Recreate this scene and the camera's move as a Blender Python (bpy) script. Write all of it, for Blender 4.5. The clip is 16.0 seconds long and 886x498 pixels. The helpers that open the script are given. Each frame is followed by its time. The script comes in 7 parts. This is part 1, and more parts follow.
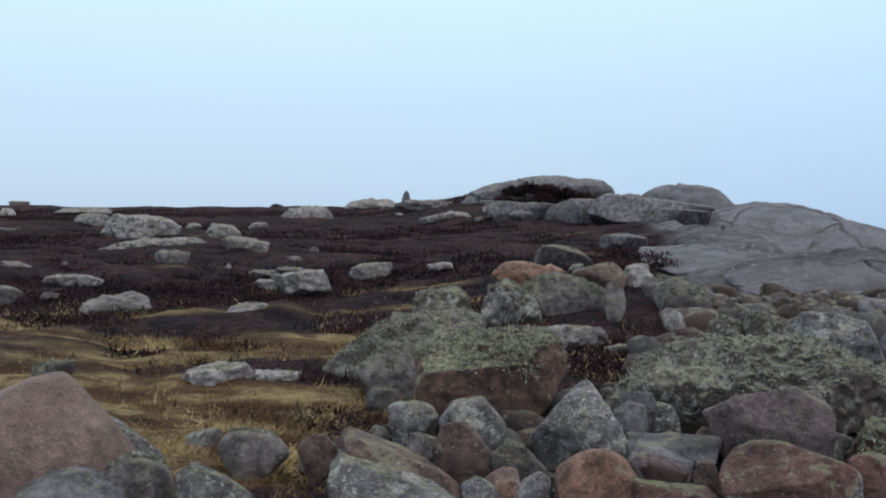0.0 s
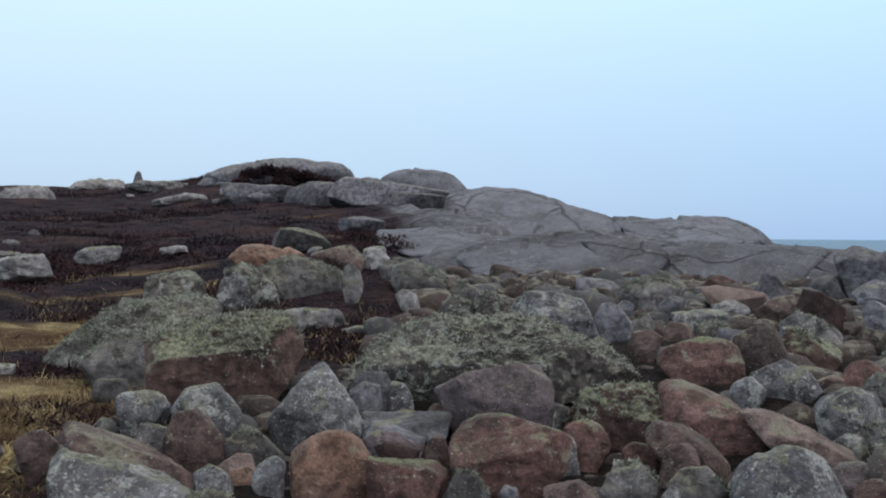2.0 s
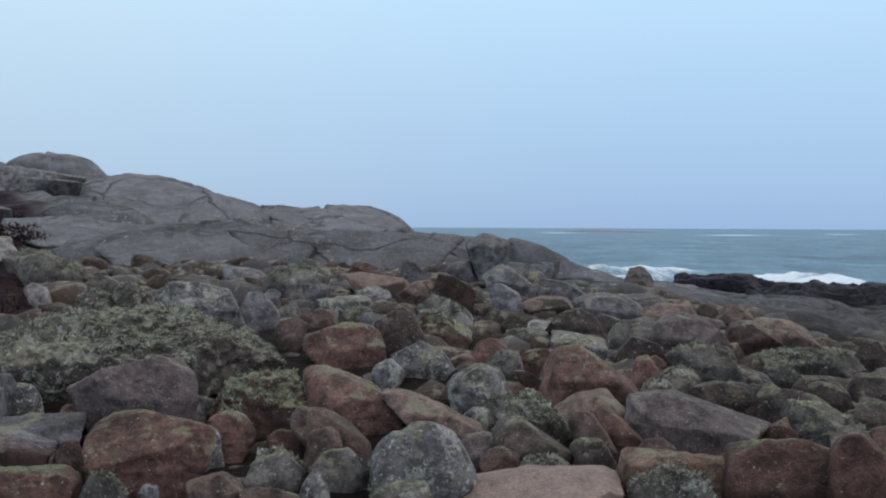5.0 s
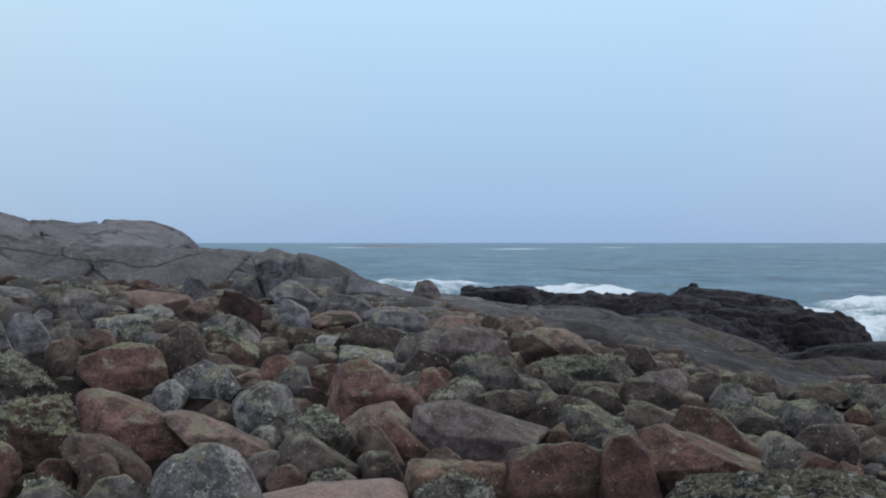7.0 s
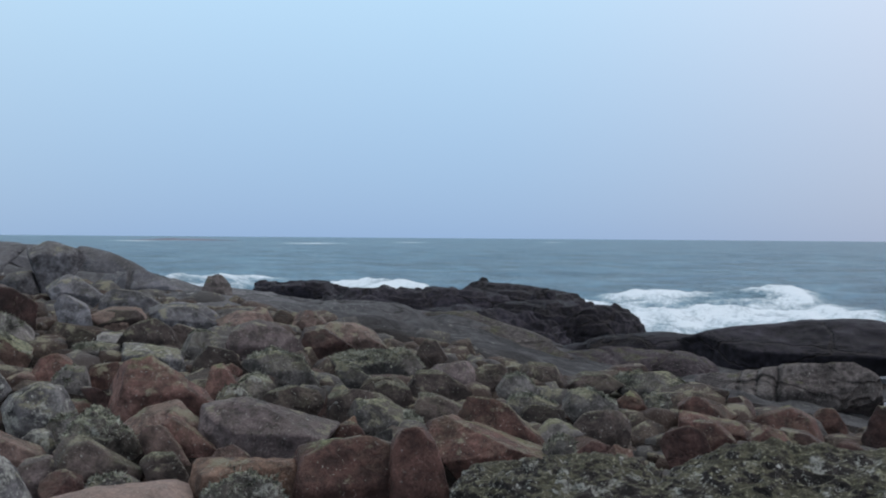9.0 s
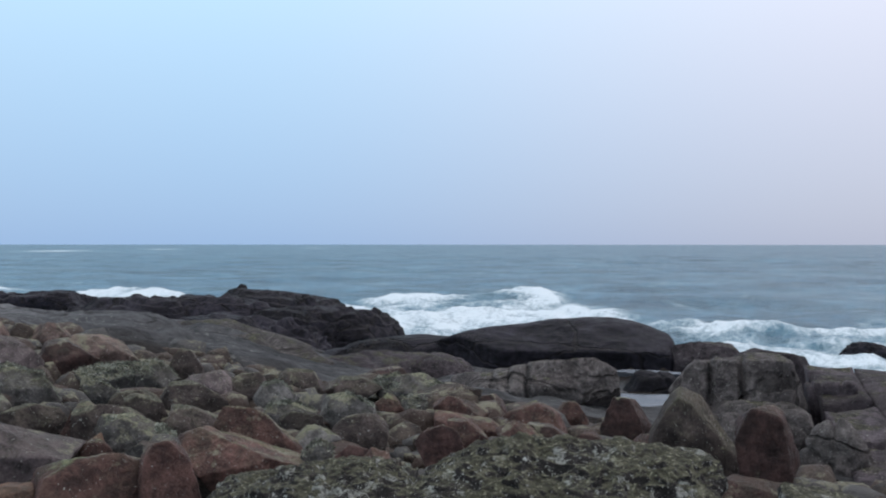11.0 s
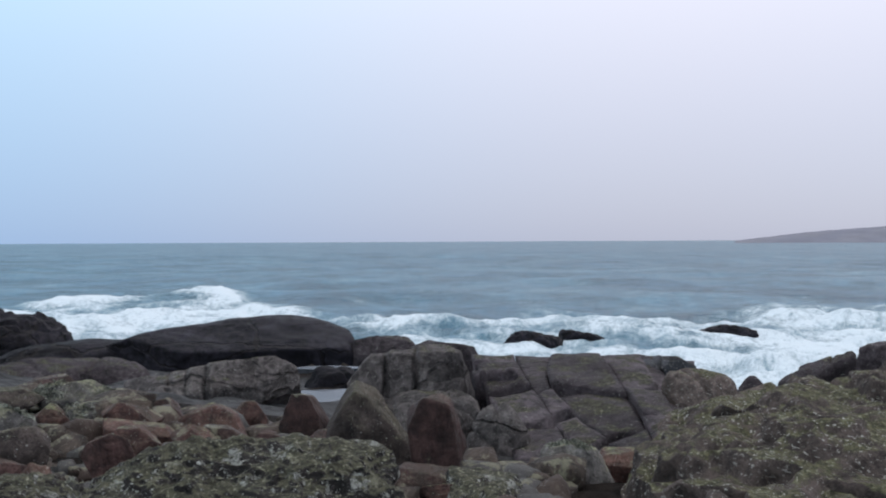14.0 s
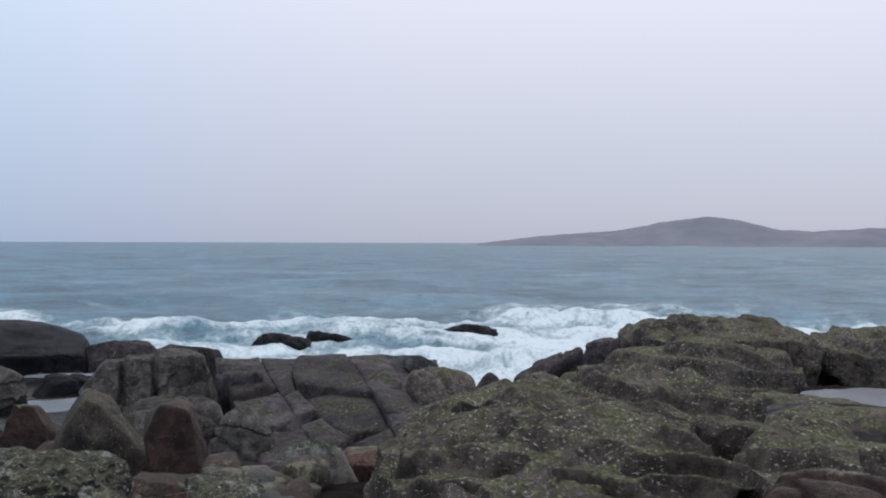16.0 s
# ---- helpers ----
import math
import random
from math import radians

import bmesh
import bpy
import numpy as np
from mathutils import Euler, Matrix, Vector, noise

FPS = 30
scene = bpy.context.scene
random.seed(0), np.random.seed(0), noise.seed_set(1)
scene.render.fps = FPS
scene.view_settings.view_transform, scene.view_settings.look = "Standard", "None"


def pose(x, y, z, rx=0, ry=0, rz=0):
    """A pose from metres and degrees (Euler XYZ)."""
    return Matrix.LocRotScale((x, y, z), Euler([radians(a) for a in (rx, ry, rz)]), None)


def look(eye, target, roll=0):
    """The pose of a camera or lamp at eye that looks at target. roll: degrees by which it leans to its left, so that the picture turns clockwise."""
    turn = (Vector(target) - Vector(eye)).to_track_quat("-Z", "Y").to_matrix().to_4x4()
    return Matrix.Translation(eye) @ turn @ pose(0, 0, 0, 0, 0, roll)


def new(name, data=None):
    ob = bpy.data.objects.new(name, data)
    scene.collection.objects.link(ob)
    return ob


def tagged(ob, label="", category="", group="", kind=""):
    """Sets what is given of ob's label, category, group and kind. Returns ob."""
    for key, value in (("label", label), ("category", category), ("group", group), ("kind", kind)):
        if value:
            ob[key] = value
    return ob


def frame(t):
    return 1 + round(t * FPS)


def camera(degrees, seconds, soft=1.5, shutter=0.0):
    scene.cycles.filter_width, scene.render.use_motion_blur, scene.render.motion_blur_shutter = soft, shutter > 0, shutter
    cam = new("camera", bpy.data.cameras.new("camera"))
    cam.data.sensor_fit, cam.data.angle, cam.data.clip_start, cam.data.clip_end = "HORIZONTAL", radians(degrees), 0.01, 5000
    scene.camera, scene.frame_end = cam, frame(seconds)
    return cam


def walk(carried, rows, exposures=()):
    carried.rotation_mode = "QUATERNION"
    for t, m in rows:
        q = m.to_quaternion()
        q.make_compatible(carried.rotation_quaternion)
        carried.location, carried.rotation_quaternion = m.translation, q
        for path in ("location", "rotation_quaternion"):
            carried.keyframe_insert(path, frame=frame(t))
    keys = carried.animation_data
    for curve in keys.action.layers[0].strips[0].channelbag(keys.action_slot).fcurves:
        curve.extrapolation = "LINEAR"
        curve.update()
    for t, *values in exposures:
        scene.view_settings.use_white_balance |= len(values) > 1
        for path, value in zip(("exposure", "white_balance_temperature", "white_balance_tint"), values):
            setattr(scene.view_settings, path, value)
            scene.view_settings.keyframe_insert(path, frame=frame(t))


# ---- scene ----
# ---- camera: one person turning on the spot, the lens a hand's width ahead of the pivot ----
cam = camera(48.73, 16.0, soft=2.0)


def view(yaw, pitch, lean):
    a = radians(yaw)
    eye = Vector((-0.13 * math.sin(a), 0.13 * math.cos(a), 1.65))
    p = radians(pitch)
    ahead = Vector((-math.sin(a) * math.cos(p), math.cos(a) * math.cos(p), math.sin(p)))
    return look(eye, eye + ahead, lean)


walk(cam, [
    (0, view(0.00, 0.11, 0.48)),
    (0.5, view(-3.97, -0.23, 0.65)),
    (1, view(-7.29, -0.26, 0.60)),
    (1.5, view(-11.20, -0.46, 0.57)),
    (2, view(-15.12, -0.77, 0.42)),
    (2.5, view(-19.00, -1.02, 0.46)),
    (3, view(-22.56, -1.10, 0.16)),
    (3.5, view(-25.62, -1.26, 0.26)),
    (4, view(-28.49, -1.20, 0.09)),
    (4.5, view(-32.23, -1.15, 0.29)),
    (4.7, view(-33.52, -1.22, 0.32)),
    (6.8, view(-46.50, -0.62, -0.15)),
    (7, view(-47.64, -0.41, -0.01)),
    (7.5, view(-50.54, -0.32, 0.12)),
    (8, view(-53.02, -0.07, 0.38)),
    (8.5, view(-56.08, -0.53, 0.47)),
    (8.7, view(-57.56, -0.63, 0.46)),
    (10.8, view(-71.54, -0.31, 0.10)),
    (11, view(-73.52, -0.31, 0.03)),
    (11.5, view(-76.83, -0.66, 0.14)),
    (12, view(-79.63, -0.91, -0.01)),
    (12.5, view(-82.10, -0.43, -0.17)),
    (13, view(-86.04, -0.90, -0.34)),
    (13.5, view(-89.30, -0.78, -0.11)),
    (14, view(-91.98, -0.48, -0.29)),
    (14.5, view(-95.80, -0.73, -0.16)),
    (15, view(-98.94, -0.74, 0.34)),
    (15.5, view(-103.21, -0.84, 0.01)),
    (16, view(-106.58, -0.41, 0.18)),
], [(0, 0.03), (2.5, 0.1), (3.5, 0.1), (4.5, -0.04), (7.0, -0.18), (8.5, -0.21), (11.0, -0.05), (12.5, 0.0), (14.5, -0.06), (16.0, -0.15)])

# ---- overcast sky: bluish over the open sea, paler towards the hidden sun in the south ----
world = bpy.data.worlds.new("overcast_sky")
scene.world = world
world.use_nodes = True
wn, wl = world.node_tree.nodes, world.node_tree.links
wn.clear()


def wnode(kind, **given):
    n = wn.new(kind)
    for k, v in given.items():
        n.inputs[k].default_value = v
    return n


def wmix(fac, a, b):
    n = wn.new("ShaderNodeMix")
    n.data_type = "RGBA"
    wl.new(fac, n.inputs[0])
    for socket, value in ((n.inputs[6], a), (n.inputs[7], b)):
        if isinstance(value, tuple):
            socket.default_value = (*value, 1)
        else:
            wl.new(value, socket)
    return n.outputs[2]


wcoord = wn.new("ShaderNodeTexCoord")
wsplit = wn.new("ShaderNodeSeparateXYZ")
wl.new(wcoord.outputs["Generated"], wsplit.inputs[0])
wup = wn.new("ShaderNodeMapRange")
wup.interpolation_type = "LINEAR"
wup.inputs[1].default_value, wup.inputs[2].default_value = 0.0, 0.27
wl.new(wsplit.outputs[2], wup.inputs[0])
wdot = wn.new("ShaderNodeVectorMath")
wdot.operation = "DOT_PRODUCT"
wdot.inputs[1].default_value = (math.sin(radians(150)), math.cos(radians(150)), 0)
wl.new(wcoord.outputs["Generated"], wdot.inputs[0])
wsouth = wn.new("ShaderNodeMapRange")
wsouth.interpolation_type = "SMOOTHSTEP"
wsouth.inputs[1].default_value, wsouth.inputs[2].default_value = -0.03, 0.74
wl.new(wdot.outputs["Value"], wsouth.inputs[0])
wnorth = wn.new("ShaderNodeMapRange")
wnorth.interpolation_type = "SMOOTHSTEP"
wnorth.inputs[1].default_value, wnorth.inputs[2].default_value = -0.15, -1.0
wl.new(wdot.outputs["Value"], wnorth.inputs[0])
low = wmix(wsouth.outputs[0], wmix(wnorth.outputs[0], (0.335, 0.505, 0.78), (0.43, 0.57, 0.75)), (0.462, 0.50, 0.64))
high = wmix(wsouth.outputs[0], wmix(wnorth.outputs[0], (0.585, 0.85, 1.09), (0.67, 0.88, 1.03)), (0.87, 0.88, 1.02))
wtop = wn.new("ShaderNodeMapRange")
wtop.interpolation_type = "SMOOTHSTEP"
wtop.inputs[1].default_value, wtop.inputs[2].default_value = 0.27, 0.85
wl.new(wsplit.outputs[2], wtop.inputs[0])
cloud = wmix(wtop.outputs[0], wmix(wup.outputs[0], low, high), (1.30, 1.33, 1.42))
wcloud = wnode("ShaderNodeBackground", Strength=1.0)
wl.new(cloud, wcloud.inputs[0])
wsky = wn.new("ShaderNodeTexSky")
wsky.sky_type, wsky.sun_disc = "NISHITA", False
wsky.sun_elevation, wsky.sun_rotation = radians(40), radians(140)
wclear = wnode("ShaderNodeBackground", Strength=0.008)
wl.new(wsky.outputs[0], wclear.inputs[0])
wadd = wn.new("ShaderNodeAddShader")
wl.new(wcloud.outputs[0], wadd.inputs[0])
wl.new(wclear.outputs[0], wadd.inputs[1])
wout = wn.new("ShaderNodeOutputWorld")
wl.new(wadd.outputs[0], wout.inputs[0])

sun = new("sun", bpy.data.lights.new("sun", "SUN"))
sun.data.energy, sun.data.angle, sun.data.color = 0.5, radians(50), (1.0, 0.96, 0.9)
sun.matrix_world = look((30 * math.sin(radians(140)), 30 * math.cos(radians(140)), 40), (0, 0, 0))

# ---- materials ----


class Nodes:
    """A small node-tree builder for one material."""

    def __init__(self, name):
        self.mat = bpy.data.materials.new(name)
        self.mat.use_nodes = True
        self.n, self.l = self.mat.node_tree.nodes, self.mat.node_tree.links
        self.bsdf = self.n["Principled BSDF"]
        self.geo = self.n.new("ShaderNodeNewGeometry")

    def put(self, socket, value):
        if isinstance(value, bpy.types.NodeSocket):
            self.l.new(value, socket)
        elif isinstance(value, tuple) and len(value) == 3 and socket.type == "RGBA":
            socket.default_value = (*value, 1)
        else:
            socket.default_value = value

    def noise(self, scale, detail=5.0, rough=0.55, stretch=None, vector=None):
        n = self.n.new("ShaderNodeTexNoise")
        n.inputs["Scale"].default_value, n.inputs["Detail"].default_value, n.inputs["Roughness"].default_value = scale, detail, rough
        v = vector or self.geo.outputs["Position"]
        if stretch:
            m = self.n.new("ShaderNodeVectorMath")
            m.operation = "MULTIPLY"
            m.inputs[1].default_value = stretch
            self.l.new(v, m.inputs[0])
            v = m.outputs[0]
        self.l.new(v, n.inputs["Vector"])
        return n.outputs[0]

    def voronoi(self, scale, feature="F1"):
        n = self.n.new("ShaderNodeTexVoronoi")
        n.feature = feature
        n.inputs["Scale"].default_value = scale
        self.l.new(self.geo.outputs["Position"], n.inputs["Vector"])
        return n.outputs["Distance"]

    def step(self, value, lo, hi, to_lo=0.0, to_hi=1.0):
        n = self.n.new("ShaderNodeMapRange")
        n.interpolation_type = "SMOOTHSTEP"
        self.put(n.inputs[0], value)
        for k, v in zip((1, 2, 3, 4), (lo, hi, to_lo, to_hi)):
            n.inputs[k].default_value = v
        return n.outputs[0]

    def math(self, op, a, b=0.0):
        n = self.n.new("ShaderNodeMath")
        n.operation = op
        self.put(n.inputs[0], a)
        self.put(n.inputs[1], b)
        return n.outputs[0]

    def mix(self, fac, a, b, blend="MIX"):
        n = self.n.new("ShaderNodeMix")
        n.data_type, n.blend_type = "RGBA", blend
        self.put(n.inputs[0], fac)
        self.put(n.inputs[6], a)
        self.put(n.inputs[7], b)
        return n.outputs[2]

    def scaled(self, colour, value):
        n = self.n.new("ShaderNodeVectorMath")
        n.operation = "SCALE"
        self.put(n.inputs[0], colour)
        self.put(n.inputs["Scale"], value)
        return n.outputs[0]

    def random(self):
        return self.n.new("ShaderNodeObjectInfo").outputs["Random"]

    def attribute(self, name):
        n = self.n.new("ShaderNodeAttribute")
        n.attribute_name = name
        return n.outputs["Fac"]

    def up(self):
        n = self.n.new("ShaderNodeSeparateXYZ")
        self.l.new(self.geo.outputs["Normal"], n.inputs[0])
        return n.outputs[2]

    def bump(self, height, strength, distance):
        n = self.n.new("ShaderNodeBump")
        n.inputs["Strength"].default_value, n.inputs["Distance"].default_value = strength, distance
        self.l.new(height, n.inputs["Height"])
        self.l.new(n.outputs[0], self.bsdf.inputs["Normal"])

    def done(self, colour, rough=0.9, specular=0.25):
        self.put(self.bsdf.inputs["Base Color"], colour)
        self.put(self.bsdf.inputs["Roughness"], rough)
        self.put(self.bsdf.inputs["Specular IOR Level"], specular)
        return self.mat


def joint_lines(k, colour, scale):
    """Open joints in bedrock, drawn as dark lines: a mask of them and the colour with them in it."""
    bent = k.n.new("ShaderNodeVectorMath")
    bent.operation = "MULTIPLY_ADD"
    warp = k.n.new("ShaderNodeTexNoise")
    warp.inputs["Scale"].default_value, warp.inputs["Detail"].default_value = 0.9, 6
    k.l.new(k.geo.outputs["Position"], warp.inputs["Vector"])
    k.l.new(warp.outputs["Color"], bent.inputs[0])
    bent.inputs[1].default_value = (0.9, 0.9, 0.9)
    k.l.new(k.geo.outputs["Position"], bent.inputs[2])
    flat = k.n.new("ShaderNodeVectorMath")
    flat.operation = "MULTIPLY"
    flat.inputs[1].default_value = (1.0, 0.62, 1.7)
    k.l.new(bent.outputs[0], flat.inputs[0])
    v = k.n.new("ShaderNodeTexVoronoi")
    v.feature = "DISTANCE_TO_EDGE"
    v.inputs["Scale"].default_value = scale
    k.l.new(flat.outputs[0], v.inputs["Vector"])
    seam = k.math("MULTIPLY", k.step(v.outputs["Distance"], 0.022, 0.006), k.step(k.noise(0.5, 3), 0.36, 0.5))
    return seam, k.mix(k.math("MULTIPLY", seam, 0.6), colour, (0.022, 0.019, 0.018))


def rock_material(name, dark, light, white=0.0, green=0.0, moss=0.0, rough=0.85, specular=0.25, moss_colour=(0.17, 0.178, 0.092), size=1.0, joints=0.0, flecks=0.0, islands=False, film=0.0, contrast=1.0):
    k = Nodes(name)
    big, mid, fine = k.noise(1.3 / size, 6), k.noise(9 / size, 9, 0.65), k.noise(55 / size, 5, 0.7)
    colour = k.mix(k.step(big, 0.36, 0.64), dark, light)
    colour = k.scaled(colour, k.step(mid, 0.3, 0.7, 1 - 0.62 * contrast, 1 + 0.6 * contrast))
    colour = k.scaled(colour, k.step(fine, 0.25, 0.75, 0.7, 1.3))
    chance = k.geo.outputs["Random Per Island"] if islands else k.random()
    if islands:
        colour = k.mix(k.step(chance, 0.3, 0.5), colour, k.mix(k.step(chance, 0.6, 0.75), (0.056, 0.039, 0.033), (0.058, 0.055, 0.054)))
    colour = k.scaled(colour, k.step(chance, 0, 1, 0.74, 1.3))
    # crystals of pale feldspar
    colour = k.mix(k.step(k.voronoi(70 / size), 0.16, 0.05, 0, 0.16), colour, (0.42, 0.36, 0.32))
    up = k.up()
    if film:
        # a dull olive film of algae on the weathered upper sides
        damp = k.math("ADD", k.math("MULTIPLY", up, 0.35), k.noise(2.2 / size, 7, 0.65))
        colour = k.mix(k.step(damp, 0.6, 0.92, 0, film), colour, k.scaled(k.mix(k.step(fine, 0.35, 0.65), (0.055, 0.05, 0.03), (0.13, 0.122, 0.078)), 1.0))
    if green:
        patch = k.math("ADD", k.noise(4.2 / size, 8, 0.7), k.math("MULTIPLY", up, 0.13))
        mask = k.math("MULTIPLY", k.step(patch, 0.66 - 0.2 * green, 0.74 - 0.16 * green), k.step(fine, 0.3, 0.55, 0.45, 1.0))
        colour = k.mix(k.math("MULTIPLY", mask, 0.8), colour, (0.2, 0.192, 0.135))
    if white:
        spots = k.step(k.noise(21 / size, 8, 0.68), 0.66 - 0.1 * white, 0.74 - 0.1 * white)
        where = k.step(k.noise(2.6 / size, 4), 0.42, 0.62, 0.08, 1.0)
        colour = k.mix(k.math("MULTIPLY", k.math("MULTIPLY", spots, where), 0.85), colour, (0.5, 0.51, 0.48))
        if white > 0.6:
            crust = k.math("MULTIPLY", k.step(k.noise(5.5 / size, 10, 0.74), 0.53, 0.575), k.step(fine, 0.36, 0.56, 0.25, 1.0))
            colour = k.mix(k.math("MULTIPLY", crust, 0.7), colour, (0.38, 0.39, 0.355))
        flakes = k.step(k.noise(46 / size, 4, 0.6), 0.66 - 0.05 * white, 0.7 - 0.05 * white)
        colour = k.mix(k.math("MULTIPLY", flakes, 0.6), colour, (0.44, 0.45, 0.41))
    if moss:
        grow = k.math("ADD", k.math("MULTIPLY", up, 0.55), k.noise(3.4 / size, 8, 0.7))
        mask = k.step(grow, 1.02 - 0.5 * moss, 1.16 - 0.5 * moss)
        tint = k.mix(k.step(k.noise(20 / size, 7, 0.72), 0.38, 0.64), tuple(0.3 * c for c in moss_colour), moss_colour)
        tint = k.mix(k.step(k.noise(38 / size, 4), 0.55, 0.7, 0, 0.55), tint, (0.36, 0.36, 0.26))
        colour = k.mix(mask, colour, tint)
    if flecks:
        chips = k.step(k.noise(32, 5, 0.65, (0.9, 0.9, 1.7)), 0.585, 0.64)
        where = k.step(k.noise(1.6, 4), 0.36, 0.56)
        colour = k.mix(k.math("MULTIPLY", k.math("MULTIPLY", chips, where), flecks), colour, (0.36, 0.35, 0.32))
    height = k.math("ADD", k.math("MULTIPLY", mid, 0.9), k.math("MULTIPLY", fine, 0.4))
    if joints:
        seam, colour = joint_lines(k, colour, joints)
        height = k.math("SUBTRACT", height, k.math("MULTIPLY", seam, 1.6))
    k.bump(height, 0.8, 0.06 * size)
    return k.done(colour, k.step(mid, 0.2, 0.8, rough - 0.12, min(1.0, rough + 0.1)), specular)


ROCK = {
    "R": rock_material("red_granite", (0.0727, 0.0392, 0.0339), (0.1256, 0.0723, 0.0624), 0.2, 0.18, 0.06, 0.75, film=0.25),
    "U": rock_material("damp_red_granite", (0.0563, 0.0299, 0.0259), (0.1005, 0.0532, 0.0449), 0.15, 0.12, 0.03, 0.68, film=0.3),
    "O": rock_material("orange_granite", (0.1322, 0.0751, 0.0528), (0.2037, 0.1299, 0.0992), 0.15, 0.1, 0.0, 0.75, film=0.15),
    "P": rock_material("pink_granite", (0.1407, 0.0999, 0.0844), (0.2046, 0.1523, 0.1329), 0.1, 0.0, 0.0, 0.75, film=0.15, contrast=0.45),
    "B": rock_material("brown_granite", (0.0869, 0.0593, 0.0521), (0.1422, 0.0999, 0.0891), 0.25, 0.2, 0.0, 0.75, film=0.28),
    "N": rock_material("dark_red_granite", (0.0364, 0.0194, 0.0179), (0.0641, 0.0343, 0.0312), 0.0, 0.08, 0.0, 0.6, film=0.2),
    "G": rock_material("grey_granite", (0.0843, 0.0827, 0.0904), (0.1428, 0.1415, 0.1549), 0.25, 0.1, 0.0, 0.85, film=0.25),
    "K": rock_material("mauve_granite", (0.0753, 0.0597, 0.0616), (0.1238, 0.0989, 0.0999), 0.3, 0.05, 0.0, 0.75, film=0.2),
    "L": rock_material("lichened_granite", (0.0735, 0.0713, 0.0746), (0.1305, 0.128, 0.1348), 0.95, 0.25, 0.12, moss_colour=(0.23, 0.23, 0.165), film=0.25),
    "F": rock_material("green_lichened_granite", (0.077, 0.0717, 0.0698), (0.1305, 0.1221, 0.118), 0.35, 0.3, 0.22, moss_colour=(0.20, 0.2, 0.135), film=0.5),
    "M": rock_material("shaggy_lichen_granite", (0.0579, 0.0505, 0.045), (0.108, 0.097, 0.087), 0.7, 0.3, 0.4, moss_colour=(0.25, 0.26, 0.195)),
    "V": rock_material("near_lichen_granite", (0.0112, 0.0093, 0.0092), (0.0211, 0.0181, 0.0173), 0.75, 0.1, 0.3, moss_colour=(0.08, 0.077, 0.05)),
    "T": rock_material("lichen_topped_brown_granite", (0.068, 0.0437, 0.036), (0.1184, 0.0778, 0.0645), 0.1, 0.0, 0.6, moss_colour=(0.25, 0.255, 0.165)),
    "W": rock_material("weathered_pale_granite", (0.1325, 0.1254, 0.1216), (0.2127, 0.2052, 0.1991), 0.5, 0.25, 0.05),
    "S": rock_material("bedrock_granite", (0.0648, 0.0653, 0.0753), (0.1121, 0.1129, 0.1294), 0.5, 0.0, 0.0, 0.75, 0.3, joints=0.42, flecks=0.45, contrast=0.5, film=0.12),
    "D": rock_material("wet_dark_bedrock", (0.0095, 0.0086, 0.012), (0.025, 0.0227, 0.0299), 0.0, 0.0, 0.0, 0.65, 0.14, size=2.0, joints=0.4),
    "J": rock_material("jointed_bedrock", (0.0356, 0.0286, 0.0323), (0.068, 0.0569, 0.0629), 0.15, 0.0, 0.03, 0.8, 0.14, (0.06, 0.057, 0.036), size=1.4),
    "Q": rock_material("mossy_bedrock", (0.0506, 0.0394, 0.0355), (0.0996, 0.078, 0.0702), 0.0, 0.0, 0.2, 0.88, 0.2, (0.112, 0.108, 0.06), flecks=0.95),
    "A": rock_material("olive_grey_bedrock", (0.0485, 0.0417, 0.0416), (0.0911, 0.081, 0.0789), 0.3, 0.0, 0.03, 0.82, 0.15, (0.07, 0.068, 0.04), joints=0.5, flecks=0.25),
    "E": rock_material("olive_brown_granite", (0.0351, 0.0269, 0.0247), (0.0631, 0.0494, 0.046), 0.3, 0.2, 0.16, 0.78, moss_colour=(0.095, 0.092, 0.06), film=0.4),
    # shingle toned down: its colour also holds the shade of the gaps it fills
    "Z": rock_material("mixed_shingle", (0.041, 0.0295, 0.0245), (0.078, 0.06, 0.05), 0.2, 0.2, 0.0, 0.8, islands=True),
}


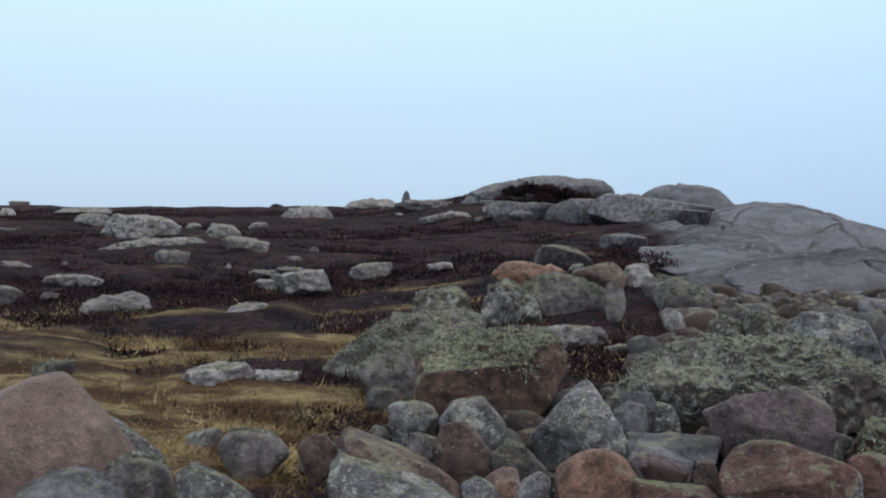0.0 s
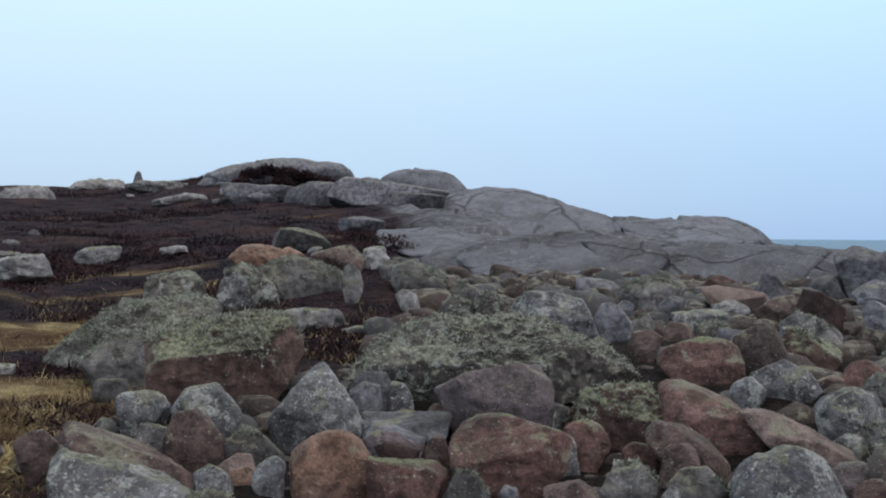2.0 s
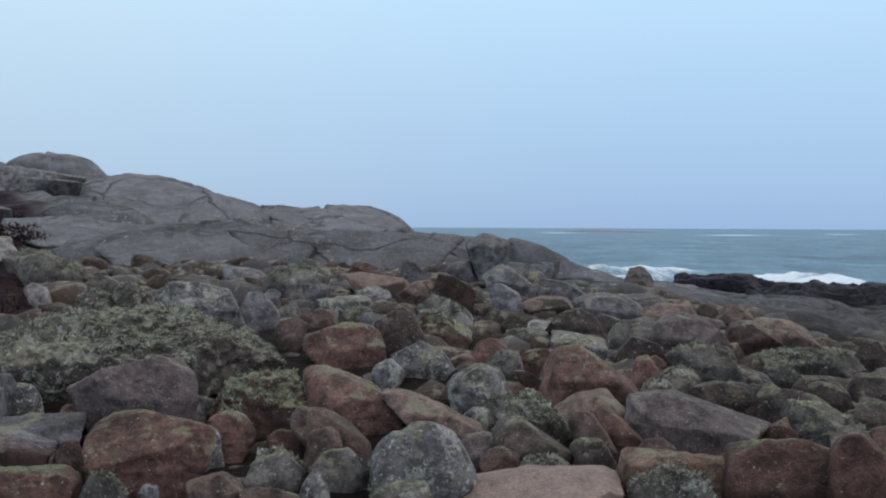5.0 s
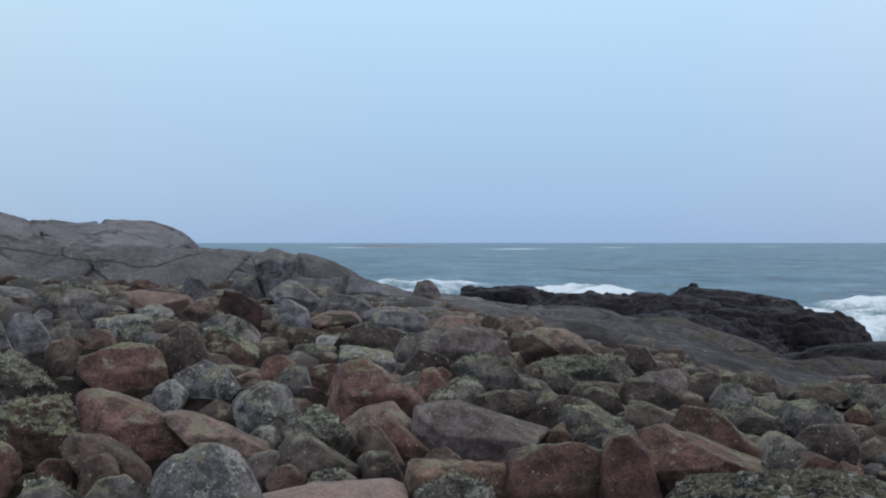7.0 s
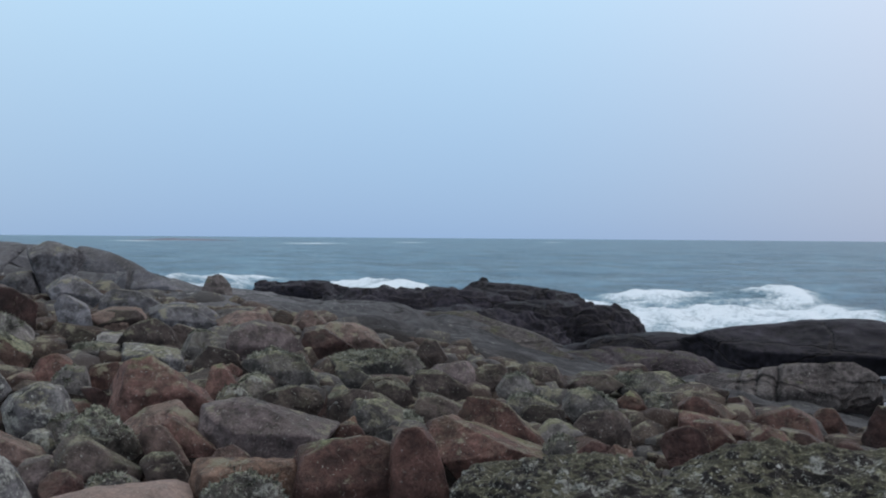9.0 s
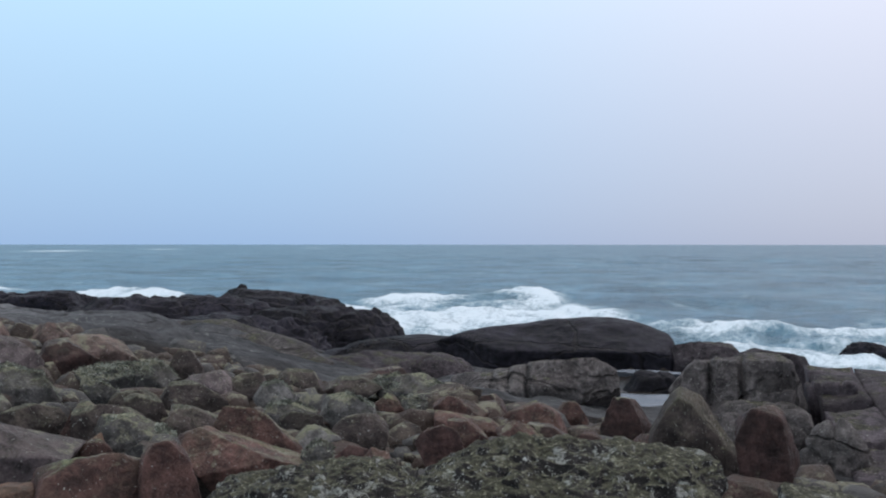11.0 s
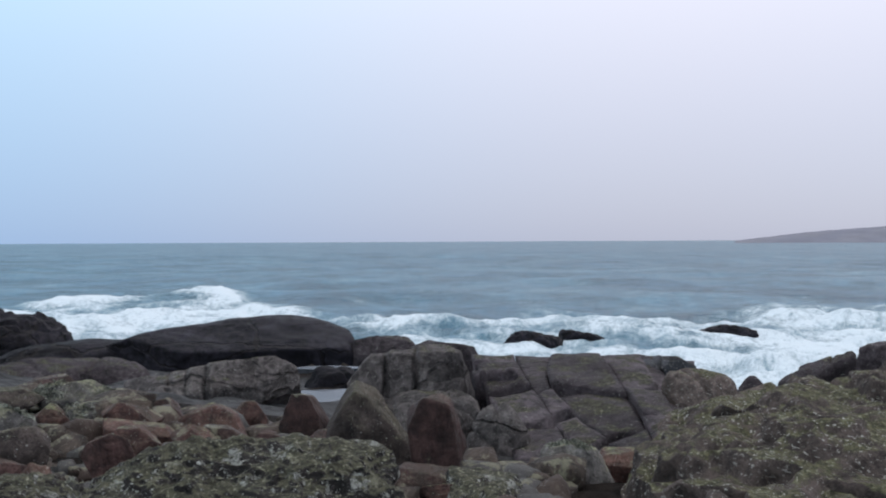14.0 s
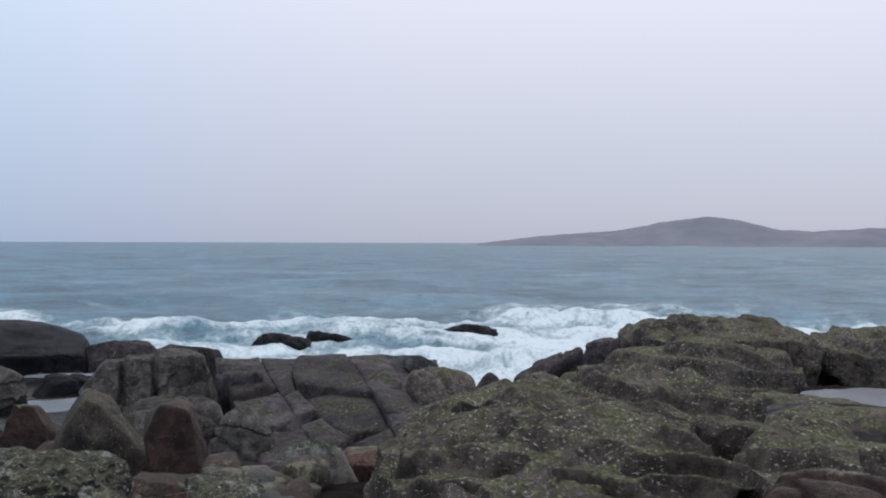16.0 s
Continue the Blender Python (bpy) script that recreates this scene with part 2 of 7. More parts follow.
def ground_material():
    k = Nodes("moor_and_gravel")
    big, mid, fine = k.noise(0.5, 6), k.noise(3.5, 8, 0.65), k.noise(28, 6, 0.7)
    # gravel nearly black, with the shade of crevices between boulders put into its colour
    gravel = k.scaled(k.mix(k.step(mid, 0.35, 0.65), (0.012, 0.009, 0.008), (0.028, 0.0215, 0.018)), k.step(fine, 0.2, 0.8, 0.6, 1.35))
    heath = k.mix(k.step(k.noise(1.4, 9, 0.72, (0.7, 1.4, 1.0)), 0.4, 0.62), (0.0085, 0.006, 0.009), (0.031, 0.0175, 0.0205))
    heath = k.mix(k.step(k.noise(0.7, 9, 0.72, (0.9, 0.5, 1.0)), 0.47, 0.66, 0, 0.6), heath, (0.062, 0.031, 0.022))
    heath = k.mix(k.step(k.noise(0.8, 7, 0.7, (0.5, 2.0, 1.0)), 0.58, 0.68, 0, 0.5), heath, (0.12, 0.083, 0.045))
    heath = k.scaled(k.scaled(heath, k.step(fine, 0.3, 0.7, 0.35, 1.8)), k.step(k.noise(7, 8, 0.75), 0.32, 0.68, 0.4, 1.7))
    sward = k.mix(k.step(mid, 0.34, 0.62), (0.15, 0.108, 0.052), (0.36, 0.285, 0.142))
    sward = k.mix(k.step(k.noise(0.9, 6, 0.6, (0.7, 2.2, 1.0)), 0.44, 0.58, 0, 0.92), sward, (0.085, 0.043, 0.022))
    sward = k.mix(k.step(k.noise(2.6, 8, 0.72, (0.6, 1.5, 1.0)), 0.46, 0.6, 0, 0.8), sward, (0.095, 0.054, 0.028))
    sward = k.mix(k.step(k.noise(1.1, 7, 0.7, (0.6, 1.8, 1.0)), 0.56, 0.66, 0, 0.85), sward, (0.03, 0.017, 0.014))
    sward = k.scaled(sward, k.step(k.noise(55, 5, 0.75), 0.3, 0.7, 0.5, 1.45))
    slab = k.mix(k.step(k.noise(0.6, 6), 0.36, 0.64), (0.1, 0.1, 0.106), (0.178, 0.178, 0.186))
    slab = k.scaled(slab, k.step(k.noise(4, 9, 0.65), 0.25, 0.78, 0.6, 1.4))
    slab = k.mix(k.math("MULTIPLY", k.step(k.noise(9, 7, 0.65), 0.58, 0.64), k.step(k.noise(0.9, 4), 0.42, 0.6)), slab, (0.36, 0.36, 0.34))
    seam, slab = joint_lines(k, slab, 0.36)
    slab = k.mix(k.attribute("wet"), slab, k.scaled(slab, 0.58))
    gravel = k.mix(k.attribute("slab"), gravel, slab)
    colour = k.mix(k.attribute("heath"), gravel, heath)
    colour = k.mix(k.attribute("sward"), colour, sward)
    k.bump(k.math("ADD", mid, k.math("MULTIPLY", fine, 0.5)), 1.0, 0.12)
    return k.done(colour, 0.95, 0.1)


def blade_material(name, dark, light, scale):
    k = Nodes(name)
    island = k.geo.outputs["Random Per Island"]
    colour = k.mix(k.step(k.noise(scale, 4), 0.36, 0.66), dark, light)
    return k.done(k.scaled(colour, k.step(island, 0, 1, 0.6, 1.4)), 0.9, 0.1)


def sea_material():
    k = Nodes("grey_green_sea")
    deep = k.mix(k.step(k.noise(0.035, 5, 0.6, (1, 1, 1)), 0.38, 0.64), (0.038, 0.097, 0.147), (0.072, 0.152, 0.21))
    run = k.n.new("ShaderNodeAttribute")
    run.attribute_name = "drift"
    run = run.outputs["Vector"]
    deep = k.scaled(deep, k.step(k.noise(0.16, 6, 0.66, (1.3, 0.42, 1), run), 0.32, 0.68, 0.7, 1.25))
    deep = k.scaled(deep, k.step(k.noise(0.5, 7, 0.7, (1.5, 0.4, 1), run), 0.33, 0.67, 0.74, 1.2))
    # crests of small waves catch a little foam
    foam = k.attribute("foam")
    streak = k.noise(0.34, 8, 0.68, (0.9, 0.34, 1), run)
    lace = k.math("ADD", k.math("MULTIPLY", streak, 0.6), k.math("MULTIPLY", k.noise(1.3, 9, 0.74, (1.0, 0.34, 1), run), 0.4))
    fine = k.noise(3.4, 8, 0.75, (1.0, 0.4, 1), run)
    torn = k.math("ADD", foam, k.math("MULTIPLY", k.math("SUBTRACT", k.math("ADD", k.math("MULTIPLY", lace, 0.7), k.math("MULTIPLY", fine, 0.3)), 0.5), 5.0))
    white = k.step(torn, 0.22, 1.05)
    colour = k.mix(k.step(torn, -0.1, 0.5, 0, 0.4), deep, (0.13, 0.25, 0.3))
    colour = k.mix(white, colour, (0.62, 0.69, 0.74))
    chop = k.math("ADD", k.noise(0.55, 7, 0.62), k.math("MULTIPLY", k.noise(2.4, 6, 0.6), 0.4))
    k.bump(chop, 0.75, 0.55)
    return k.done(colour, k.step(white, 0, 1, 0.38, 0.85), k.step(white, 0, 1, 0.16, 0.1))


GROUND, SEAWATER = ground_material(), sea_material()


def pool_material():
    k = Nodes("still_pool_water")
    k.bump(k.noise(6, 4), 0.12, 0.02)
    return k.done(k.mix(k.step(k.noise(1.5, 4), 0.4, 0.6), (0.06, 0.065, 0.075), (0.085, 0.09, 0.10)), 0.2, 0.04)


POOLWATER = pool_material()
GRASS = blade_material("dead_moor_grass", (0.09, 0.052, 0.028), (0.42, 0.335, 0.175), 1.3)
HEATHER = blade_material("dark_heather", (0.012, 0.0085, 0.0105), (0.046, 0.025, 0.026), 0.8)
LICHEN = blade_material("tufted_lichen", (0.10, 0.104, 0.085), (0.29, 0.298, 0.25), 9.0)

# ---- lie of the land: height against distance from the standing place, bearing by bearing ----
EYE = 1.65
SEA = -3.35
LAND = []


def land(bearing, distances, heights):
    """One line out from the standing place: heights above eye level at the distances."""
    LAND.append((bearing, np.array(distances, float), np.array(heights, float)))


land(-180, (0, 8, 20, 60, 100, 400), (-1.68, -1.65, -1.5, -0.5, 0.0, -2.0))
land(-60, (0, 8, 20, 60, 100, 400), (-1.68, -1.65, -0.8, 1.6, 2.2, 1.0))
land(-24, (0, 7, 10, 13, 18, 26, 40, 60, 75, 100, 250, 320, 500), (-1.68, -1.65, -1.5, -1.2, -0.75, -0.1, 0.9, 2.15, 2.7, 3.4, 8.8, 11.6, 12.0))
land(-5, (0, 7, 10, 13, 18, 26, 40, 60, 75, 100, 400), (-1.68, -1.65, -1.45, -1.2, -0.75, 0.0, 1.1, 2.5, 3.0, 2.6, 0.0))
land(5, (0, 7, 10, 13, 18, 26, 40, 51, 60, 70, 100, 300), (-1.68, -1.6, -1.35, -1.0, -0.5, 0.2, 1.8, 3.35, 3.7, 3.6, 2.4, -7.0))
land(12, (0, 7, 10, 13, 18, 26, 40, 55, 70, 100, 300), (-1.68, -1.6, -1.3, -0.95, -0.45, 0.25, 1.8, 3.1, 2.8, -1.0, -8.0))
land(16, (0, 7, 10, 13, 17, 21, 26, 33, 45, 60, 90, 150), (-1.68, -1.6, -1.3, -1.0, -0.68, -0.25, 0.45, 1.45, 2.0, 1.8, -2.0, -9.0))
land(22, (0, 7, 10, 13, 17, 21, 26, 33, 40, 55, 80, 120), (-1.68, -1.6, -1.3, -1.0, -0.72, -0.35, 0.25, 1.1, 1.0, 0.0, -4.0, -9.0))
land(28, (0, 7, 10, 13, 17, 21, 26, 33, 45, 60, 80), (-1.68, -1.6, -1.32, -1.05, -0.78, -0.5, -0.1, 0.4, -0.2, -2.5, -9.0))
land(34, (0, 7, 10, 13, 17, 22, 28, 36, 50, 70), (-1.68, -1.6, -1.36, -1.1, -0.88, -0.7, -0.45, -0.5, -2.5, -9.0))
land(42, (0, 7, 10, 13, 17, 22, 28, 36, 50, 70), (-1.68, -1.62, -1.4, -1.2, -1.0, -0.95, -1.05, -1.9, -4.5, -9.0))
land(47, (0, 7, 10, 13, 17, 22, 28, 36, 50, 70), (-1.68, -1.63, -1.42, -1.24, -1.12, -1.42, -1.85, -2.5, -4.6, -9.0))
land(55, (0, 7, 12, 18, 24, 40, 60, 80), (-1.68, -1.65, -1.47, -1.36, -1.75, -2.9, -4.6, -9.0))
land(73, (0, 7, 9, 12, 18, 26, 38, 46, 60), (-1.68, -1.62, -1.68, -1.88, -2.6, -3.5, -4.7, -6.0, -9.0))
land(88, (0, 6, 8, 12, 18, 26, 32, 38, 55), (-1.68, -1.7, -1.85, -2.2, -2.9, -3.9, -4.6, -5.8, -9.0))
land(103, (0, 6, 8, 12, 18, 26, 31, 40, 55), (-1.68, -1.75, -1.9, -2.4, -3.3, -4.3, -5.1, -7.0, -9.0))
land(118, (0, 5, 8, 12, 18, 26, 31, 40, 55), (-1.68, -1.7, -1.75, -2.0, -2.6, -3.8, -5.2, -7.0, -9.0))
land(140, (0, 5, 8, 12, 18, 26, 31, 40, 55), (-1.68, -1.7, -1.7, -1.8, -2.4, -3.8, -5.2, -7.0, -9.0))
land(180, (0, 8, 20, 60, 100, 400), (-1.68, -1.65, -1.5, -0.5, 0.0, -2.0))


def ground(x, y):
    """Height of the ground at (x, y); takes numbers or arrays."""
    x, y = np.asarray(x, float), np.asarray(y, float)
    b, d = np.degrees(np.arctan2(x, y)), np.hypot(x, y)
    lines = np.stack([np.interp(d, ds, hs) for _, ds, hs in LAND])
    bs = np.array([q[0] for q in LAND], float)
    i = np.clip(np.searchsorted(bs, b) - 1, 0, len(bs) - 2)
    f = np.clip((b - bs[i]) / (bs[i + 1] - bs[i]), 0, 1)
    f = f * f * (3 - 2 * f)
    lo = np.take_along_axis(lines, i[None], 0)[0]
    hi = np.take_along_axis(lines, i[None] + 1, 0)[0]
    return EYE + lo * (1 - f) + hi * f


# ---- shapes ----


def lattice(p, seed):
    """Smooth value noise from -1 to 1 at the points p (n, 3)."""
    i = np.floor(p).astype(np.int64)
    f = p - i
    f = f * f * (3 - 2 * f)
    total = np.zeros(len(p))
    for a in (0, 1):
        for b in (0, 1):
            for c in (0, 1):
                h = (i[:, 0] + a) * 73856093 ^ (i[:, 1] + b) * 19349663 ^ (i[:, 2] + c) * 83492791 ^ (seed * 2654435 + 12345)
                h = (h ^ (h >> 13)) * 1274126177 & 0x7FFFFFFF
                h = (h ^ (h >> 15)) * 60493 & 0xFFFFF
                w = (f[:, 0] if a else 1 - f[:, 0]) * (f[:, 1] if b else 1 - f[:, 1]) * (f[:, 2] if c else 1 - f[:, 2])
                total += w * (h / 524287.5 - 1)
    return total


def layers(p, seed, octaves=4, gain=0.5):
    total, amp = np.zeros(len(p)), 1.0
    for o in range(octaves):
        total += amp * lattice(p * 2.03 ** o + 17.3 * o, seed + o)
        amp *= gain
    return total


SPHERES = {}


def sphere(sub):
    if sub not in SPHERES:
        bm = bmesh.new()
        bmesh.ops.create_icosphere(bm, subdivisions=sub, radius=1)
        bm.verts.ensure_lookup_table()
        SPHERES[sub] = (np.array([v.co[:] for v in bm.verts]), [[v.index for v in f.verts] for f in bm.faces])
        bm.free()
    return SPHERES[sub]


def planes(style, rng):
    """Normals and distances of the planes that a stone of that style is cut by, and how sharp its edges are."""
    axes = np.array([(1, 0, 0), (-1, 0, 0), (0, 1, 0), (0, -1, 0), (0, 0, 1), (0, 0, -1)], float)
    free = rng.normal(size=(14, 3))
    free /= np.linalg.norm(free, axis=1)[:, None]
    if style == "c":
        n = np.vstack([axes + rng.normal(0, 0.1, axes.shape), free[:5]])
        d = np.concatenate([rng.uniform(0.97, 1.03, 6), rng.uniform(1.15, 1.4, 5)])
        sharp = 14
    elif style in "bs":
        n = np.vstack([axes + rng.normal(0, 0.2, axes.shape), free[:9]])
        d = np.concatenate([rng.uniform(0.92, 1.06, 6), rng.uniform(0.98, 1.3, 9)])
        sharp = 25
    elif style == "m":
        n = np.vstack([free[:8], axes])
        d = np.concatenate([rng.uniform(1.0, 1.1, 8), np.full(6, 1.0)])
        sharp = 2.3
    elif style == "e":
        n = np.vstack([free[:10], axes])
        d = np.concatenate([rng.uniform(0.97, 1.12, 10), np.full(6, 1.02)])
        sharp = 2.9
    elif style == "w":
        a = rng.uniform(0, 6.28) + np.arange(5) * 1.257 + rng.normal(0, 0.25, 5)
        e = rng.uniform(0.25, 0.6, 5)
        n = np.vstack([np.stack([np.cos(a), np.sin(a), e], -1), [(0, 0, -1), (1, 0, 0), (-1, 0, 0), (0.2, -0.3, 1)], free[:3]])
        d = np.concatenate([rng.uniform(0.55, 0.7, 5), (0.6, 0.9, 0.9, 0.9), rng.uniform(0.85, 1.05, 3)])
        sharp = 15
    elif style == "d":
        free[:, 2] = np.abs(free[:, 2]) + 0.15
        n = np.vstack([free[:11], axes])
        d = np.concatenate([rng.uniform(0.92, 1.15, 11), (1.05, 1.05, 1.05, 1.05, 0.98, 0.6)])
        sharp = 5.5
    else:
        n = np.vstack([free[:9], axes + rng.normal(0, 0.3, axes.shape)])
        d = np.concatenate([rng.uniform(0.76, 1.08, 9), rng.uniform(0.85, 1.1, 6)])
        sharp = 22
    if style in "bs":
        a = rng.uniform(-0.65, 0.65)
        n = np.stack([n[:, 0] * math.cos(a) - n[:, 1] * math.sin(a), n[:, 0] * math.sin(a) + n[:, 1] * math.cos(a), n[:, 2]], -1)
    return n / np.linalg.norm(n, axis=1)[:, None], d, sharp


def stone_mesh(name, w, d, h, style, seed, sub, tilt=0.0, cracks=0, ledge=0.0, relief=1.0):
    """A worn stone of that width, depth and height, its base at z = 0."""
    rng = np.random.default_rng(seed)
    u, faces = sphere(sub)
    n, off, sharp = planes(style, rng)
    push = np.maximum(u @ n.T, 0) / off
    p = u / (push ** sharp).sum(1)[:, None] ** (1 / sharp)
    size = np.array([w, d, h])
    p = p / np.abs(p).max(0) * size / 2
    scale = size.mean()
    p += u * (layers(p * 1.7 / scale + seed, seed, 3) * 0.038 * scale * min(relief, 1.2))[:, None]
    p += u * (layers(p * 6.0 / scale + seed, seed + 9, 4, 0.66) * 0.02 * scale * relief)[:, None]
    a = radians(tilt)
    p = np.stack([p[:, 0] * math.cos(a) + p[:, 2] * math.sin(a), p[:, 1], p[:, 2] * math.cos(a) - p[:, 0] * math.sin(a)], -1)
    if ledge:
        wob = layers(p * 0.9 / ledge * 0.25, seed + 5, 3) * 0.8
        q = p[:, 2] / ledge + wob + p[:, 0] / ledge * 0.05
        if style == "m":
            q = p[:, 2] / ledge + p[:, 0] / ledge * 0.14 + layers(p * 0.55, seed + 5, 2) * 1.1 + layers(p * 3.0, seed + 6, 3) * 0.16
        fr = q - np.floor(q)
        step = np.clip((fr - 0.62) / 0.38, 0, 1)
        if style == "m" or relief > 1.05:
            p[:, 2] += ledge * 0.9 * (step * step * (3 - 2 * step) - fr)
        else:
            p[:, 2] += ledge * 0.55 * (fr * fr * (3 - 2 * fr) - fr)
    for k in range(1, cracks + 1):
        turn = rng.uniform(-0.9, 0.9) if k % 3 else rng.uniform(1.2, 1.9)
        rise = rng.uniform(-0.35, 0.35) if k % 4 else rng.uniform(0.9, 1.4) * 1.5
        if style == "c":
            turn, rise = rng.uniform(-0.25, 0.25), rng.uniform(-0.12, 0.12)
        cut = np.array([math.cos(turn), math.sin(turn) * 0.7, rise])
        cut /= np.linalg.norm(cut)
        at = p @ cut - rng.uniform(-0.38, 0.38) * w + layers(p * 2.2 / scale, seed + k, 3) * 0.035 * scale
        wide = 0.011 * scale + 0.02
        p -= u * (np.exp(-(at / wide) ** 2) * (0.022 * scale + 0.03))[:, None] * np.array([1, 1, 1.0])
        # one side of the joint stands a little higher
        p[:, 2] += np.tanh(at / wide) * 0.006 * scale
    lo, hi = p.min(0), p.max(0)
    p = (p - (lo + hi) / 2) / (hi - lo) * size
    p[:, 2] += h / 2
    mesh = bpy.data.meshes.new(name)
    mesh.from_pydata(p.tolist(), [], faces)
    mesh.polygons.foreach_set("use_smooth", [True] * len(mesh.polygons))
    return mesh, p, u


def soup(name, verts, faces, material, parent=None, label=""):
    """One mesh object from arrays of corners and triangles."""
    mesh = bpy.data.meshes.new(name)
    mesh.from_pydata(verts.tolist(), [], faces.tolist())
    mesh.materials.append(material)
    ob = new(name, mesh)
    if parent:
        ob.parent = parent
    return tagged(ob, label)


def tufts(base, lean, size, rng, spread=0.5, wide=0.25):
    """Pointed blades, three corners each, at the places base, growing along lean."""
    n = len(base)
    side = rng.normal(size=(n, 3))
    side -= (side * lean).sum(1)[:, None] * lean
    side /= np.linalg.norm(side, axis=1)[:, None] + 1e-9
    tip = base + (lean + rng.normal(0, spread, (n, 3))) * size[:, None]
    verts = np.stack([base - side * (size * wide)[:, None], base + side * (size * wide)[:, None], tip], 1).reshape(-1, 3)
    return verts, np.arange(3 * n).reshape(n, 3)


# ---- ground sheet ----


def cells(x, y, size, seed):
    """Worn slabs: distance to the middle of a slab and to its joint, and a chance value for each slab."""
    gx, gy = x / size, y / size
    first, second, chance = np.full(len(x), 9.0), np.full(len(x), 9.0), np.zeros(len(x))
    for i in (-1, 0, 1):
        for j in (-1, 0, 1):
            cx, cy = np.floor(gx) + i, np.floor(gy) + j
            h = np.sin(cx * 127.1 + cy * 311.7 + seed) * 43758.5453
            u = h - np.floor(h)
            g = np.sin(cx * 269.5 + cy * 183.3 + seed) * 24634.6345
            v = g - np.floor(g)
            far = np.hypot(gx - cx - 0.15 - 0.7 * u, gy - cy - 0.15 - 0.7 * v)
            nearer = far < first
            second = np.where(nearer, first, np.minimum(second, far))
            chance = np.where(nearer, u, chance)
            first = np.where(nearer, far, first)
    return first, second - first, chance


def heath_share(b, d):
    """How much of the ground at that bearing and distance is moor, from 0 to 1."""
    edge = np.interp(d, (4, 6, 8, 9.2, 10.2, 12, 15, 22, 32, 45, 60, 100), (-14, -9, -5, 4, 11.5, 13, 14, 12.5, 10, 8, 7, 7))
    x, y = d * np.sin(np.radians(b)), d * np.cos(np.radians(b))
    edge = edge + 2.6 * layers(np.stack([x * 0.35, y * 0.35, np.zeros_like(x)], -1), 51, 4)
    return np.clip((edge - b) / 1.2 + 0.5, 0, 1) * np.clip((b + 179) / 5, 0, 1)


def sward_share(x, y, b, d):
    p = np.stack([x * 0.28, y * 0.9, np.zeros_like(x)], -1)
    patch = layers(p, 77, 4)
    belt = np.interp(d, (3, 6, 8, 9.5, 11, 12.5, 14, 15.2, 17, 19), (0.15, 0.1, 0.3, 0.32, -0.12, -0.1, 0.24, 0.2, -0.5, -1.0))
    return heath_share(b, d) * np.clip((patch + belt) * 2.2, 0, 1) * np.clip((5 - b) / 4, 0, 1)


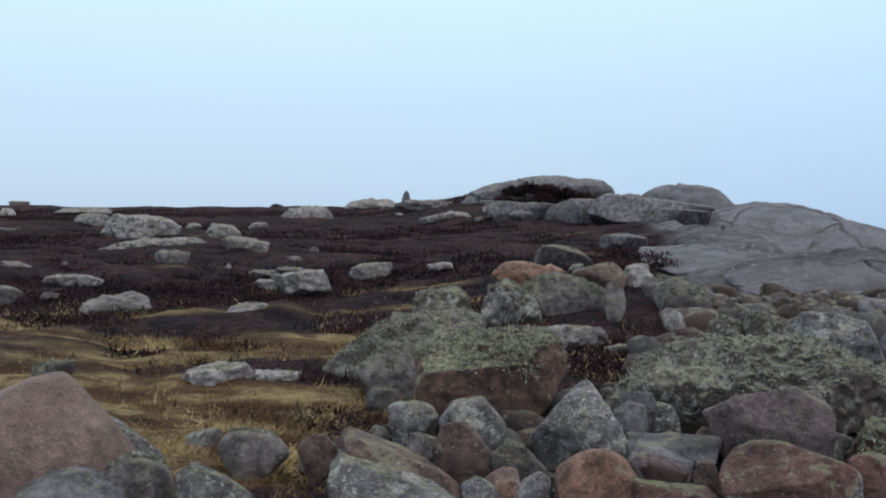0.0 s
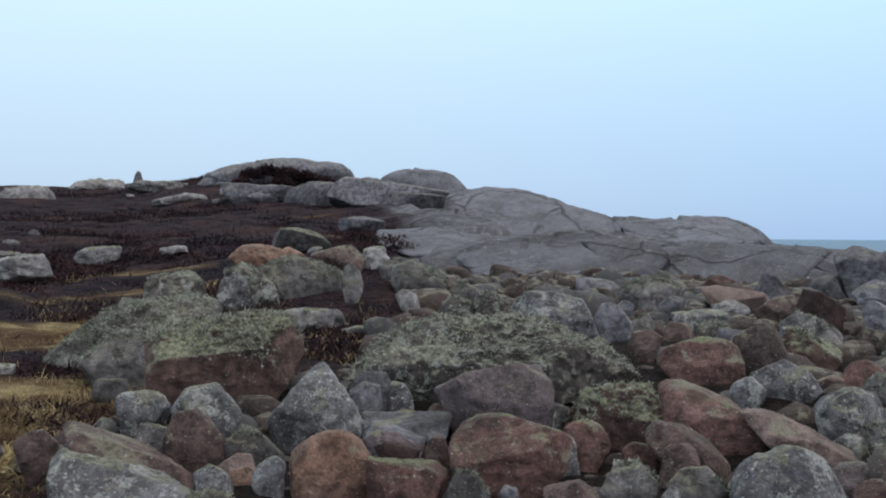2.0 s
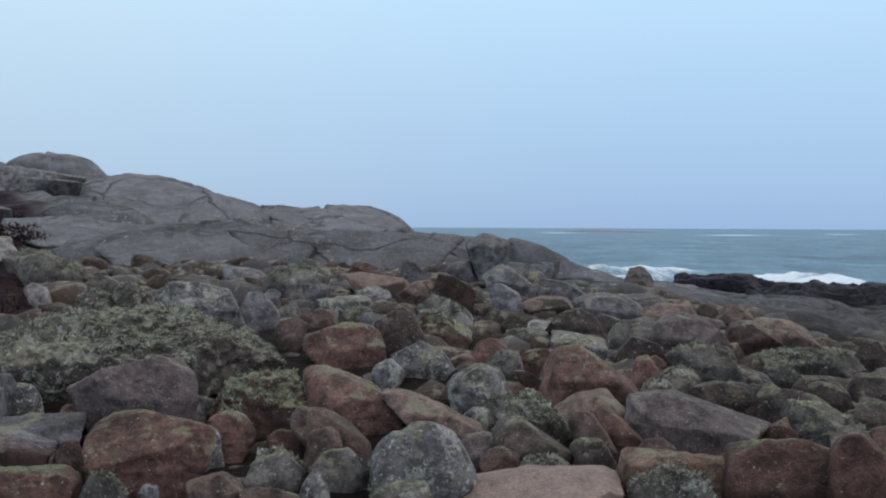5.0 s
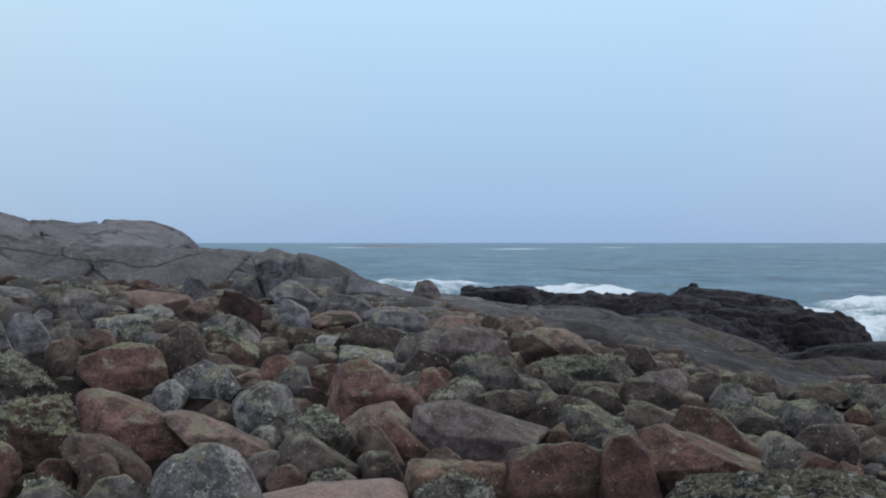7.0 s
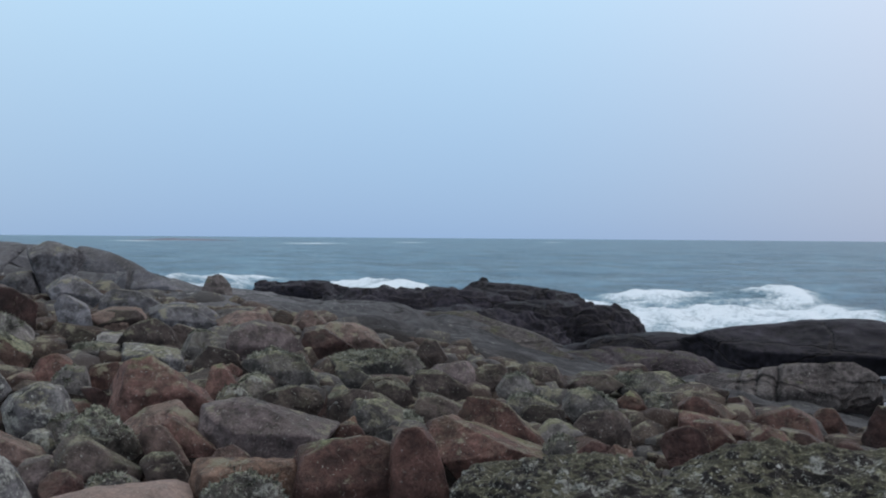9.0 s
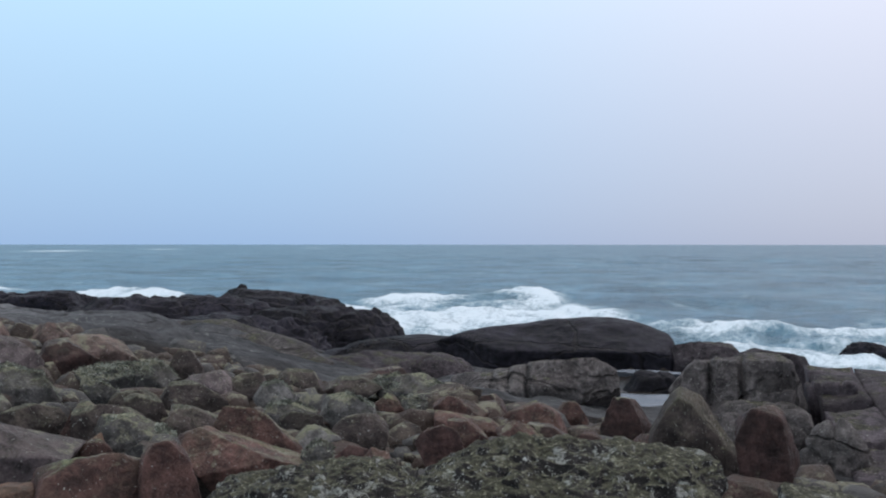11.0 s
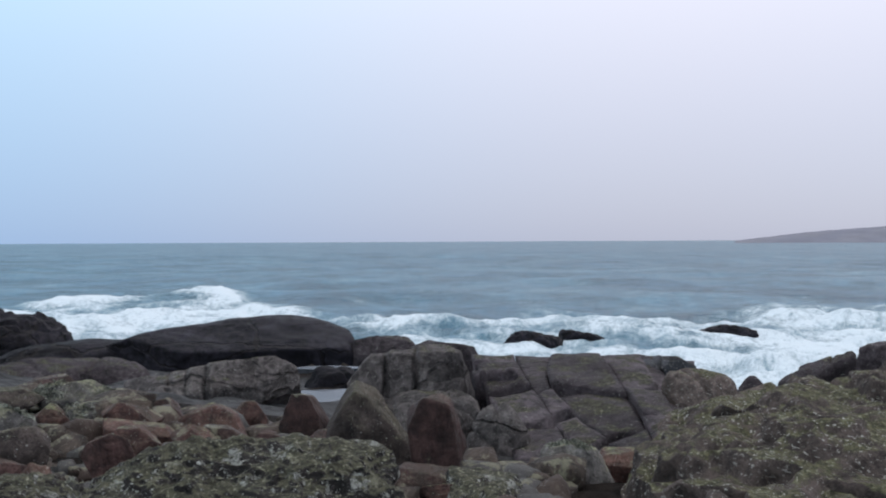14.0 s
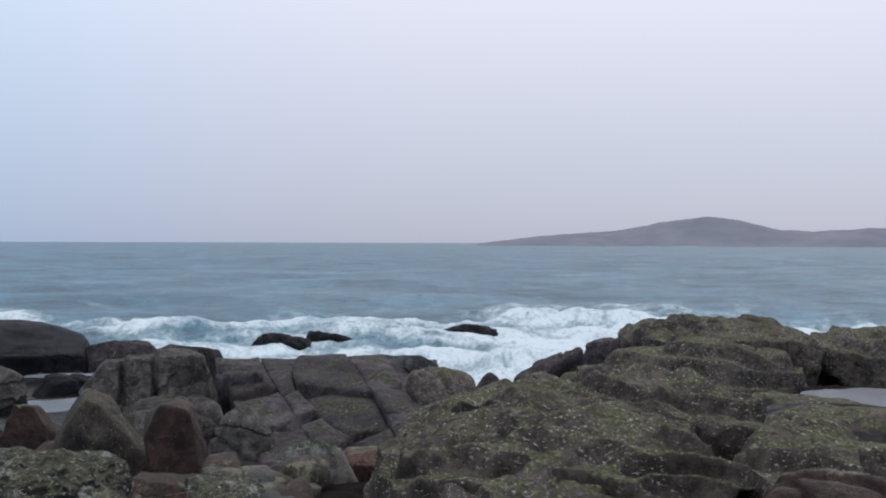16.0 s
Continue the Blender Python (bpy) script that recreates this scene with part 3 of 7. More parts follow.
def build_ground():
    bs = np.radians(np.concatenate([np.arange(-180, -34, 4), np.arange(-34, 140, 0.45), np.arange(140, 181, 4)]))
    ds = np.concatenate([[0.01, 1.0, 2.0], np.geomspace(3, 150, 330), np.geomspace(170, 4500, 22)])
    b, d = np.meshgrid(bs, ds)
    b, d = b.ravel(), d.ravel()
    x, y = d * np.sin(b), d * np.cos(b)
    z = ground(x, y)
    deg = np.degrees(b)
    heath, sward = heath_share(deg, d), sward_share(x, y, deg, d)
    flat = np.stack([x, y, np.zeros_like(x)], -1)
    near = np.clip((150 - d) / 100, 0, 1)
    edge = np.interp(deg, (0, 14, 30, 45, 58, 70, 85, 95), (15, 15, 14.5, 14, 13.5, 12.5, 12, 9))
    slab = np.clip((d - edge) / 2, 0, 1) * np.clip((deg - 8) / 4, 0, 1)
    wet = slab * np.maximum(np.clip((-2.2 - z) / 0.6, 0, 1), np.clip((deg - 50) / 14, 0, 0.9))
    z += near * (layers(flat * 0.35, 3, 3) * 0.10 + heath * layers(flat * 1.6, 4, 3) * 0.07 + (1 - heath) * layers(flat * 2.2, 8, 2) * 0.05)
    z += near * np.clip((20 - d) / 6, 0, 1) * heath * (0.5 + sward) * layers(flat * 2.3, 6, 4, 0.65) * 0.015
    z += near * np.clip((d - 18) / 20, 0, 1) * heath * layers(flat * 0.12, 12, 3) * 0.22
    for px, py, pz, pw, pd in POOLS:
        r = np.hypot(x - px, y - py) / (0.5 * max(pw, pd))
        dip = np.clip((1.9 - r) / 0.9, 0, 1)
        z = z * (1 - dip) + dip * (pz + np.where(r < 1, -0.12, 0.04))
        slab = slab * (1 - dip * (r < 1.4))
    # bedrock steps up in low, worn ledges
    tall = 0.42
    q = (z + 0.55 * layers(flat * 0.22, 15, 4) + 0.05 * x) / tall
    fr = q - np.floor(q)
    z += slab * near * (tall * 0.5 * (fr ** 3 * (fr * (fr * 6 - 15) + 10) - fr) + 0.10 * layers(flat * 0.5, 19, 4))
    # and is parted by joints into great rounded slabs
    bend = 0.9 * layers(flat * 0.3, 23, 3)
    for size, tall, wide, seed in ((5.5, 0.62, 0.07, 1.0), (2.1, 0.2, 0.08, 2.0)):
        turn = 0.6
        u, v = x * math.cos(turn) + y * math.sin(turn) + bend, 0.7 * (y * math.cos(turn) - x * math.sin(turn)) + bend
        first, joint, chance = cells(u, v, size, seed)
        z += slab * np.clip((70 - d) / 30, 0, 1) * np.clip((66 - deg) / 12, 0.22, 1) * tall * (0.17 - first ** 2 + 0.7 * (chance - 0.5) - 0.45 * np.exp(-((joint / wide) ** 2)))
    rows, cols = len(ds), len(bs)
    i = np.arange(rows * cols).reshape(rows, cols)
    quads = np.stack([i[:-1, :-1], i[:-1, 1:], i[1:, 1:], i[1:, :-1]], -1).reshape(-1, 4)[:, ::-1]
    mesh = bpy.data.meshes.new("ground")
    mesh.from_pydata(np.stack([x, y, z], -1).tolist(), [], quads.tolist())
    mesh.polygons.foreach_set("use_smooth", [True] * len(mesh.polygons))
    for name, values in (("heath", heath), ("sward", sward), ("slab", slab), ("wet", wet)):
        mesh.attributes.new(name, "FLOAT", "POINT").data.foreach_set("value", values.astype(np.float32))
    mesh.materials.append(GROUND)
    return tagged(new("ground", mesh), "brown moor, yellow grass and gravel under the boulders", "ground", kind="structure")


POOLS = (
    (18.93, 1.67, -1.31, 1.3, 1.7),
    (25.91, 2.14, -1.67, 1.7, 0.8),
    (9.58, -8.03, -0.14, 1.6, 1.6),
    (8.87, -0.74, -0.41, 0.5, 0.5),
    (31.55, 12.67, -2.28, 3, 1.5),
)
build_ground()

# ---- sea ----


def shore(b):
    """Distance at which the water begins, by bearing."""
    return np.interp(b, (10, 30, 45, 55, 65, 75, 85, 95, 105, 115, 125, 140), (150, 95, 78, 74, 60, 50, 46, 42, 37, 42, 55, 60))


def build_sea():
    bs = np.radians(np.arange(6, 172, 0.3))
    ds = np.concatenate([np.geomspace(26, 400, 260), np.geomspace(410, 4900, 45)])
    b, d = np.meshgrid(bs, ds)
    b, d = b.ravel(), d.ravel()
    x, y = d * np.sin(b), d * np.cos(b)
    deg, s = np.degrees(b), shore(np.degrees(b))
    # swell runs in towards the land, so its crests lie across the view
    out = np.clip((d - s) / s, -0.5, 40)
    wob = layers(np.stack([x * 0.016, y * 0.016, np.zeros_like(x)], -1), 21, 4)
    chop = layers(np.stack([x * 0.11, y * 0.11, np.zeros_like(x)], -1), 31, 4)
    crest = np.sin(d * 0.21 + wob * 4.5)
    far = np.clip(1.6 - d / 500, 0.15, 1)
    z = SEA + far * (0.16 * crest + 0.28 * chop + 0.2 * wob)
    # breakers, and the broken water between them and the rocks
    reach = np.interp(deg, (40, 46, 52, 55, 60, 66, 70, 75, 80, 85, 90, 95, 100, 105, 110, 117, 123, 131, 140),
                      (104, 120, 112, 104, 90, 82, 90, 98, 88, 72, 64, 64, 72, 70, 74, 72, 75, 79, 80))
    flat = np.stack([x, y, np.zeros_like(x)], -1)
    edge = reach * (1 + 0.07 * wob + 0.06 * chop)
    inside = np.clip((edge - d) / (0.12 * reach), 0, 1)
    roll = np.exp(-((d - edge * 0.9) / (0.07 * reach)) ** 2)
    second = np.exp(-((d - edge * 0.7) / (0.04 * reach)) ** 2)
    churn = layers(flat * 0.42, 33, 4, 0.6)
    broken = np.clip(0.5 + 0.8 * layers(flat * (0.09), 71, 3), 0, 1)
    z += roll * (0.1 + 0.7 * chop) + (0.15 + 0.3 * chop) * second + inside * 0.25 * churn + inside * 0.16 * layers(np.stack([b * 26, d * 0.11, np.zeros_like(d)], -1), 35, 4, 0.6)
    foam = inside * (0.36 + 0.46 * broken + 0.26 * churn) + 0.32 * roll * np.clip(0.6 + chop, 0, 1) + 0.3 * second * broken
    caps = np.clip(crest - 0.86, 0, 1) * 3.0 * np.clip(chop * 2.4 - 0.75, 0, 1)
    foam = np.clip(foam + 0.55 * caps * np.clip(1.5 - d / 450, 0, 1), 0, 1)
    # surf on the far skerries
    for at, dist, wide in ((42.0, 900, 1.6), (52.0, 700, 2.2), (57.5, 900, 1.2), (66.0, 1100, 0.8), (118.6, 1345, 0.5), (120.6, 1345, 0.9)):
        foam += 0.9 * np.exp(-((deg - at) / wide) ** 2 - ((d - dist) / 60) ** 2)
    rows, cols = len(ds), len(bs)
    i = np.arange(rows * cols).reshape(rows, cols)
    quads = np.stack([i[:-1, :-1], i[:-1, 1:], i[1:, 1:], i[1:, :-1]], -1).reshape(-1, 4)[:, ::-1]
    mesh = bpy.data.meshes.new("sea")
    mesh.from_pydata(np.stack([x, y, z], -1).tolist(), [], quads.tolist())
    mesh.polygons.foreach_set("use_smooth", [True] * len(mesh.polygons))
    mesh.attributes.new("foam", "FLOAT", "POINT").data.foreach_set("value", np.clip(foam, 0, 1).astype(np.float32))
    drift = np.stack([b * 55, d, np.zeros_like(d)], -1)
    mesh.attributes.new("drift", "FLOAT_VECTOR", "POINT").data.foreach_set("vector", drift.astype(np.float32).ravel())
    mesh.materials.append(SEAWATER)
    return tagged(new("water", mesh), "grey-green sea with white surf breaking on the rocks", "sea", kind="structure")


build_sea()

# ---- bedrock ----
LOOKS = {
    "R": "reddish brown granite", "U": "damp red-brown granite", "O": "orange-stained granite", "P": "smooth pinkish brown granite", "B": "brown granite",
    "N": "dark red granite", "G": "grey granite", "K": "mauve-grey granite", "L": "grey granite spotted with white lichen",
    "F": "granite tinged with green lichen", "M": "granite shaggy with pale green lichen", "V": "granite shaggy with dull green lichen", "T": "brown granite capped with green lichen",
    "W": "weathered pale grey granite", "E": "olive-brown granite", "S": "grey granite", "D": "wet near-black", "J": "brownish jointed", "A": "olive-grey jointed", "Q": "lichen-flecked mossy layered",
}
FORMS = {"m": "broad domed", "c": "squared", "e": "low domed", "r": "rounded", "b": "blocky", "s": "flat", "w": "pointed", "d": "domed", "u": "upright"}


def fineness(width, x, y):
    share = width / math.hypot(x, y)
    return 6 if share > 0.12 else 5 if share > 0.05 else 4


def seed_at(x, y):
    return int(abs(x * 131.7 + y * 77.3) * 10) % 9973


def outcrop(x, y, z, w, d, h, style, look_of, tilt, cracks, relief=0.8):
    """A mass of bedrock that breaks the surface, base at z, its width across the line to the standing place."""
    ledge = {"D": 0.34, "Q": 0.27}.get(look_of, 0) if style in "dsem" else 0
    mesh, p, u = stone_mesh("rock_outcrop", w, d, h, style, seed_at(x, y), max(5, fineness(w, x, y)), tilt, cracks, ledge, relief)
    mesh.materials.append(ROCK[look_of])
    ob = new("rock_outcrop", mesh)
    ob.matrix_world = pose(x, y, z, 0, 0, -math.degrees(math.atan2(x, y)))
    side = "by the surf" if z < -2.2 else "beside the boulder beach" if math.hypot(x, y) < 30 else "on the hillside"
    return tagged(ob, f"{FORMS[style]} {LOOKS[look_of]} bedrock {side}", "rock outcrop", "bedrock outcrops")


outcrop(4.30, 45.45, 3.02, 7.14, 4.28, 2.13, 'e', 'G', 0, 4, 0.8)
outcrop(2.59, 33.71, 2.57, 2.62, 1.57, 0.84, 's', 'G', 0, 2, 0.8)
outcrop(4.45, 32.73, 1.81, 2.25, 1.35, 1.62, 'e', 'G', 0, 2, 0.8)
outcrop(6.57, 30.92, 2.34, 3.93, 1.97, 1.19, 's', 'G', 8, 4, 0.8)
outcrop(12.57, 50.46, 1.90, 5.43, 3.80, 3.36, 'e', 'S', 4, 1, 0.5)
outcrop(7.93, 35.12, 1.70, 3.36, 2.02, 1.22, 's', 'S', 4, 3, 0.5)
outcrop(10.45, 31.30, -0.26, 5.96, 4.17, 3.59, 'e', 'S', 6, 5, 0.5)
outcrop(11.86, 31.86, 0.03, 2.45, 1.72, 3.12, 'e', 'S', 4, 2, 0.5)
outcrop(8.25, 21.47, -1.06, 6.51, 2.93, 2.82, 'e', 'S', 3, 7, 0.5)
outcrop(14.62, 27.34, -1.66, 6.37, 3.82, 4.01, 'e', 'S', 5, 6, 0.5)
outcrop(13.84, 20.82, -0.93, 5.28, 2.64, 2.44, 'e', 'S', 3, 6, 0.5)
outcrop(15.91, 20.56, -1.81, 5.51, 2.48, 3.22, 'e', 'S', 6, 5, 0.5)
outcrop(13.36, 14.89, -0.73, 1.38, 0.83, 1.67, 'e', 'S', 6, 2, 0.5)
outcrop(14.16, 15.51, -0.26, 1.09, 0.76, 1.08, 'e', 'S', 8, 1, 0.5)
outcrop(19.01, 16.24, -1.73, 3.89, 2.34, 1.82, 'e', 'J', 2, 4, 0.8)
outcrop(38.92, 24.51, -4.76, 10.24, 5.12, 4.20, 'e', 'D', 0, 7, 1.1)
outcrop(42.27, 22.74, -5.49, 11.12, 5.56, 5.03, 'e', 'D', 2, 8, 1.1)
outcrop(43.03, 23.45, -4.97, 2.38, 1.67, 4.65, 'e', 'D', 0, 3, 1.1)
outcrop(40.38, 17.47, -5.47, 7.52, 3.76, 4.46, 'e', 'D', 7, 7, 1.1)
outcrop(35.33, 18.76, -4.77, 7.09, 3.55, 3.66, 'e', 'D', 3, 7, 1.1)
outcrop(40.95, 18.66, -5.40, 1.86, 1.49, 4.80, 'e', 'D', 0, 3, 1.1)
outcrop(48.40, 38.75, -3.36, 6.05, 2.42, 2.27, 's', 'D', 0, 4, 1.2)
outcrop(50.04, 39.90, -3.78, 6.77, 2.71, 2.62, 's', 'D', 0, 4, 1.2)
outcrop(25.46, 8.98, -3.17, 4.83, 2.90, 1.91, 'e', 'J', 4, 5, 0.8)
outcrop(30.86, 10.18, -3.86, 7.13, 2.85, 2.54, 'e', 'D', -8, 3, 0.5)
outcrop(23.93, 1.89, -2.07, 1.33, 0.66, 0.69, 's', 'D', 0, 1, 0.7)
outcrop(14.03, -3.66, -1.21, 0.86, 0.60, 1.23, 's', 'S', 6, 2, 0.6)
outcrop(12.07, -3.62, -0.87, 1.02, 0.71, 0.93, 'd', 'Q', 4, 1, 0.8)
outcrop(12.26, -4.33, -0.82, 0.50, 0.45, 0.76, 'd', 'J', 0, 0, 0.8)
outcrop(17.74, -11.23, -2.76, 3.91, 2.34, 2.96, 'm', 'Q', 2, 2, 0.5)
outcrop(16.58, -8.20, -1.15, 1.25, 1.25, 1.11, 's', 'J', 0, 2, 0.8)
outcrop(15.18, -6.47, -1.06, 0.94, 1.13, 0.97, 's', 'J', 4, 2, 0.8)
outcrop(13.95, -5.52, -0.97, 0.52, 0.62, 0.79, 's', 'J', 0, 1, 0.8)
outcrop(13.91, -11.42, -2.22, 2.30, 1.38, 2.48, 'm', 'Q', 0, 2, 0.5)
outcrop(13.07, -7.35, -2.15, 4.05, 2.02, 2.38, 'm', 'Q', -8, 2, 0.5)
outcrop(6.79, -5.28, -1.11, 1.60, 0.96, 1.31, 'm', 'Q', 0, 2, 0.5)
outcrop(9.70, -7.07, -1.32, 3.03, 1.51, 1.28, 'm', 'Q', 0, 2, 0.5)
# dark dome in place of a brown hollow, the hollow's darkness put into its colour
outcrop(4.94, -4.06, -0.33, 1.20, 0.72, 0.63, 'd', 'N', 4, 3, 0.8)
outcrop(12.75, -1.10, -0.84, 0.61, 0.49, 0.86, 'c', 'J', 0, 2, 0.8)
outcrop(10.26, -0.92, -0.92, 0.78, 0.54, 0.89, 'd', 'A', 0, 4, 0.8)
outcrop(1.89, 37.93, 3.02, 0.75, 0.45, 0.40, 's', 'W', 0, 0, 0.8)
outcrop(2.89, 33.40, 2.57, 1.86, 0.93, 0.60, 's', 'G', 0, 1, 0.8)
outcrop(4.63, 33.86, 2.10, 1.39, 0.83, 1.31, 'e', 'G', 0, 1, 0.8)
outcrop(6.29, 34.87, 2.07, 1.90, 1.14, 1.68, 'e', 'G', 3, 2, 0.8)
outcrop(7.11, 29.77, 2.37, 1.96, 0.98, 0.67, 's', 'G', 8, 2, 0.8)
outcrop(-0.17, 35.88, 2.55, 1.44, 0.86, 0.42, 's', 'W', -4, 0, 0.8)
outcrop(4.42, 24.10, 1.64, 1.18, 0.71, 0.49, 's', 'G', 2, 1, 0.8)
outcrop(7.99, 37.15, 1.48, 3.72, 1.86, 1.19, 's', 'S', 4, 3, 0.5)
outcrop(8.15, -6.46, -1.26, 2.55, 1.53, 1.34, 'm', 'Q', 0, 2, 0.5)
outcrop(11.30, -0.06, -1.37, 1.54, 0.77, 1.30, 'e', 'A', 0, 3, 0.9)


def jointed_slab(corners, columns, rows, thick, seed):
    """A slab of bedrock parted by open joints into blocks; corners: near left, near right, far right, far left."""
    rng = np.random.default_rng(seed)
    a, b, c, d = (Vector(q) for q in corners)
    middle = (a + b + c + d) / 4
    slab = new("jointed_slab")
    slab.location = middle
    up = (b - a).cross(d - a).normalized()
    us = np.concatenate([[0], np.sort((np.arange(1, columns) + rng.uniform(-0.25, 0.25, columns - 1)) / columns), [1]])
    sway = rng.uniform(-0.14, 0.14, columns + 1) * (np.arange(columns + 1) % columns > 0)
    for i in range(columns):
        rows_here = max(2, rows + int(rng.integers(-1, 2)))
        vs = np.concatenate([[0], np.sort((np.arange(1, rows_here) + rng.uniform(-0.32, 0.32, rows_here - 1)) / rows_here), [1]])
        for j in range(rows_here):
            gap = 0.004
            bm = bmesh.new()
            cuts = 9
            grid = []
            lift = rng.uniform(-0.09, 0.0)
            lean_u, lean_v = rng.uniform(-0.04, 0.04, 2)
            skew = rng.uniform(-0.05, 0.05)
            for s in range(cuts + 1):
                line = []
                for t in range(cuts + 1):
                    fu, fv = s / cuts, t / cuts
                    v = vs[j] + gap + (vs[j + 1] - vs[j] - 2 * gap) * fv
                    lo = us[i] + sway[i] * math.sin(v * 4.2 + i)
                    hi = us[i + 1] + sway[i + 1] * math.sin(v * 4.2 + i + 1)
                    u = lo + gap + (hi - lo - 2 * gap) * fu
                    v += 0.035 * math.sin(u * 9 + j * 2) * (0 < j + fv < rows_here)
                    p = a * (1 - u) * (1 - v) + b * u * (1 - v) + c * u * v + d * (1 - u) * v
                    rim = max(abs(2 * fu - 1), abs(2 * fv - 1)) ** 6
                    wave = noise.fractal(p * 1.3, 1.0, 2.0, 4) * 0.045
                    p = p + up * (lift + lean_u * (fu - 0.5) + lean_v * (fv - 0.5) + wave - 0.022 * rim)
                    line.append(bm.verts.new(p - middle))
                grid.append(line)
            for s in range(cuts):
                for t in range(cuts):
                    bm.faces.new((grid[s][t], grid[s + 1][t], grid[s + 1][t + 1], grid[s][t + 1]))
            rim_edges = [e for e in bm.edges if e.is_boundary]
            made = bmesh.ops.extrude_edge_only(bm, edges=rim_edges)
            for v in made["geom"]:
                if isinstance(v, bmesh.types.BMVert):
                    v.co -= up * thick
            bmesh.ops.recalc_face_normals(bm, faces=bm.faces)
            mesh = bpy.data.meshes.new("slab_block")
            bm.to_mesh(mesh)
            bm.free()
            mesh.polygons.foreach_set("use_smooth", [True] * len(mesh.polygons))
            mesh.materials.append(ROCK["J"])
            piece = new("slab_block", mesh)
            piece.parent = slab
    return tagged(slab, "brownish sloping bedrock slab split by open joints", "rock slab")


jointed_slab(((8.94, -1.06, -0.54), (8.81, -2.66, -0.30), (14.12, -3.32, 0.06), (13.97, -0.85, 0.14)), 4, 4, 0.7, 21)
jointed_slab(((11.21, -2.57, -0.41), (11.06, -3.13, -0.43), (14.88, -4.35, -0.11), (14.65, -3.22, -0.02)), 2, 3, 0.6, 5)

# ---- boulders ----


def shag(ob, p, faces_up, w, seed):
    """Tufts of branching lichen on the upper faces of a boulder: the mesh itself turns shaggy, and bears fine flakes."""
    rng = np.random.default_rng(seed)
    mesh = ob.data
    normals = np.empty(len(p) * 3)
    mesh.vertex_normals.foreach_get("vector", normals)
    normals = normals.reshape(-1, 3)
    grow = normals[:, 2] * 0.8 + layers(p * 2.6, seed + 3, 3) * 0.5
    thick = np.clip((grow - faces_up) * 4, 0, 1)
    rough = np.abs(layers(p * 11, seed + 4, 3, 0.65)) + 0.5 * np.abs(lattice(p * 34, seed + 6))
    p += normals * (thick * (rough - 0.25) * (0.016 if faces_up == 0.25 else 0.035))[:, None]
    mesh.vertices.foreach_set("co", p.ravel())
    spots = np.where(grow > faces_up)[0]
    if len(spots) < 20 or faces_up == 0.25:
        return
    many = int(min(16000, 6000 * w * w))
    pick = rng.choice(spots, many)
    jitter = rng.normal(0, 1, (many, 3)) * 0.02 * w
    n = normals[pick]
    jitter -= (jitter * n).sum(1)[:, None] * n
    size = 0.006 + 0.011 * rng.uniform(0, 1, many) ** 2
    verts, faces = tufts(p[pick] + jitter - n * 0.002, n, size, rng, 0.8, 0.7)
    tagged(soup("lichen", verts, faces, LICHEN, ob, "flakes of pale grey-green lichen"), kind="stuff")


def boulder(x, y, z, w, d, h, style, look_of, tilt):
    seed = seed_at(x, y)
    PLACED.append((x, y, w, z + h))
    sub = fineness(w, x, y)
    if sub == 6 and look_of in "MTV" and w / math.hypot(x, y) > 0.17:
        sub = 7
    mesh, p, u = stone_mesh("boulder", w, d, h, style, seed, sub, tilt, 2 if look_of == "M" and w > 1.2 else 0, 0.0, {"W": 2.2, "P": 0.5}.get(look_of, 1.0))
    mesh.materials.append(ROCK[look_of])
    ob = new("boulder", mesh)
    ob.matrix_world = pose(x, y, z, 0, 0, -math.degrees(math.atan2(x, y)))
    if look_of in "MTVF" and math.hypot(x, y) < 15:
        shag(ob, p, {"M": 0.48, "V": 0.25, "T": 0.45, "F": 0.62}[look_of], w, seed)
    if look_of == "W":
        FRINGES.append((x, y, w, d))
    where = "in the heather moor" if look_of == "W" else "on the boulder beach"
    return tagged(ob, f"{FORMS[style]} {LOOKS[look_of]} boulder {where}", "boulder", "boulders")


PLACED, FRINGES = [], []
WEAR = {"a": "angular", "m": "worn", "o": "rounded"}


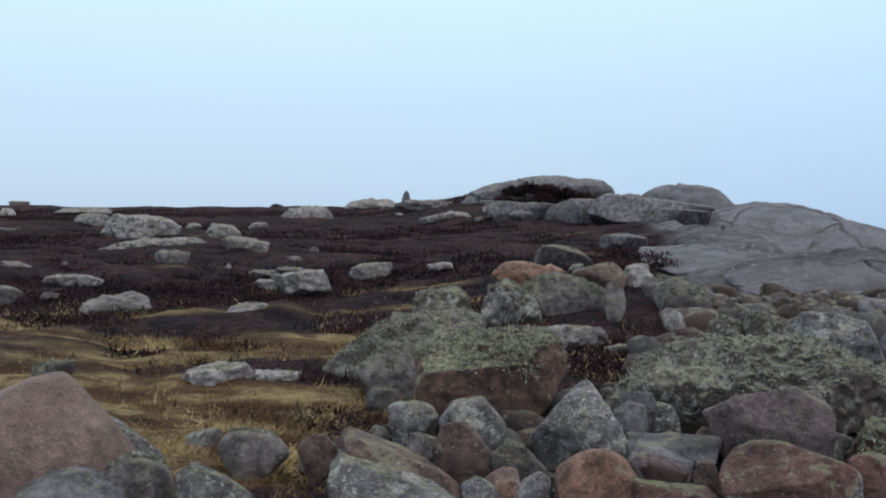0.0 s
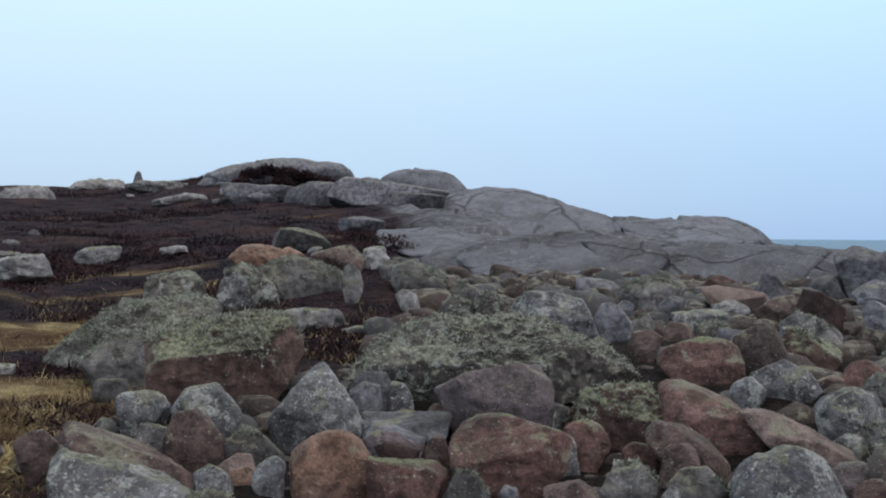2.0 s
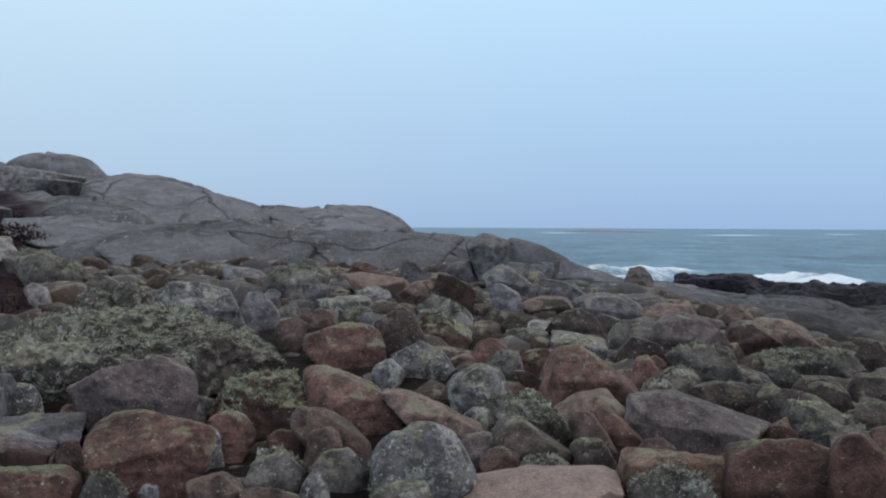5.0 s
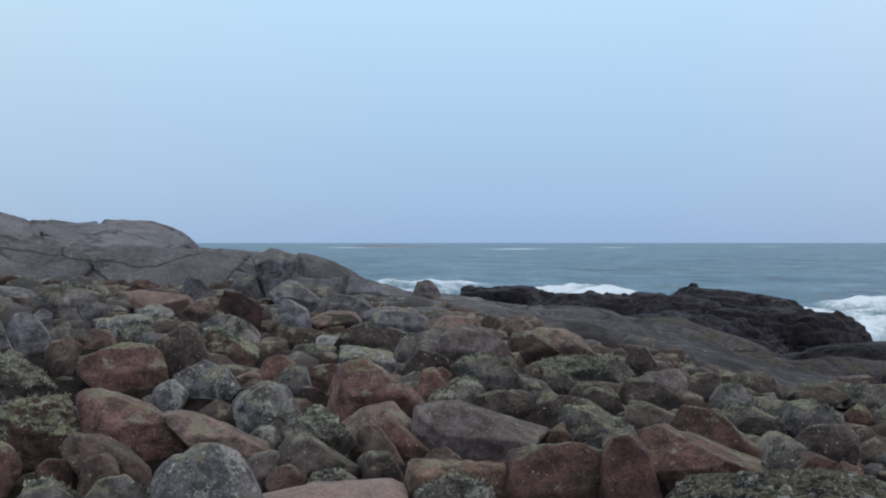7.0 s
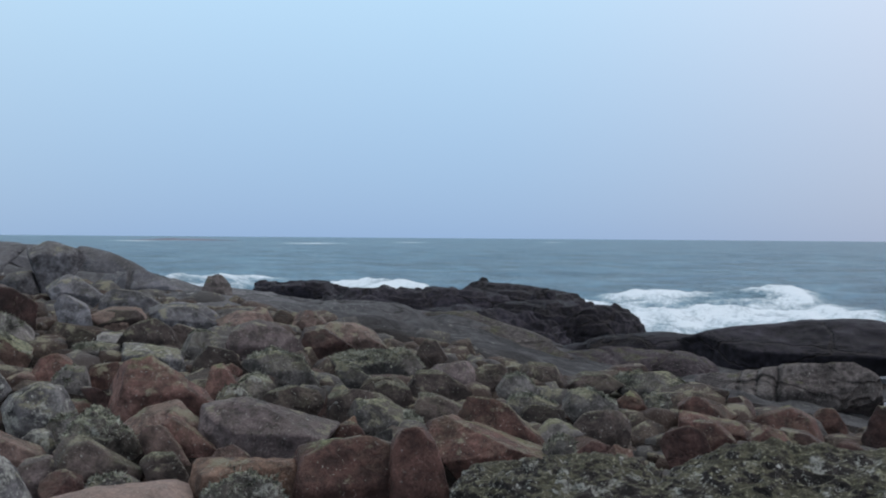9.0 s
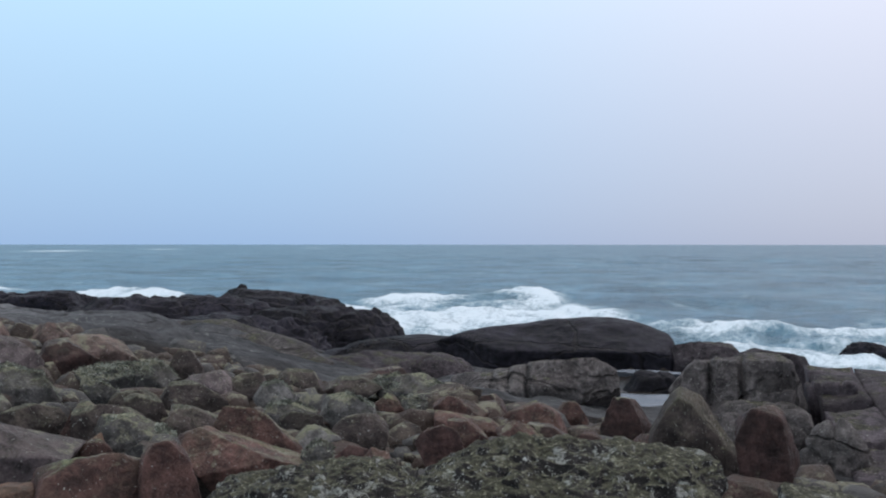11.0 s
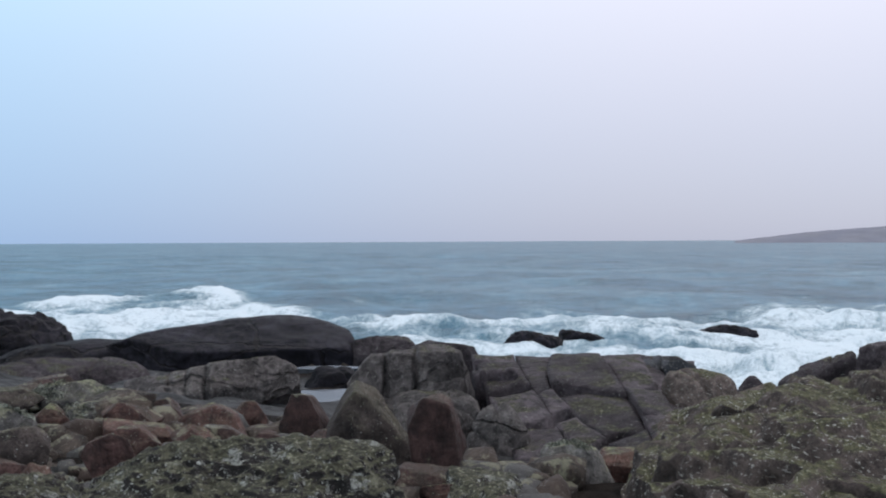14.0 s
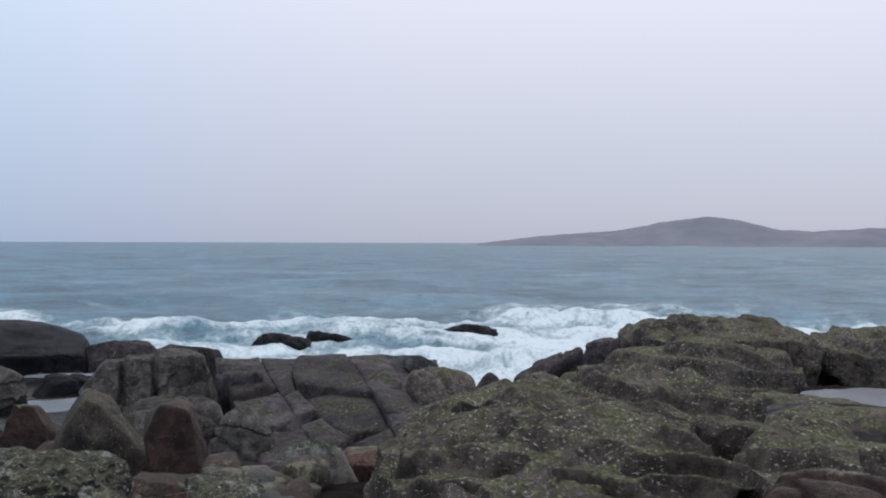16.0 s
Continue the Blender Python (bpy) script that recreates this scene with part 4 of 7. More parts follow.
def hewn_mesh(name, w, d, h, style, front, cuts, seed, sub, relief=1.0, ledge=0.0, joints=(), sloped=False):
    """A stone cut by planes: cuts are the angles, seen from the standing place, and distances of its side faces in half widths; front is how far its face leans back."""
    rng = np.random.default_rng(seed)
    u, faces = sphere(sub)
    n, off = [], []
    for angle, far in cuts:
        a, e = radians(angle), rng.normal(0, 0.17) if angle > -60 else 0.0
        n.append((math.cos(a) * math.cos(e), math.sin(e), math.sin(a) * math.cos(e)))
        off.append(far)
    f, back = radians(front + rng.uniform(-6, 6)), rng.uniform(0.2, 0.7) if not (joints or sloped) else 0.05
    turn = rng.uniform(-0.3, 0.3, 4) * (1 if front < 50 else 0.35)
    n += [(turn[0], -math.cos(f), math.sin(f)), (turn[1], -1.0, rng.uniform(-0.3, 0.12)), (turn[2], math.cos(back), math.sin(back)), (turn[3], 1.0, -0.2)]
    off += [0.14, 1.2, 0.95, 0.98] if sloped else [max(0.72, math.sin(f) * 0.9), 0.86, 0.9, 0.95]
    side = 1 if rng.uniform() < 0.5 else -1
    n += [(side * rng.uniform(0.55, 0.9), -0.7, rng.uniform(-0.1, 0.35))]
    off += [1.3 if sloped else rng.uniform(0.82, 0.98)]
    free = rng.normal(size=(3, 3))
    n, off = np.vstack([np.array(n), free]), np.concatenate([off, rng.uniform(1.08, 1.25, 3)])
    n /= np.linalg.norm(n, axis=1)[:, None]
    push = np.maximum(u @ n.T, 0) / off
    sharp = {"a": 110, "m": 42, "o": 12}[style]
    p, exact = u / (push ** sharp).sum(1)[:, None] ** (1 / sharp), u / push.max(1)[:, None]
    for k in (0, 2):
        lo, hi = exact[:, k].min(), exact[:, k].max()
        p[:, k] = lo + (p[:, k] - p[:, k].min()) / np.ptp(p[:, k]) * (hi - lo)
    size = np.array([w, d, h])
    p = p * size / 2
    scale = size.mean()
    p += u * (layers(p * 1.8 / scale + seed, seed, 3) * 0.022 * scale)[:, None]
    # flakes broken off the surface, then grain
    chip = layers(p * 5.0 / scale + seed, seed + 9, 3, 0.6)
    p += u * ((np.abs(chip) * -0.022 + layers(p * 14.0 / scale, seed + 3, 2) * 0.007) * scale * relief)[:, None]
    for at in joints:
        gap = p[:, 0] - at * w / 2 + 0.02 * layers(p * 2.0, seed + 21, 2)
        p += np.array([0, 1, -0.25]) * (np.exp(-(gap / 0.03) ** 2) * 0.12)[:, None]
        p[:, 2] += 0.02 * np.tanh(gap / 0.03)
    if ledge:
        q = p[:, 2] / ledge + p[:, 0] / ledge * 0.16 + layers(p * 0.8, seed + 5, 4, 0.6) * 0.9
        fr = q - np.floor(q)
        step = np.clip((fr - 0.6) / 0.4, 0, 1)
        p[:, 2] += ledge * 0.75 * (step * step * (3 - 2 * step) - fr)
        p += u * (layers(p * 3.2, seed + 7, 4, 0.6) * 0.03)[:, None]
    mesh = bpy.data.meshes.new(name)
    mesh.from_pydata(p.tolist(), [], faces)
    mesh.polygons.foreach_set("use_smooth", [True] * len(mesh.polygons))
    return mesh, p


def hewn_boulder(x, y, z, w, d, h, style, look_of, front, cuts):
    seed = seed_at(x, y)
    PLACED.append((x, y, w * 1.25, z + h / 2))
    far = math.hypot(x, y)
    sub = 6 if w / far > 0.115 else 5
    if sub == 6 and look_of in "MTV" and w / far > 0.2:
        sub = 7
    mesh, p = hewn_mesh("boulder", w, d, h, style, front, cuts, seed, sub, {"P": 0.5, "K": 0.7, "M": 1.6, "L": 1.3, "V": 2.4}.get(look_of, 1.0))
    mesh.materials.append(ROCK[look_of])
    ob = new("boulder", mesh)
    ob.matrix_world = pose(x, y, z, 0, 0, -math.degrees(math.atan2(x, y)))
    if look_of in "MTVF" and far < 15:
        shag(ob, p, {"M": 0.48, "V": 0.25, "T": 0.45, "F": 0.62}[look_of], w, seed)
    return tagged(ob, f"{WEAR[style]} {LOOKS[look_of]} boulder on the boulder beach", "boulder", "boulders")


def hewn_outcrop(x, y, z, w, d, h, style, look_of, front, cuts, joints=()):
    mesh, p = hewn_mesh("rock_outcrop", w, d, h, style, front, cuts, seed_at(x, y), 7 if look_of == "Q" and w > 2 and x < 9 else 6 if w / math.hypot(x, y) > 0.1 else 5, 3.0 if look_of == "D" and x > 43 else 0.8, 0.26 if look_of == "Q" else 0.0, joints, look_of in "SA" and front >= 55)
    mesh.materials.append(ROCK[look_of])
    ob = new("rock_outcrop", mesh)
    ob.matrix_world = pose(x, y, z, 0, 0, -math.degrees(math.atan2(x, y)))
    side = "by the surf" if look_of == "D" else "on the hillside" if look_of == "S" else "beside the boulder beach"
    return tagged(ob, f"{WEAR[style]} {LOOKS[look_of]} bedrock {side}", "rock outcrop", "bedrock outcrops")


boulder(-1.93, 8.09, 0.00, 0.31, 0.25, 0.19, 'd', 'L', 0)
boulder(-4.02, 10.23, 0.16, 0.49, 0.42, 0.33, 'r', 'F', 0)
boulder(-2.35, 10.40, 0.15, 0.75, 0.53, 0.31, 's', 'W', -8)
boulder(-1.77, 10.60, 0.18, 0.54, 0.38, 0.19, 's', 'W', 0)
boulder(-2.91, 14.92, 0.55, 0.82, 0.65, 0.30, 'd', 'W', 0)
boulder(-5.06, 15.25, 0.61, 1.11, 0.89, 0.38, 'd', 'W', -5)
boulder(-6.82, 15.22, 0.68, 0.64, 0.54, 0.39, 'r', 'W', 0)
boulder(-6.79, 18.13, 0.92, 1.07, 0.75, 0.26, 's', 'W', 0)
boulder(-8.61, 20.05, 1.12, 0.79, 0.56, 0.26, 's', 'W', 6)
boulder(-2.53, 17.62, 0.76, 1.07, 0.85, 0.55, 'b', 'W', -6)
boulder(-1.47, 20.05, 0.99, 0.90, 0.63, 0.43, 's', 'W', -15)
boulder(-5.94, 21.59, 1.17, 0.77, 0.62, 0.46, 'b', 'W', 5)
boulder(-8.86, 28.88, 1.71, 2.31, 1.85, 0.97, 'b', 'W', 0)
boulder(-12.74, 35.88, 2.31, 1.44, 1.01, 0.63, 's', 'W', 0)
boulder(-7.93, 25.90, 1.53, 2.28, 1.60, 0.44, 's', 'W', -8)
boulder(-6.82, 26.53, 1.60, 0.90, 0.63, 0.37, 's', 'W', 0)
boulder(-6.79, 30.32, 1.88, 1.13, 0.79, 0.59, 's', 'W', 10)
boulder(-4.96, 24.81, 1.43, 1.18, 0.94, 0.56, 'b', 'W', 15)
boulder(-3.61, 20.00, 1.02, 0.68, 0.48, 0.23, 's', 'W', 0)
boulder(-3.11, 20.37, 1.05, 0.71, 0.50, 0.26, 's', 'W', 6)
boulder(-3.19, 18.07, 0.85, 0.49, 0.34, 0.26, 's', 'W', 12)
boulder(-5.67, 40.60, 2.65, 2.20, 1.76, 0.84, 'd', 'W', 0)
boulder(0.14, 35.91, 2.59, 1.79, 1.25, 0.52, 's', 'W', -14)
boulder(-4.36, 58.61, 3.90, 3.12, 2.50, 0.90, 'd', 'W', 0)
boulder(-0.94, 47.08, 3.47, 2.86, 2.00, 0.65, 's', 'W', 0)
boulder(-3.84, 100.36, 3.86, 1.52, 1.22, 3.92, 'w', 'G', 0)
boulder(-0.06, 20.48, 1.15, 0.58, 0.41, 0.28, 's', 'W', -10)
boulder(-3.30, 25.20, 1.51, 0.27, 0.23, 0.22, 'r', 'W', 0)
boulder(-8.88, 34.91, 2.26, 0.57, 0.40, 0.32, 's', 'W', 0)
boulder(-3.41, 22.60, 1.27, 0.35, 0.25, 0.24, 's', 'W', 0)
boulder(-6.63, 35.17, 2.29, 0.75, 0.53, 0.33, 's', 'W', 0)
boulder(-6.39, 16.02, 0.76, 0.32, 0.22, 0.17, 's', 'W', 0)
boulder(-8.09, 21.08, 1.21, 0.18, 0.13, 0.15, 's', 'W', 0)
boulder(-4.52, 20.77, 1.11, 0.18, 0.15, 0.24, 'w', 'W', 0)
boulder(-1.99, 44.83, 3.17, 0.41, 0.29, 0.20, 's', 'W', 0)
boulder(1.39, 34.22, 2.61, 0.62, 0.44, 0.26, 's', 'W', 0)
boulder(-13.64, 30.88, 2.02, 0.69, 0.48, 0.25, 's', 'W', 0)
boulder(-17.96, 48.98, 3.20, 2.79, 2.23, 0.51, 'd', 'W', 0)
boulder(-19.75, 44.41, 2.99, 0.74, 0.59, 0.45, 'd', 'W', 0)
boulder(6.26, 13.98, 0.70, 0.74, 0.59, 0.33, 'd', 'G', 0)
boulder(2.41, 19.71, 1.19, 1.21, 0.97, 0.61, 'b', 'F', 5)
boulder(2.56, 18.97, 1.18, 0.31, 0.27, 0.25, 'r', 'L', 0)
boulder(3.52, 17.85, 1.12, 0.49, 0.41, 0.34, 'r', 'W', 0)
boulder(1.65, 12.00, 0.46, 0.84, 0.59, 0.32, 's', 'W', 3)
boulder(2.03, 11.43, 0.45, 0.32, 0.22, 0.14, 's', 'W', 0)
boulder(3.14, 13.49, 0.69, 0.45, 0.31, 0.22, 's', 'W', 0)
boulder(-0.56, 9.41, 0.09, 0.32, 0.28, 0.26, 'r', 'F', 0)
boulder(0.19, 5.76, -0.05, 0.33, 0.28, 0.25, 'r', 'F', 0)
boulder(6.83, 12.17, 0.57, 0.46, 0.37, 0.25, 'b', 'G', 0)
boulder(6.18, 10.76, 0.44, 0.75, 0.53, 0.34, 's', 'L', 0)
boulder(5.52, 10.10, 0.37, 0.38, 0.32, 0.33, 'r', 'B', 0)
boulder(6.02, 10.20, 0.39, 0.50, 0.35, 0.29, 's', 'M', 0)
boulder(8.35, 12.56, 0.56, 0.50, 0.43, 0.60, 'r', 'G', 0)
boulder(9.82, 13.31, 0.62, 0.65, 0.55, 0.47, 'r', 'G', 0)
boulder(7.11, 8.43, 0.24, 0.54, 0.38, 0.27, 's', 'F', 0)
boulder(5.72, 7.70, 0.17, 0.26, 0.22, 0.26, 'r', 'B', 0)
boulder(7.24, 7.68, 0.19, 0.66, 0.46, 0.35, 's', 'L', 5)
hewn_boulder(-2.63, 6.60, 0.35, 1.05, 0.84, 0.86, 'o', 'P', 35, ((-180, 0.89), (31, 0.78), (32, 0.78), (94, 0.96), (114, 0.93), (150, 0.83), (-90, 1.01)))
hewn_boulder(-2.06, 6.84, 0.22, 0.45, 0.35, 0.59, 'm', 'L', 35, ((-151, 0.41), (32, 0.53), (56, 0.39), (67, 0.49), (0, 1.0), (-90, 1.04)))
hewn_boulder(-1.91, 6.32, 0.15, 0.45, 0.35, 0.42, 'o', 'F', 35, ((-167, 0.91), (12, 0.9), (56, 0.84), (97, 0.84), (137, 0.88), (-90, 1.13)))
hewn_boulder(-2.25, 6.17, 0.10, 0.79, 0.63, 0.36, 'o', 'G', 35, ((-180, 0.93), (35, 0.77), (60, 0.77), (107, 0.89), (142, 0.84), (0, 1.06), (-90, 1.08)))
hewn_boulder(-1.43, 6.19, 0.13, 0.48, 0.36, 0.39, 'm', 'L', 35, ((-170, 0.79), (-40, 0.94), (48, 0.64), (75, 0.74), (127, 0.94), (0, 1.11), (-90, 1.13)))
hewn_boulder(-1.38, 7.28, 0.16, 0.51, 0.38, 0.39, 'o', 'F', 35, ((-156, 0.83), (-38, 0.87), (27, 0.89), (69, 0.78), (103, 0.87), (159, 0.94), (-90, 1.13)))
hewn_boulder(-0.88, 7.13, 0.16, 0.28, 0.21, 0.39, 'o', 'B', 35, ((-155, 0.77), (-35, 0.71), (51, 0.83), (98, 0.77), (137, 0.89), (0, 1.03), (-90, 1.18)))
hewn_boulder(0.45, 8.95, 0.55, 1.39, 0.97, 0.85, 'm', 'T', 58, ((-172, 1.0), (-24, 0.89), (7, 0.97), (31, 1.06), (69, 1.02), (103, 0.84), (125, 0.87), (160, 0.99), (-90, 1.05)))
hewn_boulder(-0.38, 11.16, 0.61, 1.73, 1.22, 0.74, 'm', 'M', 35, ((-44, 0.53), (-40, 0.55), (6, 0.97), (37, 1.1), (98, 0.86), (137, 0.6), (147, 0.58), (157, 0.68), (-90, 1.04)))
hewn_boulder(-0.48, 10.13, 0.43, 0.80, 0.58, 0.55, 'm', 'F', 35, ((-155, 1.04), (13, 0.81), (97, 0.84), (138, 0.73), (-90, 1.08)))
hewn_boulder(-0.23, 8.12, 0.25, 0.41, 0.30, 0.42, 'o', 'L', 35, ((-168, 0.89), (-40, 0.68), (31, 0.94), (84, 0.76), (129, 0.91), (-90, 1.19)))
hewn_boulder(0.25, 7.66, 0.29, 0.55, 0.39, 0.52, 'm', 'L', 35, ((-166, 0.91), (14, 0.89), (34, 0.73), (72, 0.83), (104, 0.87), (146, 0.9), (-90, 1.12)))
hewn_boulder(0.13, 6.78, 0.25, 0.42, 0.30, 0.55, 'm', 'B', 35, ((-161, 0.83), (31, 0.85), (60, 0.76), (97, 0.88), (153, 0.87), (-90, 1.12)))
hewn_boulder(-0.12, 6.88, 0.20, 0.27, 0.20, 0.47, 'm', 'F', 35, ((-139, 0.63), (-44, 0.64), (27, 0.88), (82, 0.73), (136, 0.91), (180, 1.04), (-90, 1.19)))
hewn_boulder(-0.25, 6.58, 0.20, 0.80, 0.57, 0.52, 'a', 'B', 35, ((-154, 0.56), (33, 0.49), (58, 0.4), (68, 0.54), (147, 1.19), (0, 1.03), (-90, 1.09)))
hewn_boulder(-0.35, 6.18, 0.15, 0.81, 0.58, 0.46, 'a', 'L', 35, ((-177, 0.83), (28, 0.85), (61, 0.56), (65, 0.58), (155, 0.99), (-90, 1.05)))
hewn_boulder(0.50, 6.79, 0.18, 0.37, 0.26, 0.39, 'm', 'F', 35, ((-169, 0.84), (48, 0.73), (76, 0.73), (139, 0.86), (0, 1.09), (-90, 1.14)))
hewn_boulder(0.40, 6.51, 0.14, 0.22, 0.16, 0.30, 'a', 'P', 35, ((25, 0.99), (84, 0.73), (116, 0.59), (180, 1.04), (-90, 1.28)))
hewn_boulder(0.40, 6.19, 0.13, 0.18, 0.13, 0.28, 'a', 'O', 35, ((-171, 0.8), (59, 0.96), (97, 0.61), (0, 1.11), (-90, 1.3)))
hewn_boulder(0.23, 6.02, 0.15, 0.24, 0.17, 0.35, 'o', 'L', 35, ((-159, 0.72), (26, 0.88), (68, 0.71), (112, 0.78), (-90, 1.2)))
hewn_boulder(0.56, 5.94, 0.18, 0.20, 0.15, 0.39, 'o', 'L', 35, ((-135, 0.75), (-10, 0.81), (69, 0.85), (110, 0.69), (143, 0.88), (180, 1.08), (-90, 1.18)))
hewn_boulder(1.02, 7.34, 0.33, 0.71, 0.51, 0.65, 'm', 'L', 35, ((-158, 1.0), (19, 0.81), (30, 0.77), (56, 0.84), (120, 0.83), (143, 0.72), (-90, 1.02)))
hewn_boulder(1.44, 7.59, 0.31, 0.24, 0.17, 0.47, 'm', 'G', 35, ((-157, 0.81), (7, 0.9), (84, 0.82), (110, 0.77), (-90, 1.17)))
hewn_boulder(0.93, 5.94, 0.23, 0.54, 0.39, 0.52, 'o', 'O', 35, ((-175, 0.94), (-37, 1.01), (16, 0.91), (41, 0.88), (85, 0.91), (119, 0.88), (147, 0.9), (-90, 1.08)))
hewn_boulder(0.99, 5.95, 0.13, 0.44, 0.32, 0.29, 'o', 'M', 35, ((-152, 0.92), (11, 0.89), (76, 0.78), (113, 0.73), (139, 0.8), (-90, 1.2)))
hewn_boulder(1.74, 7.90, 0.30, 0.29, 0.22, 0.38, 'o', 'L', 35, ((-161, 0.86), (34, 0.86), (83, 0.78), (129, 0.77), (0, 1.03), (-90, 1.19)))
hewn_boulder(1.55, 7.02, 0.18, 0.46, 0.34, 0.32, 'a', 'G', 35, ((-12, 0.97), (64, 0.55), (73, 0.53), (147, 1.03), (180, 0.99), (-90, 1.23)))
hewn_boulder(1.75, 7.40, 0.20, 0.34, 0.25, 0.27, 'a', 'R', 35, ((72, 0.6), (115, 0.76), (0, 0.98), (180, 1.02), (-90, 1.29)))
hewn_boulder(1.48, 6.64, 0.15, 0.34, 0.25, 0.30, 'a', 'N', 35, ((-148, 0.62), (-12, 0.9), (75, 0.56), (122, 0.93), (180, 1.02), (-90, 1.26)))
hewn_boulder(1.33, 16.74, 1.24, 0.96, 0.69, 0.54, 'o', 'O', 35, ((-150, 0.86), (-12, 0.87), (53, 0.93), (93, 0.86), (148, 0.88), (-90, 1.12)))
hewn_boulder(1.82, 16.95, 1.24, 0.49, 0.35, 0.48, 'o', 'O', 35, ((-165, 0.88), (-16, 0.88), (63, 0.79), (122, 0.74), (-90, 1.12)))
hewn_boulder(1.67, 13.84, 1.01, 1.16, 0.82, 0.67, 'o', 'F', 35, ((-173, 0.95), (-135, 0.9), (5, 0.95), (42, 0.81), (58, 0.81), (108, 0.93), (144, 0.93), (-90, 1.03)))
hewn_boulder(0.94, 13.59, 0.95, 0.74, 0.53, 0.63, 'm', 'M', 35, ((-156, 0.89), (13, 0.97), (41, 0.74), (69, 0.79), (126, 0.93), (172, 0.87), (-90, 1.05)))
hewn_boulder(0.73, 13.36, 0.86, 0.42, 0.30, 0.49, 'o', 'L', 35, ((31, 0.84), (98, 0.78), (170, 0.91), (-90, 1.15)))
hewn_boulder(-0.01, 13.94, 0.87, 0.79, 0.57, 0.59, 'm', 'M', 35, ((12, 0.93), (73, 0.9), (109, 0.78), (167, 0.91), (-90, 1.11)))
hewn_boulder(2.64, 16.46, 1.24, 0.90, 0.65, 0.51, 'o', 'B', 35, ((-164, 0.93), (-10, 0.93), (25, 0.84), (100, 0.8), (119, 0.78), (-90, 1.1)))
hewn_boulder(3.30, 16.51, 1.24, 0.43, 0.31, 0.42, 'm', 'W', 35, ((-38, 0.72), (43, 0.77), (91, 0.8), (152, 0.88), (0, 0.98), (-90, 1.2)))
hewn_boulder(2.28, 13.15, 0.97, 0.30, 0.22, 0.61, 'm', 'F', 35, ((-157, 0.8), (-44, 0.86), (38, 0.79), (90, 0.88), (163, 0.91), (0, 1.08), (-90, 1.12)))
hewn_boulder(3.26, 14.41, 1.06, 0.75, 0.54, 0.51, 'm', 'F', 35, ((-167, 0.85), (13, 0.92), (75, 0.78), (127, 0.89), (-90, 1.11)))
hewn_boulder(2.70, 8.37, 0.54, 2.50, 1.30, 0.82, 'm', 'M', 35, ((-137, 1.08), (-45, 1.0), (-29, 1.01), (18, 0.89), (31, 0.81), (80, 1.02), (99, 0.98), (125, 0.94), (147, 0.86), (157, 0.84), (171, 0.88), (-90, 0.99)))
hewn_boulder(2.39, 7.18, 0.41, 0.88, 0.62, 0.66, 'a', 'K', 35, ((-159, 1.0), (-5, 0.83), (8, 0.88), (57, 0.96), (106, 0.64), (129, 0.88), (-90, 1.18)))
hewn_boulder(1.74, 7.84, 0.30, 0.27, 0.20, 0.39, 'm', 'L', 35, ((-150, 0.75), (-25, 0.74), (45, 0.89), (93, 0.78), (125, 0.84), (-90, 1.2)))
hewn_boulder(1.52, 7.85, 0.34, 0.32, 0.23, 0.49, 'm', 'G', 35, ((-156, 0.83), (-27, 0.88), (38, 0.89), (95, 0.82), (157, 0.93), (-90, 1.14)))
hewn_boulder(3.21, 6.83, 0.32, 0.66, 0.48, 0.55, 'a', 'T', 35, ((5, 0.84), (100, 0.75), (132, 0.83), (154, 0.96), (-90, 1.1)))
hewn_boulder(2.85, 7.13, 0.24, 0.24, 0.17, 0.34, 'o', 'L', 35, ((41, 0.78), (83, 0.7), (141, 0.82), (0, 1.02), (180, 0.98), (-90, 1.24)))
hewn_boulder(2.02, 5.83, 0.29, 0.75, 0.53, 0.59, 'a', 'R', 48, ((-171, 0.98), (-16, 0.87), (39, 0.92), (72, 0.78), (87, 0.83), (126, 1.0), (166, 1.04), (-90, 1.14)))
hewn_boulder(2.73, 6.28, 0.22, 0.31, 0.22, 0.45, 'o', 'R', 35, ((-149, 0.6), (-43, 0.71), (37, 0.81), (84, 0.76), (123, 0.96), (0, 0.99), (-90, 1.18)))
hewn_boulder(2.50, 6.11, 0.19, 0.17, 0.12, 0.39, 'o', 'L', 35, ((-149, 0.65), (17, 0.85), (67, 0.71), (114, 0.81), (-90, 1.18)))
hewn_boulder(1.30, 5.64, 0.19, 0.46, 0.33, 0.42, 'a', 'R', 35, ((-180, 0.95), (-13, 0.96), (42, 0.96), (81, 0.7), (84, 0.72), (-90, 1.17)))
hewn_boulder(1.46, 6.72, 0.16, 0.41, 0.29, 0.33, 'a', 'K', 35, ((-141, 0.52), (-20, 0.85), (54, 0.73), (78, 0.63), (133, 1.01), (180, 1.02), (-90, 1.23)))
hewn_boulder(1.68, 7.16, 0.19, 0.67, 0.48, 0.33, 'a', 'G', 35, ((-169, 0.91), (-9, 0.82), (97, 0.67), (-90, 1.2)))
hewn_boulder(1.79, 7.46, 0.18, 0.39, 0.28, 0.22, 'a', 'R', 35, ((-150, 0.54), (68, 0.74), (94, 0.62), (0, 1.05), (-90, 1.35)))
hewn_boulder(1.96, 7.36, 0.23, 0.22, 0.16, 0.34, 'm', 'B', 35, ((39, 0.87), (83, 0.7), (137, 0.8), (0, 1.02), (180, 0.98), (-90, 1.25)))
hewn_boulder(1.69, 6.38, 0.18, 0.17, 0.12, 0.36, 'm', 'B', 35, ((-139, 0.6), (32, 0.87), (90, 0.75), (129, 0.79), (0, 1.02), (180, 0.98), (-90, 1.25)))
